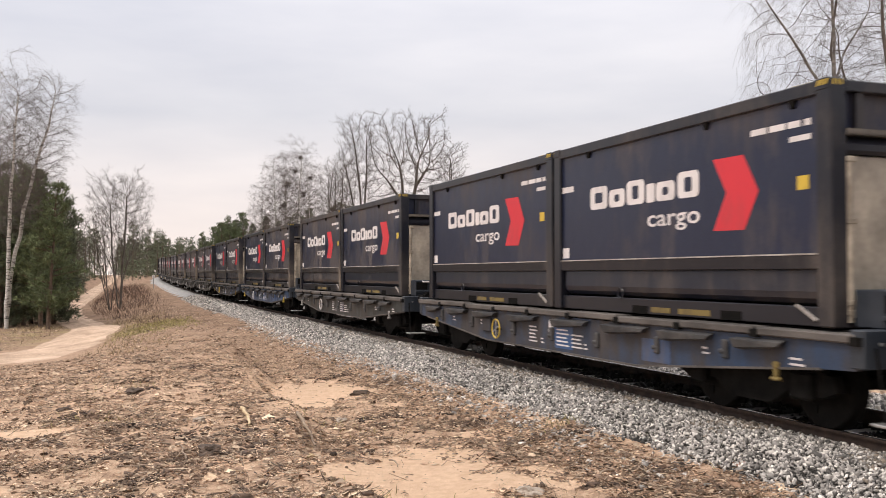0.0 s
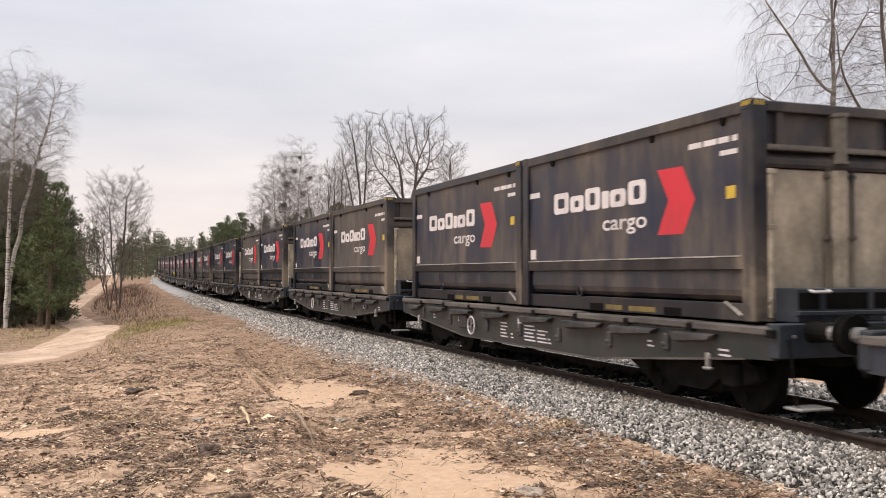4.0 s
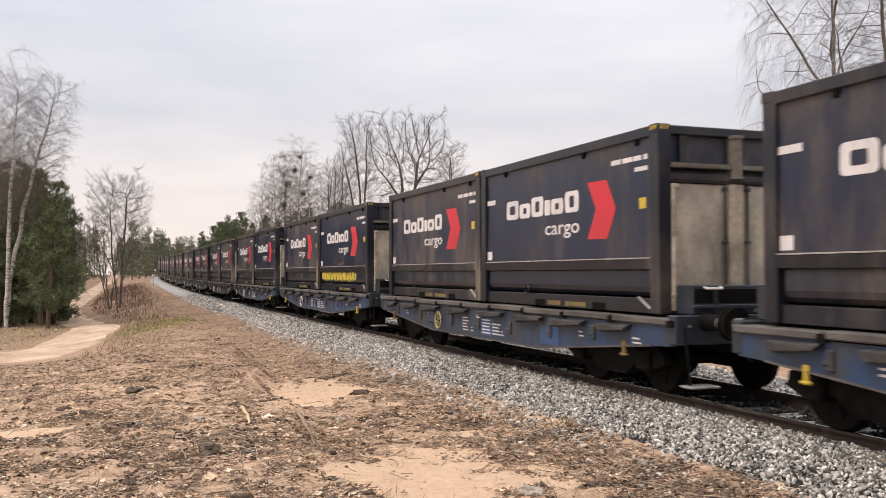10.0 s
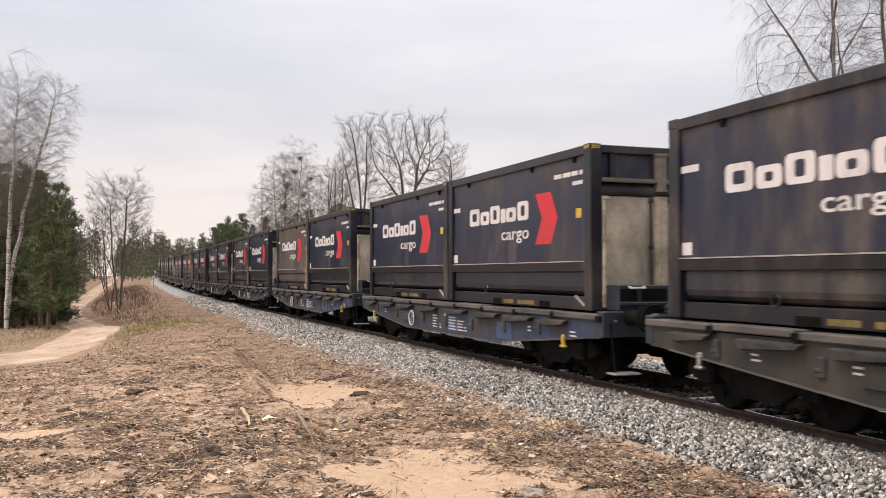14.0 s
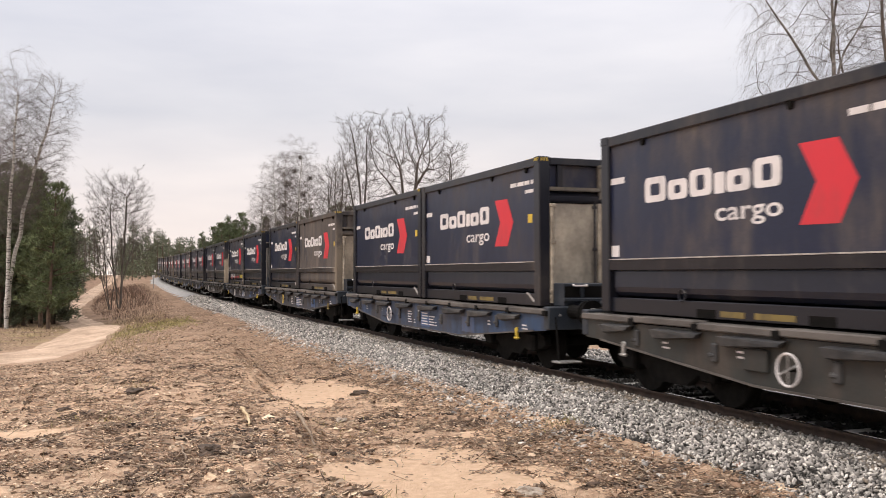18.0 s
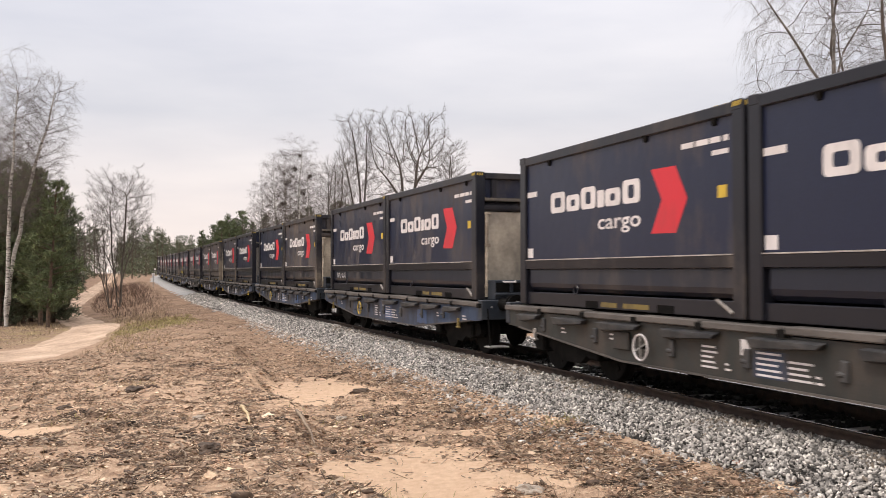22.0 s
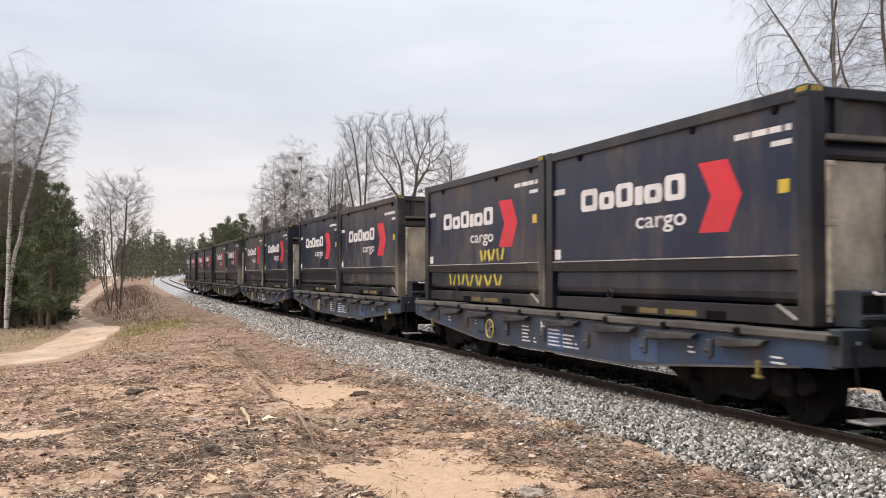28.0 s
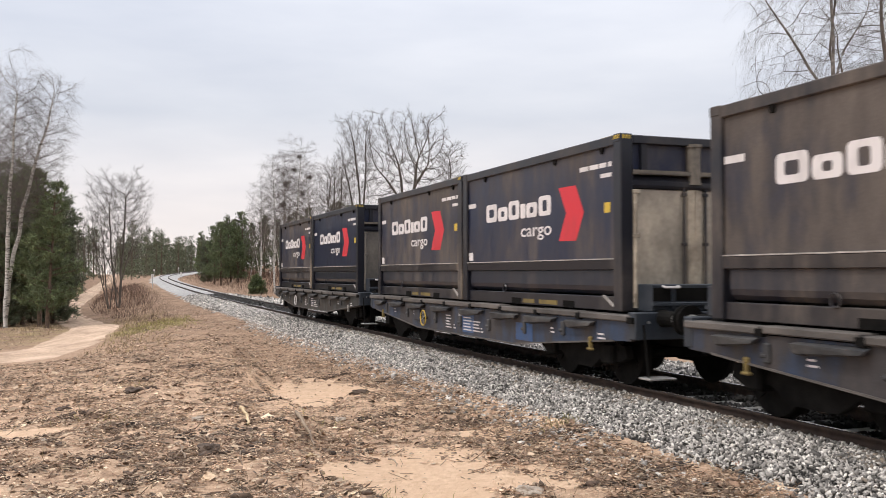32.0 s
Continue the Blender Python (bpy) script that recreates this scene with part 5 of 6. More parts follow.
def grown_tree(name, seed, stems, aims, rad, step=0.25, reach=1.6, kill=0.45, up=0.2, tip=0.008, power=2.3, bark=None, twig=None, limb_mat=None, shoots=(2, 0.3, 0.8), twig_r=0.005, droop=0.0, lift=0.25, spread=0.45, fine=3.0):
    """A leafless tree whose branches divide until they fill its crown; stems are rows of points."""
    r = np.random.default_rng(seed)
    lines = []
    for pts in stems:
        pts = np.asarray(pts, dtype=float)
        ln = np.concatenate([[0], np.cumsum(np.linalg.norm(np.diff(pts, axis=0), axis=1))])
        t = np.linspace(0, ln[-1], max(3, int(ln[-1] / step)))
        line = np.stack([np.interp(t, ln, pts[:, c]) for c in range(3)], 1)
        line[2:, :2] += np.cumsum(r.normal(0, 0.10 * step, (len(t) - 2, 2)), 0)
        lines.append(line)
    pos, par = colony(r, aims(r), lines, step, reach, kill, up)
    n = len(pos)
    acc, kid = np.zeros(n), np.full(n, -1)
    for i in range(n - 1, -1, -1):
        acc[i] = max(acc[i], tip ** power)
        if par[i] >= 0:
            acc[par[i]] += acc[i]
            if kid[par[i]] < 0 or acc[i] > acc[kid[par[i]]]:
                kid[par[i]] = i
    raw = acc ** (1 / power)
    rr = tip * 0.8 + (rad - tip * 0.8) * np.clip((raw - tip) / (raw.max() - tip), 0, 1)
    for turn in range(2):
        inner = (par >= 0) & (kid >= 0)
        pos[inner] = 0.5 * pos[inner] + 0.25 * (pos[par[inner]] + pos[kid[inner]])
    groups = {8: [], 5: [], 3: []}
    for i in range(n):
        if par[i] >= 0 and kid[par[i]] == i:
            continue
        chain = ([par[i]] if par[i] >= 0 else []) + [i]
        while kid[chain[-1]] >= 0:
            chain.append(kid[chain[-1]])
        if len(chain) < 2:
            continue
        rad_ = rr[chain].copy()
        rad_[0] = min(rad_[0], rad_[1] * 1.2)
        groups[8 if rad_[0] > 0.55 * rad else 5 if rad_[0] > 0.025 else 3].append((pos[chain], rad_))
    tree = new(name)
    v, f = tubes(groups[8], 8)
    part("trunk", quick_mesh("trunk", v, f, bark or BARK, True), None, tree)
    got = [tubes(groups[k], k) for k in (5, 3) if groups[k]]
    v = np.concatenate([g[0] for g in got])
    f = np.concatenate([g[1] + (len(got[0][0]) if k else 0) for k, g in enumerate(got)])
    part("branchwork", quick_mesh("branchwork", v, f, limb_mat or bark or BARK, True), None, tree)
    thin = (raw < tip * fine) & (par >= 0)
    way = pos[thin] - pos[par[thin]]
    way /= np.linalg.norm(way, axis=1)[:, None] + 1e-9
    v, f = sprigs(r, pos[thin], way, shoots[0], shoots[1], shoots[2], twig_r, droop, lift, spread)
    part("crown", quick_mesh("crown", v, f, twig or TWIG), None, tree, "crown of fine bare twigs")
    return tree


def tufts(r, pos, dirs, size, blades):
    """Needle tufts: thin blades fanned round each shoot."""
    n = len(pos)
    P = np.repeat(pos, blades, 0)
    D = np.repeat(dirs, blades, 0) * 0.7 + r.normal(0, 0.6, (n * blades, 3))
    D /= np.linalg.norm(D, axis=1)[:, None]
    S = np.repeat(size, blades)[:, None] * r.uniform(0.6, 1.2, (n * blades, 1))
    side = np.cross(D, r.normal(size=D.shape))
    side /= np.linalg.norm(side, axis=1)[:, None]
    w = S * 0.10
    off = r.normal(0, 0.25, D.shape) * np.repeat(size, blades)[:, None]
    a = P + off
    v = np.stack([a - side * w, a + side * w, a + D * S], 1).reshape(-1, 3)
    return v, np.arange(len(v)).reshape(-1, 3)


def pine_tree(seed, height, width, bare=0.1, needle=None, dens=1.0, tuft=1.0):
    """A young pine: whorls of branches, needle tufts along them."""
    r = np.random.default_rng(seed)
    tree = new("pine_tree")
    trunk = limb(r, np.array([0, 0, -0.15]), np.array([0, 0, 1.0]), height, 0.035 + 0.011 * height, 12, 0.02, 0.03)
    br, pos, dirs, size = [], [], [], []
    z = height * bare
    while z < height * 0.97:
        t = z / height
        for k in range(r.integers(4, 7)):
            a = r.uniform(0, 2 * np.pi)
            ln = width * min((1.02 - t) ** 0.75, 0.42 + 1.7 * t) * r.uniform(0.55, 1.12) + 0.15
            f = t * 12
            i = min(int(f), 11)
            p = trunk[0][i] + (trunk[0][i + 1] - trunk[0][i]) * (f - i)
            l = limb(r, p, np.array([math.cos(a), math.sin(a), 0.05 + 0.5 * t]), ln, 0.012 + 0.012 * ln, 5, 0.10, 0.05)
            br.append(l)
            m = max(3, int(ln * 8 * dens))
            for u in r.uniform(0.25, 1.0, m):
                g = u * 5
                i = min(int(g), 4)
                q = l[0][i] + (l[0][i + 1] - l[0][i]) * (g - i)
                d = l[0][i + 1] - l[0][i]
                pos.append(q + r.normal(0, 0.10 + 0.08 * ln * 0.3, 3))
                dirs.append(d / np.linalg.norm(d) + np.array([0, 0, 0.3]))
                size.append(tuft * r.uniform(0.16, 0.30))
        z += r.uniform(0.22, 0.38) * (height / 8)
    v, f = tubes([trunk], 8)
    part("trunk", quick_mesh("trunk", v, f, PINEBARK, True), None, tree)
    v, f = tubes(br, 4)
    part("branchwork", quick_mesh("branchwork", v, f, PINEBARK), None, tree)
    v, f = tufts(r, np.array(pos), np.array(dirs), np.array(size), 15)
    part("crown", quick_mesh("crown", v, f, needle or NEEDLE), None, tree, "dense crown of green needle tufts")
    return tree


def stand(ob, x, y, turn=0.0, size=1.0, sink=0.05):
    z = float(land(np.array([x]), np.array([y]), False)[0])
    ob.matrix_basis = Matrix.Translation((x, y, z - sink)) @ Matrix.Rotation(turn, 4, "Z") @ Matrix.Diagonal((size, size, size, 1))
    return ob


def another(ob, x, y, turn=0.0, size=1.0):
    c = copy_thing(ob, Matrix())
    c.scale = (1, 1, 1)
    return stand(c, x, y, turn, size)


def spot(px, depth):
    """x for a bearing given in thousandths of the depth."""
    return px * depth / 1000.0


# tall birches at the edge of the left wood
BIRCH_OUTLINE = [(0, 0.7), (0.25, 1.5), (0.55, 1.45), (0.8, 1.0), (1, 0.25)]
b1 = tagged(grown_tree("birch_tree", 21, [[(0, 0, -0.15), (0.05, 0, 4.0), (0.18, 0.05, 8.0), (0.55, 0, 12.6)]],
                       lambda r: crown_points(r, 950, 4.8, 13.9, BIRCH_OUTLINE, (0.035, 0)), 0.105, 0.18, 1.2, 0.28, 0.75, 0.006, bark=BIRCH, limb_mat=PALETWIG, twig=PALETWIG, shoots=(2, 0.35, 0.9), twig_r=0.0034, droop=0.35, lift=0.1),
            "tall leafless birch with a white trunk among pines", "birch tree", "trees of the left wood")
stand(b1, spot(-479, 46), 46, 0.0)
b2 = tagged(grown_tree("birch_tree", 22, [[(0, 0, -0.15), (0.12, 0, 2.5), (0.62, 0.05, 6.0), (1.30, 0, 8.6), (2.35, 0, 12.4)]],
                       lambda r: crown_points(r, 950, 5.6, 13.3, BIRCH_OUTLINE, (0.165, 0)), 0.105, 0.18, 1.2, 0.28, 0.7, 0.006, bark=BIRCH, limb_mat=PALETWIG, twig=PALETWIG, shoots=(2, 0.35, 0.9), twig_r=0.0034, droop=0.35, lift=0.1),
            "leaning leafless birch with a white trunk among pines", "birch tree", "trees of the left wood")
stand(b2, spot(-478, 46.5), 46.5, 0.0)
for x, y, a, k in ((-500, 52, 1.0, 0.95), (-462, 60, 2.0, 0.86), (-520, 58, 3.1, 1.0), (-490, 66, 4.4, 0.98)):
    another(b1, spot(x, y), y, a, k)

# pines of the left wood
pines = [tagged(pine_tree(31, 8.6, 2.3, 0.10), "dark green young pine with dense low branches", "pine tree", "trees of the left wood"),
         tagged(pine_tree(32, 9.0, 2.5, 0.16), "dark green young pine with dense low branches", "pine tree", "trees of the left wood"),
         tagged(pine_tree(33, 7.2, 2.2, 0.06, HAZENEEDLE), "dark green young pine with dense low branches", "pine tree", "trees of the left wood")]
plan = [(-433, 46, 1, 0.86), (-427, 56, 2, 1.12), (-441, 49, 1, 0.98), (-437, 58, 2, 1.12), (-470, 50.5, 0, 1.1), (-460, 53, 1, 1.05), (-486, 49.5, 2, 1.1), (-452, 57, 0, 1.08), (-478, 56, 1, 1.15), (-500, 52, 0, 1.0), (-458, 62, 1, 1.05), (-448, 68, 0, 1.02), (-462, 63, 2, 1.15), (-485, 62, 0, 1.05), (-505, 58, 1, 1.0), (-448, 75, 1, 0.95), (-452, 72, 0, 1.02), (-475, 70, 1, 1.1), (-500, 68, 0, 1.05), (-440, 84, 0, 0.98), (-440, 83, 1, 1.0), (-460, 80, 0, 1.05), (-428, 95, 1, 1.0), (-434, 96, 0, 1.05), (-520, 50, 1, 1.0), (-540, 55, 0, 1.0), (-555, 48, 2, 1.1), (-418, 112, 0, 1.1), (-428, 108, 1, 1.1), (-450, 95, 1, 1.1)]
used = set()
for k, (b, y, p, sz) in enumerate(plan):
    x = spot(b, y)
    if p not in used:
        used.add(p)
        stand(pines[p], x, y, k * 1.3, sz)
    else:
        another(pines[p], x, y, k * 1.3, sz)

# the bare many-stemmed tree between the sandy road and the line
mid = tagged(grown_tree("broadleaf_tree", 44, [[(0.10, 0, -0.15), (0.20, 0, 3.0), (0.30, 0.1, 6.0), (0.35, 0, 9.6)], [(-0.12, 0.1, 0.1), (-0.35, 0.2, 3.0), (-0.70, 0.2, 5.5), (-0.9, 0.3, 8.4)], [(0.1, -0.2, 1.2), (-0.55, -0.3, 3.4), (-1.4, -0.2, 5.4)], [(0.2, 0.2, 2.2), (0.6, 0.4, 4.0), (1.3, 0.5, 6.0)]],
                        lambda r: crown_points(r, 1500, 3.2, 11.2, [(0, 0.7), (0.2, 1.9), (0.45, 2.7), (0.65, 2.6), (0.85, 1.8), (1, 0.6)]), 0.12, 0.20, 1.2, 0.30, 0.55, 0.007, shoots=(2, 0.25, 0.6), twig_r=0.0056, lift=0.5),
             "bare many-stemmed broadleaf tree beside the sandy track", "tree")
stand(mid, spot(-356, 74), 74, 0.0)
mid2 = tagged(bare_tree(42, 8.6, 0.07, 3, (-0.12, 0), spread=0.55, lift=0.06, kids=(16, 9, 7), reach=0.32, low=0.2, twig_r=0.0055), "slim bare broadleaf tree beside the sandy track", "tree")
mid2.name = "broadleaf_tree"
stand(mid2, spot(-365, 75), 75, 1.3)

# bare trees beyond the train
OAK_OUTLINE = [(0, 0.8), (0.15, 2.0), (0.4, 3.0), (0.65, 3.1), (0.85, 2.4), (1, 1.2)]
oak = tagged(grown_tree("oak_tree", 54, [[(0, 0, -0.15), (0.02, 0, 3.0), (0.0, 0, 5.9)], [(0, 0, 4.8), (-0.7, 0.3, 6.4), (-1.7, 0.2, 7.8)], [(0, 0, 5.4), (0.35, -0.4, 7.0), (0.5, -0.5, 8.6)], [(0, 0, 5.0), (-0.4, -0.5, 6.6), (-0.6, -0.6, 8.4)], [(0, 0, 4.6), (1.0, 0.1, 5.6), (1.6, 0.2, 6.3)], [(0, 0, 5.6), (0.5, 0.6, 7.2), (1.2, 0.7, 8.4)]],
                        lambda r: crown_points(r, 1500, 5.2, 12.0, OAK_OUTLINE, (-0.02, 0)), 0.19, 0.20, 1.7, 0.36, 0.12, 0.009, 2.1, shoots=(2, 0.2, 0.5), twig_r=0.006, lift=0.2),
             "wide-crowned bare oak behind the railway line", "oak tree")
stand(oak, spot(-37, 60), 60, 0.0)
tb = tagged(grown_tree("broadleaf_tree", 52, [[(0, 0, -0.15), (-0.15, 0, 5.0), (-0.45, 0, 8.5), (-0.75, 0, 11.6)], [(0, 0, 5.2), (0.1, 0.3, 8.0), (0.1, 0.2, 11.0)], [(-0.1, 0, 4.6), (-0.7, -0.2, 7.0), (-1.3, -0.2, 9.5)]],
                       lambda r: crown_points(r, 1000, 5.6, 12.4, [(0, 0.6), (0.4, 1.45), (0.75, 1.35), (1, 0.5)], (-0.04, 0)), 0.11, 0.20, 1.2, 0.30, 0.75, 0.007, shoots=(2, 0.25, 0.6), twig_r=0.0055, lift=0.5),
            "slender bare tree behind the railway line", "tree", "bare trees behind the line")
stand(tb, spot(-88, 62), 62, 0.0)
another(tb, spot(-113, 66), 66, 2.0, 0.84)
another(tb, spot(-128, 70), 70, 4.1, 0.82)
another(tb, spot(11, 62), 62, 1.2, 0.76)
ta = tagged(grown_tree("birch_tree", 53, [[(0, 0, -0.15), (0.1, 0, 5.0), (0.0, 0, 9.0), (0.25, 0, 12.8)]],
                       lambda r: crown_points(r, 950, 4.4, 13.4, [(0, 0.8), (0.35, 1.9), (0.7, 1.6), (1, 0.4)]), 0.10, 0.20, 1.3, 0.32, 0.65, 0.007, bark=BIRCH, limb_mat=PALETWIG, twig=PALETWIG, shoots=(2, 0.4, 0.9), twig_r=0.0045, droop=0.3),
            "bare birch with fine twigs behind the railway line", "birch tree", "bare trees behind the line")
for b, y, a, k in ((-184, 80, 2.2, 0.92), (-172, 86, 4.0, 0.98), (-200, 90, 1.0, 0.80), (-146, 92, 3.0, 0.9)):
    another(ta, spot(b, y), y, a, k)
stand(ta, spot(-160, 80), 80, 0.1)
# mistletoe in the birch's crown
mr = np.random.default_rng(77)
for k, (x, z, q) in enumerate(((-0.9, 9.4, 0.34), (0.5, 8.6, 0.28), (-0.3, 10.6, 0.25), (1.1, 10.0, 0.22), (-1.2, 7.6, 0.26), (0.2, 11.8, 0.2))):
    d = mr.normal(size=(90, 3))
    d /= np.linalg.norm(d, axis=1)[:, None]
    v, f = sprigs(mr, np.array([(x, 0.2, z)]) + 0.25 * q * d, d, 1, 0.5 * q, 1.0 * q, 0.011, 0.0, 0.0, 0.3)
    part("mistletoe", quick_mesh("mistletoe", v, f, TWIG), None, ta, "dense round clump of mistletoe")

# weeping birches close behind the train
wb = tagged(grown_tree("birch_tree", 61, [[(0, 0, -0.15), (0.03, 0, 4.0), (0.0, 0, 7.9), (-0.2, 0, 11.5)], [(0, 0, 7.4), (0.25, 0.1, 9.0), (0.5, 0.1, 11.0)], [(-0.02, 0, 6.4), (-0.75, 0.1, 7.6), (-2.0, 0.2, 9.4)], [(0, 0, 5.0), (-1.0, -0.2, 5.9), (-2.2, -0.3, 6.4)], [(0, 0, 6.0), (0.6, 0.3, 7.6), (1.4, 0.4, 9.0)]],
                       lambda r: crown_points(r, 900, 5.2, 13.0, [(0, 1.6), (0.25, 2.8), (0.6, 2.6), (1, 0.8)]), 0.095, 0.17, 1.2, 0.30, 0.35, 0.006, 2.2, bark=OLDBIRCH, limb_mat=BARK, twig=TWIG, shoots=(2, 0.3, 0.75), twig_r=0.0018, droop=1.2, lift=0.15, fine=2.2),
            "large bare weeping birch behind the railway line", "birch tree")
stand(wb, spot(426, 27), 27, 0.0)
wb2 = tagged(grown_tree("broadleaf_tree", 62, [[(0, 0, -0.15), (0.1, 0, 4.5), (0.0, 0, 8.0), (-0.3, 0, 11.5)], [(0, 0, 5.0), (-1.2, 0, 7.2), (-1.6, 0, 8.6)], [(0, 0, 5.6), (1.2, 0.3, 7.6), (1.9, 0.3, 9.6)]],
                        lambda r: crown_points(r, 650, 5.6, 12.6, [(0, 1.2), (0.35, 2.6), (0.7, 2.4), (1, 0.8)]), 0.11, 0.20, 1.5, 0.40, 0.25, 0.007, 2.2, shoots=(2, 0.25, 0.7), twig_r=0.003, lift=0.15),
             "bare broadleaf tree behind the railway line", "tree")
stand(wb2, spot(487, 31), 31, 0.0)

# leafless trees mixed into the left wood
tl = tagged(bare_tree(57, 12.4, 0.10, 2, (0, 0), spread=0.55, lift=0.08, kids=(16, 8, 5), reach=0.42, sub=0.42, taper=0.85, twig=TWIG, low=0.2, twig_r=0.008), "slender bare tree among the pines", "tree", "trees of the left wood")
tl.name = "broadleaf_tree"
for b, y, a, k in ((-455, 64, 0.4, 0.68), (-468, 70, 1.9, 0.78), (-482, 73, 3.3, 0.85), (-440, 78, 5.1, 0.74), (-495, 78, 2.6, 0.9), (-428, 92, 0.9, 0.8), (-446, 98, 4.2, 0.9), (-408, 125, 2.2, 0.95), (-395, 150, 3.9, 1.0), (-372, 160, 1.1, 0.9)):
    another(tl, spot(b, y), y, a, k) if k != 0.68 else stand(tl, spot(b, y), y, a, k)

hz_ = np.random.default_rng(91)
for k in range(26):
    y = hz_.uniform(105, 190)
    x = spot(hz_.uniform(-408, -305), y)
    if float(road_distance(np.array([x]), np.array([y]))[0]) > 3.0 and float(to_line(np.array([x]), np.array([y]))[1][0]) < -9:
        another(tl, x, y, k * 2.3, hz_.uniform(0.55, 0.8))

# wood on the far side of the line
wp = [tagged(pine_tree(71, 10.5, 2.3, 0.12, HAZENEEDLE, 0.34, 1.5), "tall dark pine with a bare lower trunk", "pine tree", "wood beyond the line"),
      tagged(pine_tree(72, 11.5, 2.4, 0.22, HAZENEEDLE, 0.34, 1.5), "tall dark pine with a bare lower trunk", "pine tree", "wood beyond the line")]
wbir = tagged(bare_tree(73, 11.0, 0.10, 1, (0.02, 0), spread=0.5, lift=0.08, kids=(18, 7, 5), reach=0.29, bark=BIRCH, twig=TWIG, low=0.25, twig_r=0.008), "slim bare birch with a pale trunk", "birch tree", "wood beyond the line")
wbir.name = "birch_tree"
wr = np.random.default_rng(8)
first = [True, True, True]
spots = []
for k in range(105):
    s = wr.uniform(88, 195)
    lat = 8.5 + 34 * wr.random() ** 1.5 if s < 150 else wr.uniform(9, 40)
    spots.append((s, lat))
for k, (s, lat) in enumerate(spots):
    x, y = (float(q) for q in along(s, lat))
    kind = 2 if wr.random() < 0.6 else int(wr.integers(0, 2))
    src = (wp[0], wp[1], wbir)[kind]
    sz = wr.uniform(0.55, 0.8) * (1.0 if s < 120 else 1.2)
    if first[kind]:
        first[kind] = False
        stand(src, x, y, k * 1.9, sz)
    else:
        another(src, x, y, k * 1.9, sz)
for b, y, sz in ((-243, 118, 0.95), (-250, 124, 0.92), (-232, 126, 1.1), (-257, 137, 0.92), (-224, 120, 0.95), (-238, 140, 1.2), (-247, 150, 1.1), (-262, 165, 1.0), (-218, 130, 1.1)):
    another(pines[int(y) % 3], spot(b, y), y, y, sz)
bush = tagged(pine_tree(75, 1.7, 0.9, 0.05, NEEDLE, 1.6), "small round young pine beside the line", "pine bush")
stand(bush, spot(-203, 84), 84, 0, 1.0)

# woods far away, down the line and along the horizon
def far_woods(name, spots_, seed, needle, tall):
    r = np.random.default_rng(seed)
    pos, dirs, size = [], [], []
    lines = []
    for x, y in spots_:
        z = float(land(np.array([x]), np.array([y]), False)[0])
        h = tall * r.uniform(0.75, 1.15)
        lines.append((np.array([(x, y, z), (x, y, z + h * 0.5), (x, y, z + h)]), np.array([0.09, 0.07, 0.03])))
        lo = 0.01
        for k in range(70):
            t = r.uniform(lo, 1.0)
            w = (0.35 + 2.1 * (1.03 - t) ** 0.8) * r.uniform(0.2, 1.0)
            a = r.uniform(0, 6.28)
            pos.append((x + w * math.cos(a), y + w * math.sin(a), z + h * t))
            dirs.append((math.cos(a), math.sin(a), 0.4))
            size.append(r.uniform(0.6, 1.0))
    v, f = tufts(r, np.array(pos), np.array(dirs), np.array(size), 7)
    wood = tagged(new(name, quick_mesh(name, v, f, needle)), "distant dark pine wood", "woods", kind="stuff")
    v, f = tubes(lines, 4)
    tagged(new(name + "_trunks", quick_mesh(name + "_trunks", v, f, PINEBARK)), "trunks of a distant pine wood", "woods", kind="stuff")
    return wood


fr = np.random.default_rng(17)
sp = []
for k in range(190):
    q = fr.uniform(112, 275)
    x, y = along(q, -fr.uniform(9.5, 42))
    sp.append((float(x), float(y)))
for k in range(150):
    d = fr.uniform(290, 420)
    sp.append((spot(fr.uniform(-360, -240), d), d))
sp = [(x, y) for x, y in sp if abs(float(to_line(np.array([x]), np.array([y]))[1][0])) > 8 and float(road_distance(np.array([x]), np.array([y]))[0]) > 3.5]
far_woods("far_woods", sp, 5, HAZENEEDLE, 11.5)
sp = []
for k in range(420):
    a = fr.uniform(-1.25, 1.45)
    d = fr.uniform(230, 420)
    x, y = d * math.sin(a), d * math.cos(a)
    if abs(float(to_line(np.array([x]), np.array([y]))[1][0])) > 12 and -0.6 * y > x or x > -0.2 * y:
        sp.append((x, y))
far_woods("horizon_woods", sp, 6, HAZENEEDLE, 12.5)

# ---------------------------------------------------------------- brush, grass and litter
def blades(name, x, y, hgt, mat, label, wide=0.05, seed=1):
    """Thin leaning blades or shoots standing on the ground."""
    r = np.random.default_rng(seed)
    n = len(x)
    z = land(x, y, True)
    lean = r.normal(0, 0.55, (n, 2)) * hgt[:, None]
    a = r.uniform(0, np.pi, n)
    w = wide * hgt * 0.5
    base = np.stack([x, y, z - 0.01], 1)
    side = np.stack([np.cos(a) * w, np.sin(a) * w, np.zeros(n)], 1)
    mid_ = base + np.stack([lean[:, 0] * 0.4, lean[:, 1] * 0.4, hgt * 0.6], 1)
    tip = base + np.stack([lean[:, 0], lean[:, 1], hgt * 0.95], 1)
    v = np.stack([base - side, base + side, mid_ + side * 0.6, mid_ - side * 0.6, tip + side * 0.15, tip - side * 0.15], 1).reshape(-1, 3)
    k = 6 * np.arange(n)[:, None]
    f = np.concatenate([k + np.array([[0, 1, 2, 3]]), k + np.array([[3, 2, 4, 5]])])
    return tagged(new(name, quick_mesh(name, v, f, mat)), label, "grass", kind="stuff")


gr = np.random.default_rng(23)
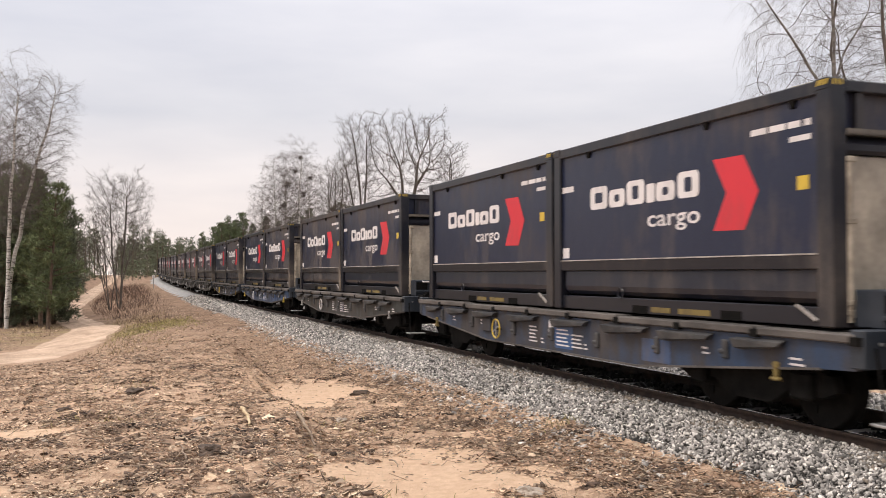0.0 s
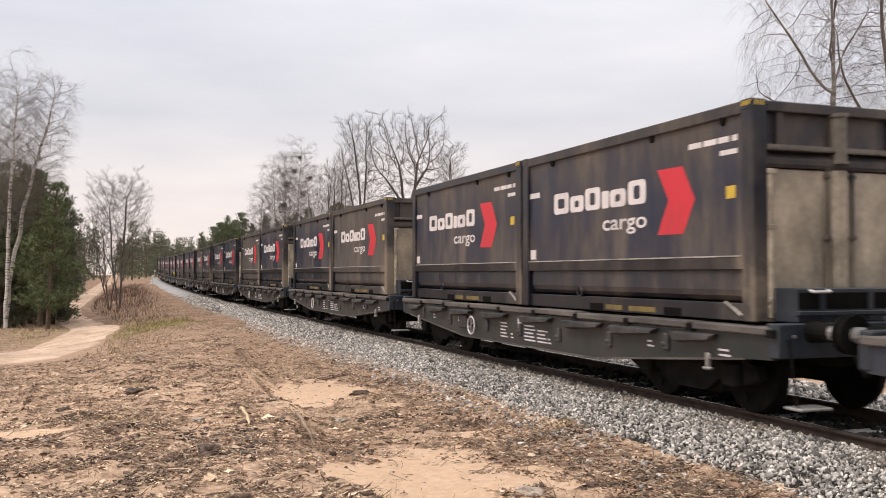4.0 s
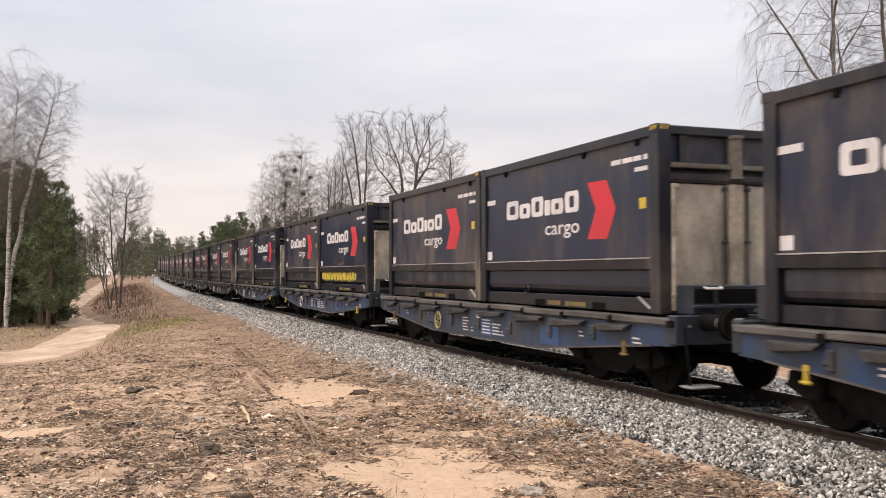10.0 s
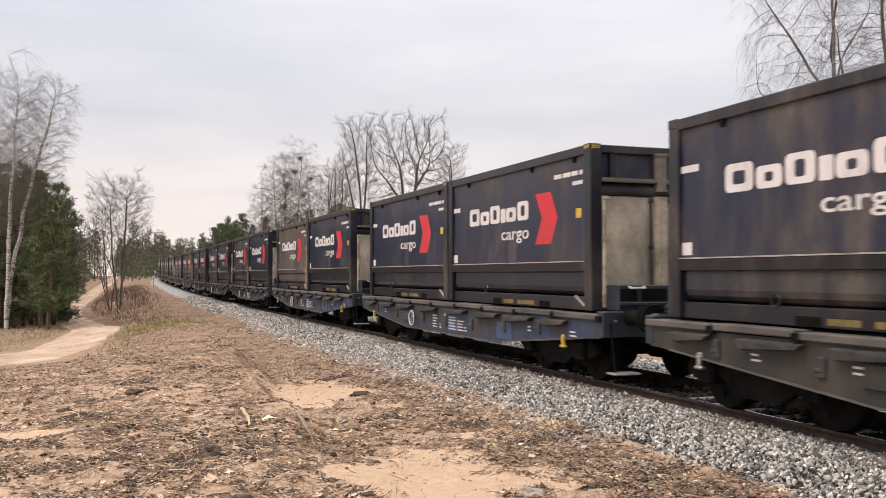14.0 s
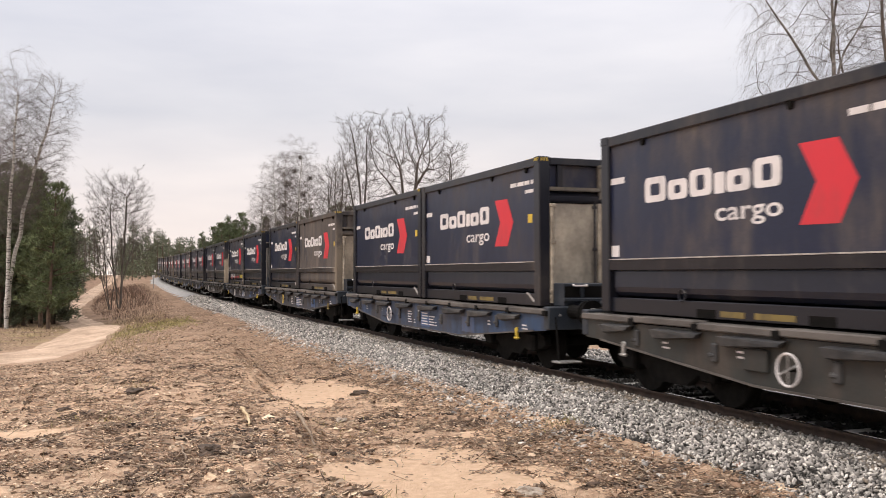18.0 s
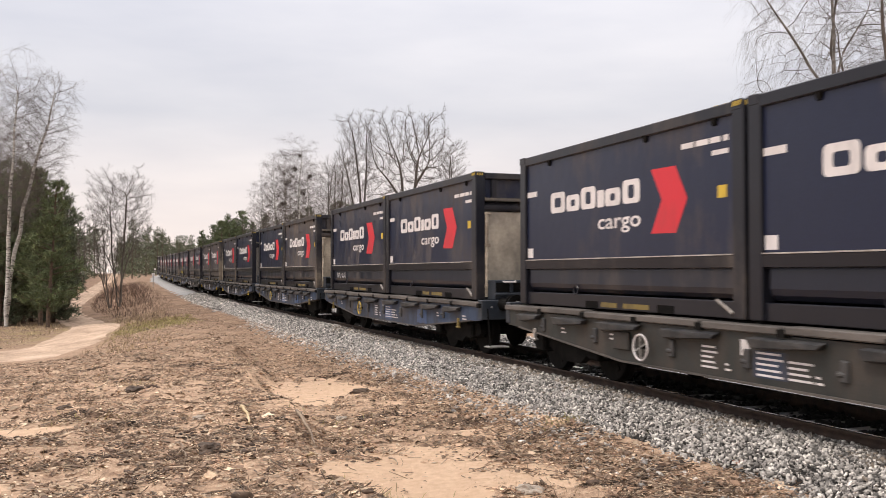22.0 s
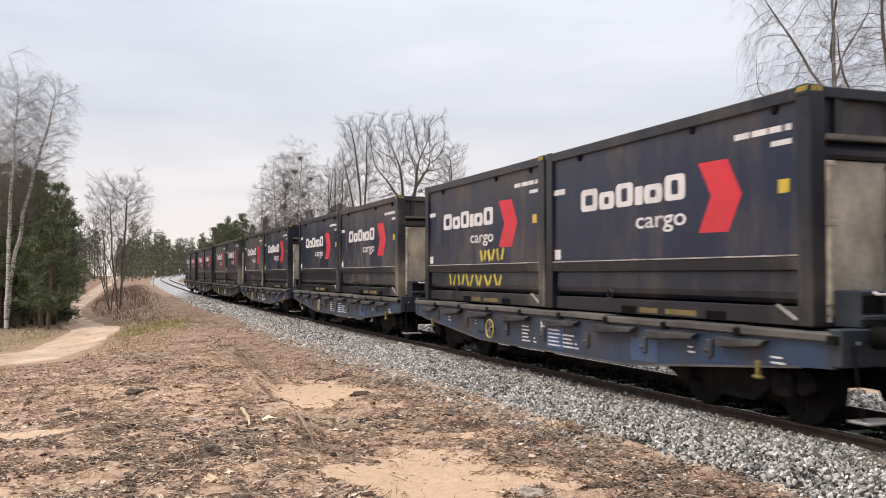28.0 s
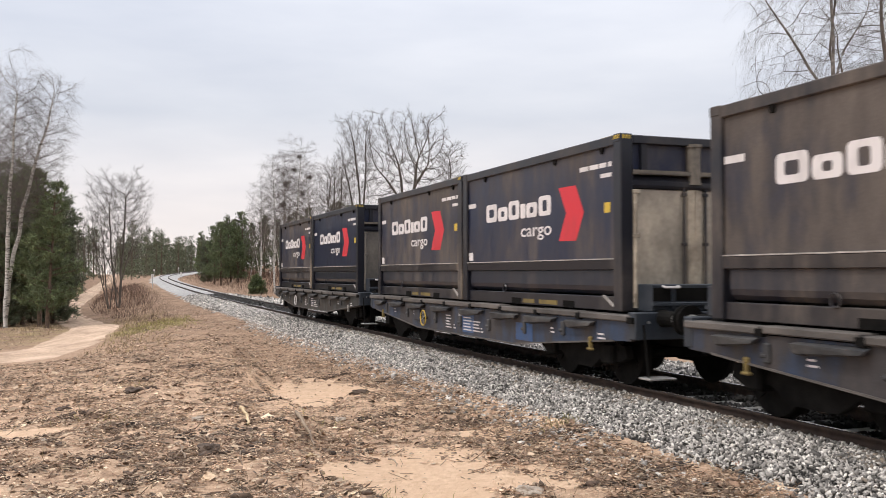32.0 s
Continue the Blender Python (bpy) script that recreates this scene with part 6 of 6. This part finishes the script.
# russet brush on the bank between road and line
s = gr.uniform(40, 150, 13000)
lat = -gr.uniform(3.4, 10.5, 13000)
x, y = along(s, lat)
ok = (road_distance(x, y) > 2.2) & (lumps(x, y, 4.0, 9.0) > -0.45)
blades("brush", x[ok], y[ok], gr.uniform(0.2, 1.3, ok.sum()) * np.clip(s[ok] / 150, 0.2, 0.62) * np.clip((-lat[ok] - 2.6) / 3, 0.3, 1.0), RUSSET, "russet dead brush on the bank", 0.04)
s = gr.uniform(35, 210, 11000)
lat = np.where(s < 80, gr.uniform(5.2, 18, 11000), 2.7 + 12 * gr.random(11000) ** 1.4)
x, y = along(s, lat)
blades("brush", x, y, gr.uniform(0.2, 1.25, len(x)) * np.clip((lat - 2) / 6, 0.2, 1.1), RUSSET, "russet dead brush beyond the line", 0.05, 2)
# dry grass by the road and the wood
x, y = gr.uniform(-30, -8, 16000), gr.uniform(24, 60, 16000)
ok = (road_distance(x, y) > 1.6) & (road_distance(x, y) < 4.2 + lumps(x, y, 2.0, 1.0)) & (to_line(x, y)[1] < -4.5) & (lumps(x, y, 2.5, 4.0) > -0.1)
blades("dry_grass", x[ok], y[ok], gr.uniform(0.05, 0.24, ok.sum()), STRAW, "yellow dead grass beside the sandy track", 0.10, 3)
x, y = gr.uniform(-7, 5, 5200), gr.uniform(7.5, 24, 5200)
ok = (to_line(x, y)[1] < -2.6) & (lumps(x, y, 1.6, 14.0) > 0.15) & (sandy(x, y) < 0.25)
blades("dry_grass", x[ok], y[ok], gr.uniform(0.03, 0.14, ok.sum()), STRAW, "tufts of dead grass among the litter", 0.07, 4)


x, y = gr.uniform(-22, -13.5, 9000), gr.uniform(28, 42, 9000)
ok = (road_distance(x, y) > 1.5) & (to_line(x, y)[1] < -14) & (lumps(x, y, 1.6, 2.0) > -0.5)
blades("dry_grass", x[ok], y[ok], gr.uniform(0.04, 0.14, ok.sum()), STRAW, "short straw-yellow grass beside the sandy track", 0.12, 5)


def litter_spots(n, seed, even=0.0):
    r = np.random.default_rng(seed)
    y = 7.0 * (60 / 7.0) ** (r.random(n) ** 1.25)
    x = r.uniform(-0.53, 0.39, n) * y
    lt = to_line(x, y)[1]
    toe = np.exp(-((lt + 2.75) / 0.5) ** 2)
    ok = (lt < -2.30 - 0.3 * smooth(15, 21, y) + 0.2 * r.normal(size=n)) & (road_distance(x, y) > 1.35 + 0.9 * r.random(n) ** 0.7) & (r.random(n) > 0.975 * sandy(x, y) * (1 - toe)) & (0.6 * lumps(x, y, 1.3, 21.0) + 0.9 * lumps(x, y, 0.35, 8.0) + 0.6 * lumps(x, y, 0.11, 3.0) + r.normal(0, 0.35, n) + even + 1.2 * toe + 0.7 * smooth(12, 19, y) > 0.2)
    return x[ok], y[ok], r


def litter_sticks(name, n, seed, l0, l1, rad, mat, label):
    """Short twigs lying about, each a crooked three-sided bar."""
    x, y, r = litter_spots(n, seed)
    n = len(x)
    z = land(x, y, True) + 0.006 + r.uniform(0, 0.02, n)
    a, tilt = r.uniform(0, 2 * np.pi, n), r.normal(0.05, 0.22, n)
    d = np.stack([np.cos(a) * np.cos(tilt), np.sin(a) * np.cos(tilt), np.sin(tilt)], 1)
    ln = (l0 + (l1 - l0) * r.random(n) ** 2.2)[:, None]
    up = np.array([[0, 0, 1.0]])
    sd = np.cross(d, up)
    w = rad * r.uniform(0.5, 1.5, (n, 1))
    c = np.stack([x, y, z], 1)
    bend = sd * ln * r.normal(0, 0.10, (n, 1))
    rows = [c - d * ln / 2, c + bend, c + d * ln / 2]
    V = []
    for q in rows:
        V += [q + sd * w, q - sd * w, q + up * w * 1.5]
    v = np.stack(V, 1).reshape(-1, 3)
    k = 9 * np.arange(n)[:, None]
    quads = []
    for a0 in (0, 3):
        quads += [(a0, a0 + 1, a0 + 4, a0 + 3), (a0 + 1, a0 + 2, a0 + 5, a0 + 4), (a0 + 2, a0, a0 + 3, a0 + 5)]
    f = np.concatenate([k + np.array([q]) for q in quads])
    return tagged(new(name, quick_mesh(name, v, f, mat)), label, "litter", kind="stuff")


def drift_mat(x, y, r):
    """A felt of dark stalks and rotten leaves lying nearly flat."""
    n = len(x)
    z = land(x, y, True) + 0.004 + r.uniform(0, 0.025, n)
    a, tilt = r.normal(0.2, 0.7, n), r.normal(0, 0.25, n)
    d = np.stack([np.cos(a) * np.cos(tilt), np.sin(a) * np.cos(tilt), np.sin(tilt)], 1) * (0.02 + 0.09 * r.random((n, 1)) ** 1.5)
    sd = np.cross(d, np.array([[0, 0.3, 1.0]]))
    sd *= (0.003 + 0.011 * r.random((n, 1)) ** 2) / (np.linalg.norm(sd, axis=1)[:, None] + 1e-9)
    c = np.stack([x, y, z], 1)
    v = np.stack([c - d - sd * 0.5, c - sd, c + d * 1.1, c + sd], 1).reshape(-1, 3)
    f = np.arange(4 * n).reshape(-1, 4)
    return tagged(new("rotten_litter", quick_mesh("rotten_litter", v, f, DARKLITTER)), "dark drifts of rotten leaves and stalks", "litter", kind="stuff")


def litter_chips(name, n, seed, size, mat, label, even=0.0):
    """Curled leaves, bark and needles: bent flakes."""
    x, y, r = litter_spots(n, seed, even)
    n = len(x)
    c = np.stack([x, y, land(x, y, True) + 0.004 + r.uniform(0, 0.012, n)], 1)
    v = np.array([(-1, -0.5, 0), (0, -0.6, 0.3), (0, 0.6, 0.3), (-1, 0.5, 0), (1, -0.4, 0), (1, 0.4, 0)], dtype=float)[None] * (size * r.lognormal(0, 0.45, (n, 1, 1))) * r.uniform(0.5, 1.3, (n, 6, 3))
    a, t = r.uniform(0, 2 * np.pi, n), r.normal(0, 0.45, n)
    ca, sa, ct, st = np.cos(a)[:, None], np.sin(a)[:, None], np.cos(t)[:, None], np.sin(t)[:, None]
    X, Y, Z = v[..., 0], v[..., 1] * ct - v[..., 2] * st, v[..., 1] * st + v[..., 2] * ct
    v = np.stack([X * ca - Y * sa, X * sa + Y * ca, Z], -1) + c[:, None]
    k = 6 * np.arange(n)[:, None]
    f = np.concatenate([k + np.array([[0, 1, 2, 3]]), k + np.array([[1, 4, 5, 2]])])
    return tagged(new(name, quick_mesh(name, v.reshape(-1, 3), f, mat)), label, "litter", kind="stuff")


litter_chips("leaf_litter", 120000, 41, 0.019, LITTER, "brown leaves and bark flakes on the ground")
litter_chips("leaf_litter", 9000, 42, 0.026, CLOD, "dark torn turf and bark on the ground")
# matted dark clumps
cx_, cy_, cr = litter_spots(420, 52)
near_ = (cy_ < 20) & (sandy(cx_, cy_) < 0.3)
cx_, cy_ = cx_[near_][:110], cy_[near_][:110]
k_ = np.repeat(np.arange(len(cx_)), 70)
mx, my = cx_[k_] + cr.normal(0, 0.17, len(k_)), cy_[k_] + cr.normal(0, 0.13, len(k_))
tagged(new("matted_litter", rubble("matted_litter", np.stack([mx, my, land(mx, my, True) + 0.008], 1), 0.026 * cr.lognormal(0, 0.4, len(mx)), DARKLITTER, 0.5)), "dark matted clumps of rotten litter", "litter", kind="stuff")
litter_sticks("twigs", 66000, 43, 0.04, 0.30, 0.0035, LITTER, "brown twigs scattered on the ground")
litter_chips("dry_litter", 90000, 46, 0.016, PALELITTER, "pale dry leaf and grass scraps on the ground", 0.5)
litter_sticks("twigs", 46000, 47, 0.03, 0.18, 0.0030, PALELITTER, "short pale straw scraps")
litter_sticks("twigs", 9000, 44, 0.06, 0.40, 0.0050, DRYWOOD, "pale dry twigs scattered on the ground")
x, y, r_ = litter_spots(20000, 45, 0.2)
tagged(new("soil_crumbs", rubble("soil_crumbs", np.stack([x, y, land(x, y, True)], 1), 0.024 * r_.lognormal(0, 0.5, len(x)), CLOD, 0.6)), "crumbs of dark soil", "litter", kind="stuff")
# dark rotten litter and turf: drifts along the foot of the ballast and in hollows
hx, hy, hr = litter_spots(120000, 58, 0.3)
hs, hl = to_line(hx, hy)
dark_ = 0.9 * lumps(hx * 0.6, hy * 1.5, 0.9, 31.0) + 0.5 * lumps(hx, hy, 0.3, 6.0) + 0.9 * np.exp(-((hl + 2.9 + 0.35 * smooth(14, 9, hs)) / 0.45) ** 2) * smooth(19, 14, hs) > 0.66
hx, hy = hx[dark_ & (sandy(hx, hy) < 0.5)], hy[dark_ & (sandy(hx, hy) < 0.5)]
drift_mat(hx, hy, hr)
# stray ballast at the toe
n = 1500
s, lat = gr.uniform(8, 40, n), -2.45 - np.abs(gr.normal(0, 0.28, n))
x, y = along(s, lat)
tagged(new("stray_stones", rubble("stray_stones", np.stack([x, y, land(x, y, True)], 1), 0.036 * gr.lognormal(0, 0.3, n), GRAVEL, 0.8)), "stray ballast stones at the foot of the bed", "ballast", kind="stuff")


# single things one can pick out on the ground
def lump(name, x, y, size, seed, mat, label, category, flat=0.6):
    """A rough clod or stone with facets."""
    r = np.random.default_rng(seed)
    bm = bmesh.new()
    bmesh.ops.create_icosphere(bm, subdivisions=3, radius=1.0)
    for v in bm.verts:
        q = v.co.copy()
        v.co *= 1 + 0.55 * noise.noise(q * 1.4 + Vector((seed, 0, 0))) + 0.34 * noise.noise(q * 4.0 + Vector((0, seed, 0)))
        v.co.x *= size * r.uniform(0.98, 1.02) * 1.4
        v.co.y *= size
        v.co.z *= size * flat
    me = bpy.data.meshes.new(name)
    bm.to_mesh(me)
    bm.free()
    me.materials.append(mat)
    ob = new(name, me)
    z = float(land(np.array([x]), np.array([y]))[0])
    ob.matrix_basis = Matrix.Translation((x, y, z + size * flat * 0.15)) @ Matrix.Rotation(seed * 0.7, 4, "Z")
    return tagged(ob, label, category)


PALESTONE = mottled("pale_field_stone", (0.30, 0.25, 0.20), (0.52, 0.44, 0.36), 8, 0.85, 0, 0.3)
REDSTONE = mottled("reddish_stone", (0.28, 0.13, 0.085), (0.42, 0.22, 0.15), 8, 0.8, 0, 0.3)
SOD = mottled("dark_turf_clod", (0.035, 0.025, 0.018), (0.13, 0.09, 0.065), 9, 0.95, 0, 0.8)
CLODS = [(-4.99, 14.76, 0.136), (-5.56, 13.47, 0.093), (-1.50, 16.79, 0.141), (2.63, 11.22, 0.094), (-2.39, 9.38, 0.122), (-0.46, 15.00, 0.046), (-6.12, 20.47, 0.071), (-6.52, 16.65, 0.051), (-2.78, 20.09, 0.061), (0.88, 16.62, 0.038)]
for k, (x, y, sz) in enumerate(CLODS):
    lump("soil_clod", x, y, sz, 3 + k, SOD, "dark clod of turf lying on the litter", "soil clod", 0.45)
STONES = [(3.04, 9.36, 0.064), (0.85, 9.12, 0.090), (-3.08, 11.54, 0.064), (-1.51, 13.62, 0.067), (2.67, 10.79, 0.040), (-4.51, 10.32, 0.044)]
for k, (x, y, sz) in enumerate(STONES):
    lump("stone", x, y, sz, 30 + k, REDSTONE if k == 0 else PALESTONE, "reddish stone at the foot of the ballast" if k == 0 else "pale stone among the litter", "stone", 0.7)


def stick(x0, y0, x1, y1, rad, seed, mat, label):
    r = np.random.default_rng(seed)
    t = np.linspace(0, 1, 9)
    x, y = x0 + (x1 - x0) * t, y0 + (y1 - y0) * t
    x, y = x + r.normal(0, 0.012, 9), y + r.normal(0, 0.012, 9)
    z = land(x, y) + rad + 0.02 + 0.03 * np.sin(t * 3.1)
    v, f = tubes([(np.stack([x, y, z], 1), rad * np.linspace(1.1, 0.6, 9))], 7)
    ob = new("stick", quick_mesh("stick", v, f, mat, True))
    return tagged(ob, label, "stick")


STICKS = [(-2.74, 12.47, -2.41, 11.35, 0.024, 1), (-1.94, 12.16, -1.58, 11.35, 0.022, 0), (-2.79, 14.63, -2.29, 13.62, 0.022, 0), (-6.39, 13.92, -6.36, 14.03, 0.017, 0), (-2.54, 9.08, -2.84, 9.73, 0.009, 0), (-1.53, 10.41, -1.49, 10.80, 0.013, 1), (1.63, 9.58, 1.83, 9.86, 0.012, 0), (-0.63, 10.80, -0.51, 10.41, 0.010, 0)]
for k, (x0, y0, x1, y1, rad, pale) in enumerate(STICKS):
    stick(x0, y0, x1, y1, rad, 60 + k, FRESHWOOD if pale else DRYWOOD, "pale split stick on the litter" if pale else "brown dead branch on the litter")


# marker posts beside the line
def marker_post(s, lat, height):
    post = tagged(new("marker_post"), "white marker post beside the railway line", "marker post", "marker posts")
    part("post", Shape().tube((0, 0, -0.3), (0, 0, height), 0.04, 8), STEEL, post)
    part("plate", Shape().box(-0.16, 0.16, -0.02, 0.02, height - 0.42, height, 0.01), WHITE, post, "white marker plate")
    x, y = along(s, lat)
    z = float(land(np.array([float(x)]), np.array([float(y)]), False)[0])
    post.matrix_basis = Matrix.Translation((float(x), float(y), z)) @ Matrix.Rotation(-float(np.interp(s, SG, TURN)), 4, "Z")
    return post


for s, lat, h in ((122, -3.3, 1.75), (205, -3.3, 1.6), (176, 3.0, 1.3), (238, 3.0, 1.5), (236, -3.2, 1.5)):
    marker_post(s, lat, h)


# green shoots at the foot of the ballast and by the road
GREEN = mottled("fresh_grass", (0.19, 0.165, 0.05), (0.46, 0.40, 0.15), 2.0, 0.9, 0, 0, 30, "island")
gx, gy, gh = [], [], []
for cx, cy, rad_, n in ((1.62, 12.35, 0.16, 160), (3.05, 9.55, 0.12, 90), (-0.55, 8.75, 0.22, 160), (2.55, 10.9, 0.12, 60), (-4.6, 12.0, 0.35, 90), (-5.3, 15.6, 0.4, 90), (-1.3, 12.9, 0.4, 80)):
    gx.append(cx + gr.normal(0, rad_, n))
    gy.append(cy + gr.normal(0, rad_, n))
    gh.append(gr.uniform(0.03, 0.11, n))
blades("green_grass", np.concatenate(gx), np.concatenate(gy), np.concatenate(gh), GREEN, "sparse green grass shoots", 0.10, 9)
n = 5000
x, y = -12.6 + gr.normal(0, 1.0, n), 39.5 + gr.normal(0, 3.0, n)
ok = (road_distance(x, y) > 1.7) & (to_line(x, y)[1] < -4)
blades("green_grass", x[ok], y[ok], gr.uniform(0.04, 0.16, ok.sum()), GREEN, "yellow-green grass on the road verge", 0.10, 10)
# ---------------------------------------------------------------- what moves
RUN_T = [0.0, 1.6, 3.5, 5.5, 7.0, 9.0, 11.0, 13.0, 14.5, 16.5, 19.0, 21.0, 23.0, 25.5, 27.5, 29.0, 30.5, 32.0]
RUN_U = [0.0, 22.28, 48.81, 76.75, 97.66, 125.42, 153.28, 180.81, 201.4, 229.12, 263.43, 290.45, 317.38, 350.79, 377.62, 397.62, 417.65, 437.56]
START = 16.221


def travelled(t):
    """Metres that the train has run since the start; a smooth curve through the rows."""
    tk, uk = np.array(RUN_T), np.array(RUN_U)
    sl = np.gradient(uk, tk)
    i = int(np.clip(np.searchsorted(tk, t, "right") - 1, 0, len(tk) - 2))
    h = tk[i + 1] - tk[i]
    u = (t - tk[i]) / h
    return (2 * u ** 3 - 3 * u ** 2 + 1) * uk[i] + (u ** 3 - 2 * u ** 2 + u) * h * sl[i] + (-2 * u ** 3 + 3 * u ** 2) * uk[i + 1] + (u ** 3 - u ** 2) * h * sl[i + 1]


def wagon_pose(s):
    """Pose of a wagon whose middle is at s: its bogie pivots ride on the line, its front faces back along it."""
    a, b = along(s - 4.6), along(s + 4.6)
    za, zb = float(rise(s - 4.6)), float(rise(s + 4.6))
    front = Vector((float(a[0] - b[0]), float(a[1] - b[1]), za - zb)).normalized()
    side = front.cross(Vector((0, 0, 1))).normalized()
    up = side.cross(front)
    m = Matrix((side, front, up)).transposed().to_4x4()
    m.translation = ((a[0] + b[0]) / 2, (a[1] + b[1]) / 2, (za + zb) / 2)
    return m


def motions():
    times = [k * 0.5 for k in range(65)]
    gone = {t: float(travelled(t)) for t in times}
    for j, carried in train:
        poses = [(t, wagon_pose(max(-50.0, j * PITCH_WAGON + START - gone[t]))) for t in times if j * PITCH_WAGON + START - gone[t] > -45 or t in (0.0, 32.0)]
        for ob, y, z in carried:
            walk(ob, [(t, m @ Matrix.Translation((0, y, z))) for t, m in poses])
    # all wheels of one train turn alike: one set of rows serves every wheelset
    spin = [(f / 30, Matrix.Rotation(-float(travelled(f / 30)) / 0.46, 4, "X")) for f in range(0, 961)]
    first = None
    for ob in bpy.data.objects:
        if ob.name.split(".")[0] != "wheelset":
            continue
        if first is None:
            first = ob
            walk(ob, spin)
        else:
            ob.rotation_mode = "QUATERNION"
            ob.animation_data_create()
            ob.animation_data.action = first.animation_data.action
            ob.animation_data.action_slot = first.animation_data.action_slot


motions()
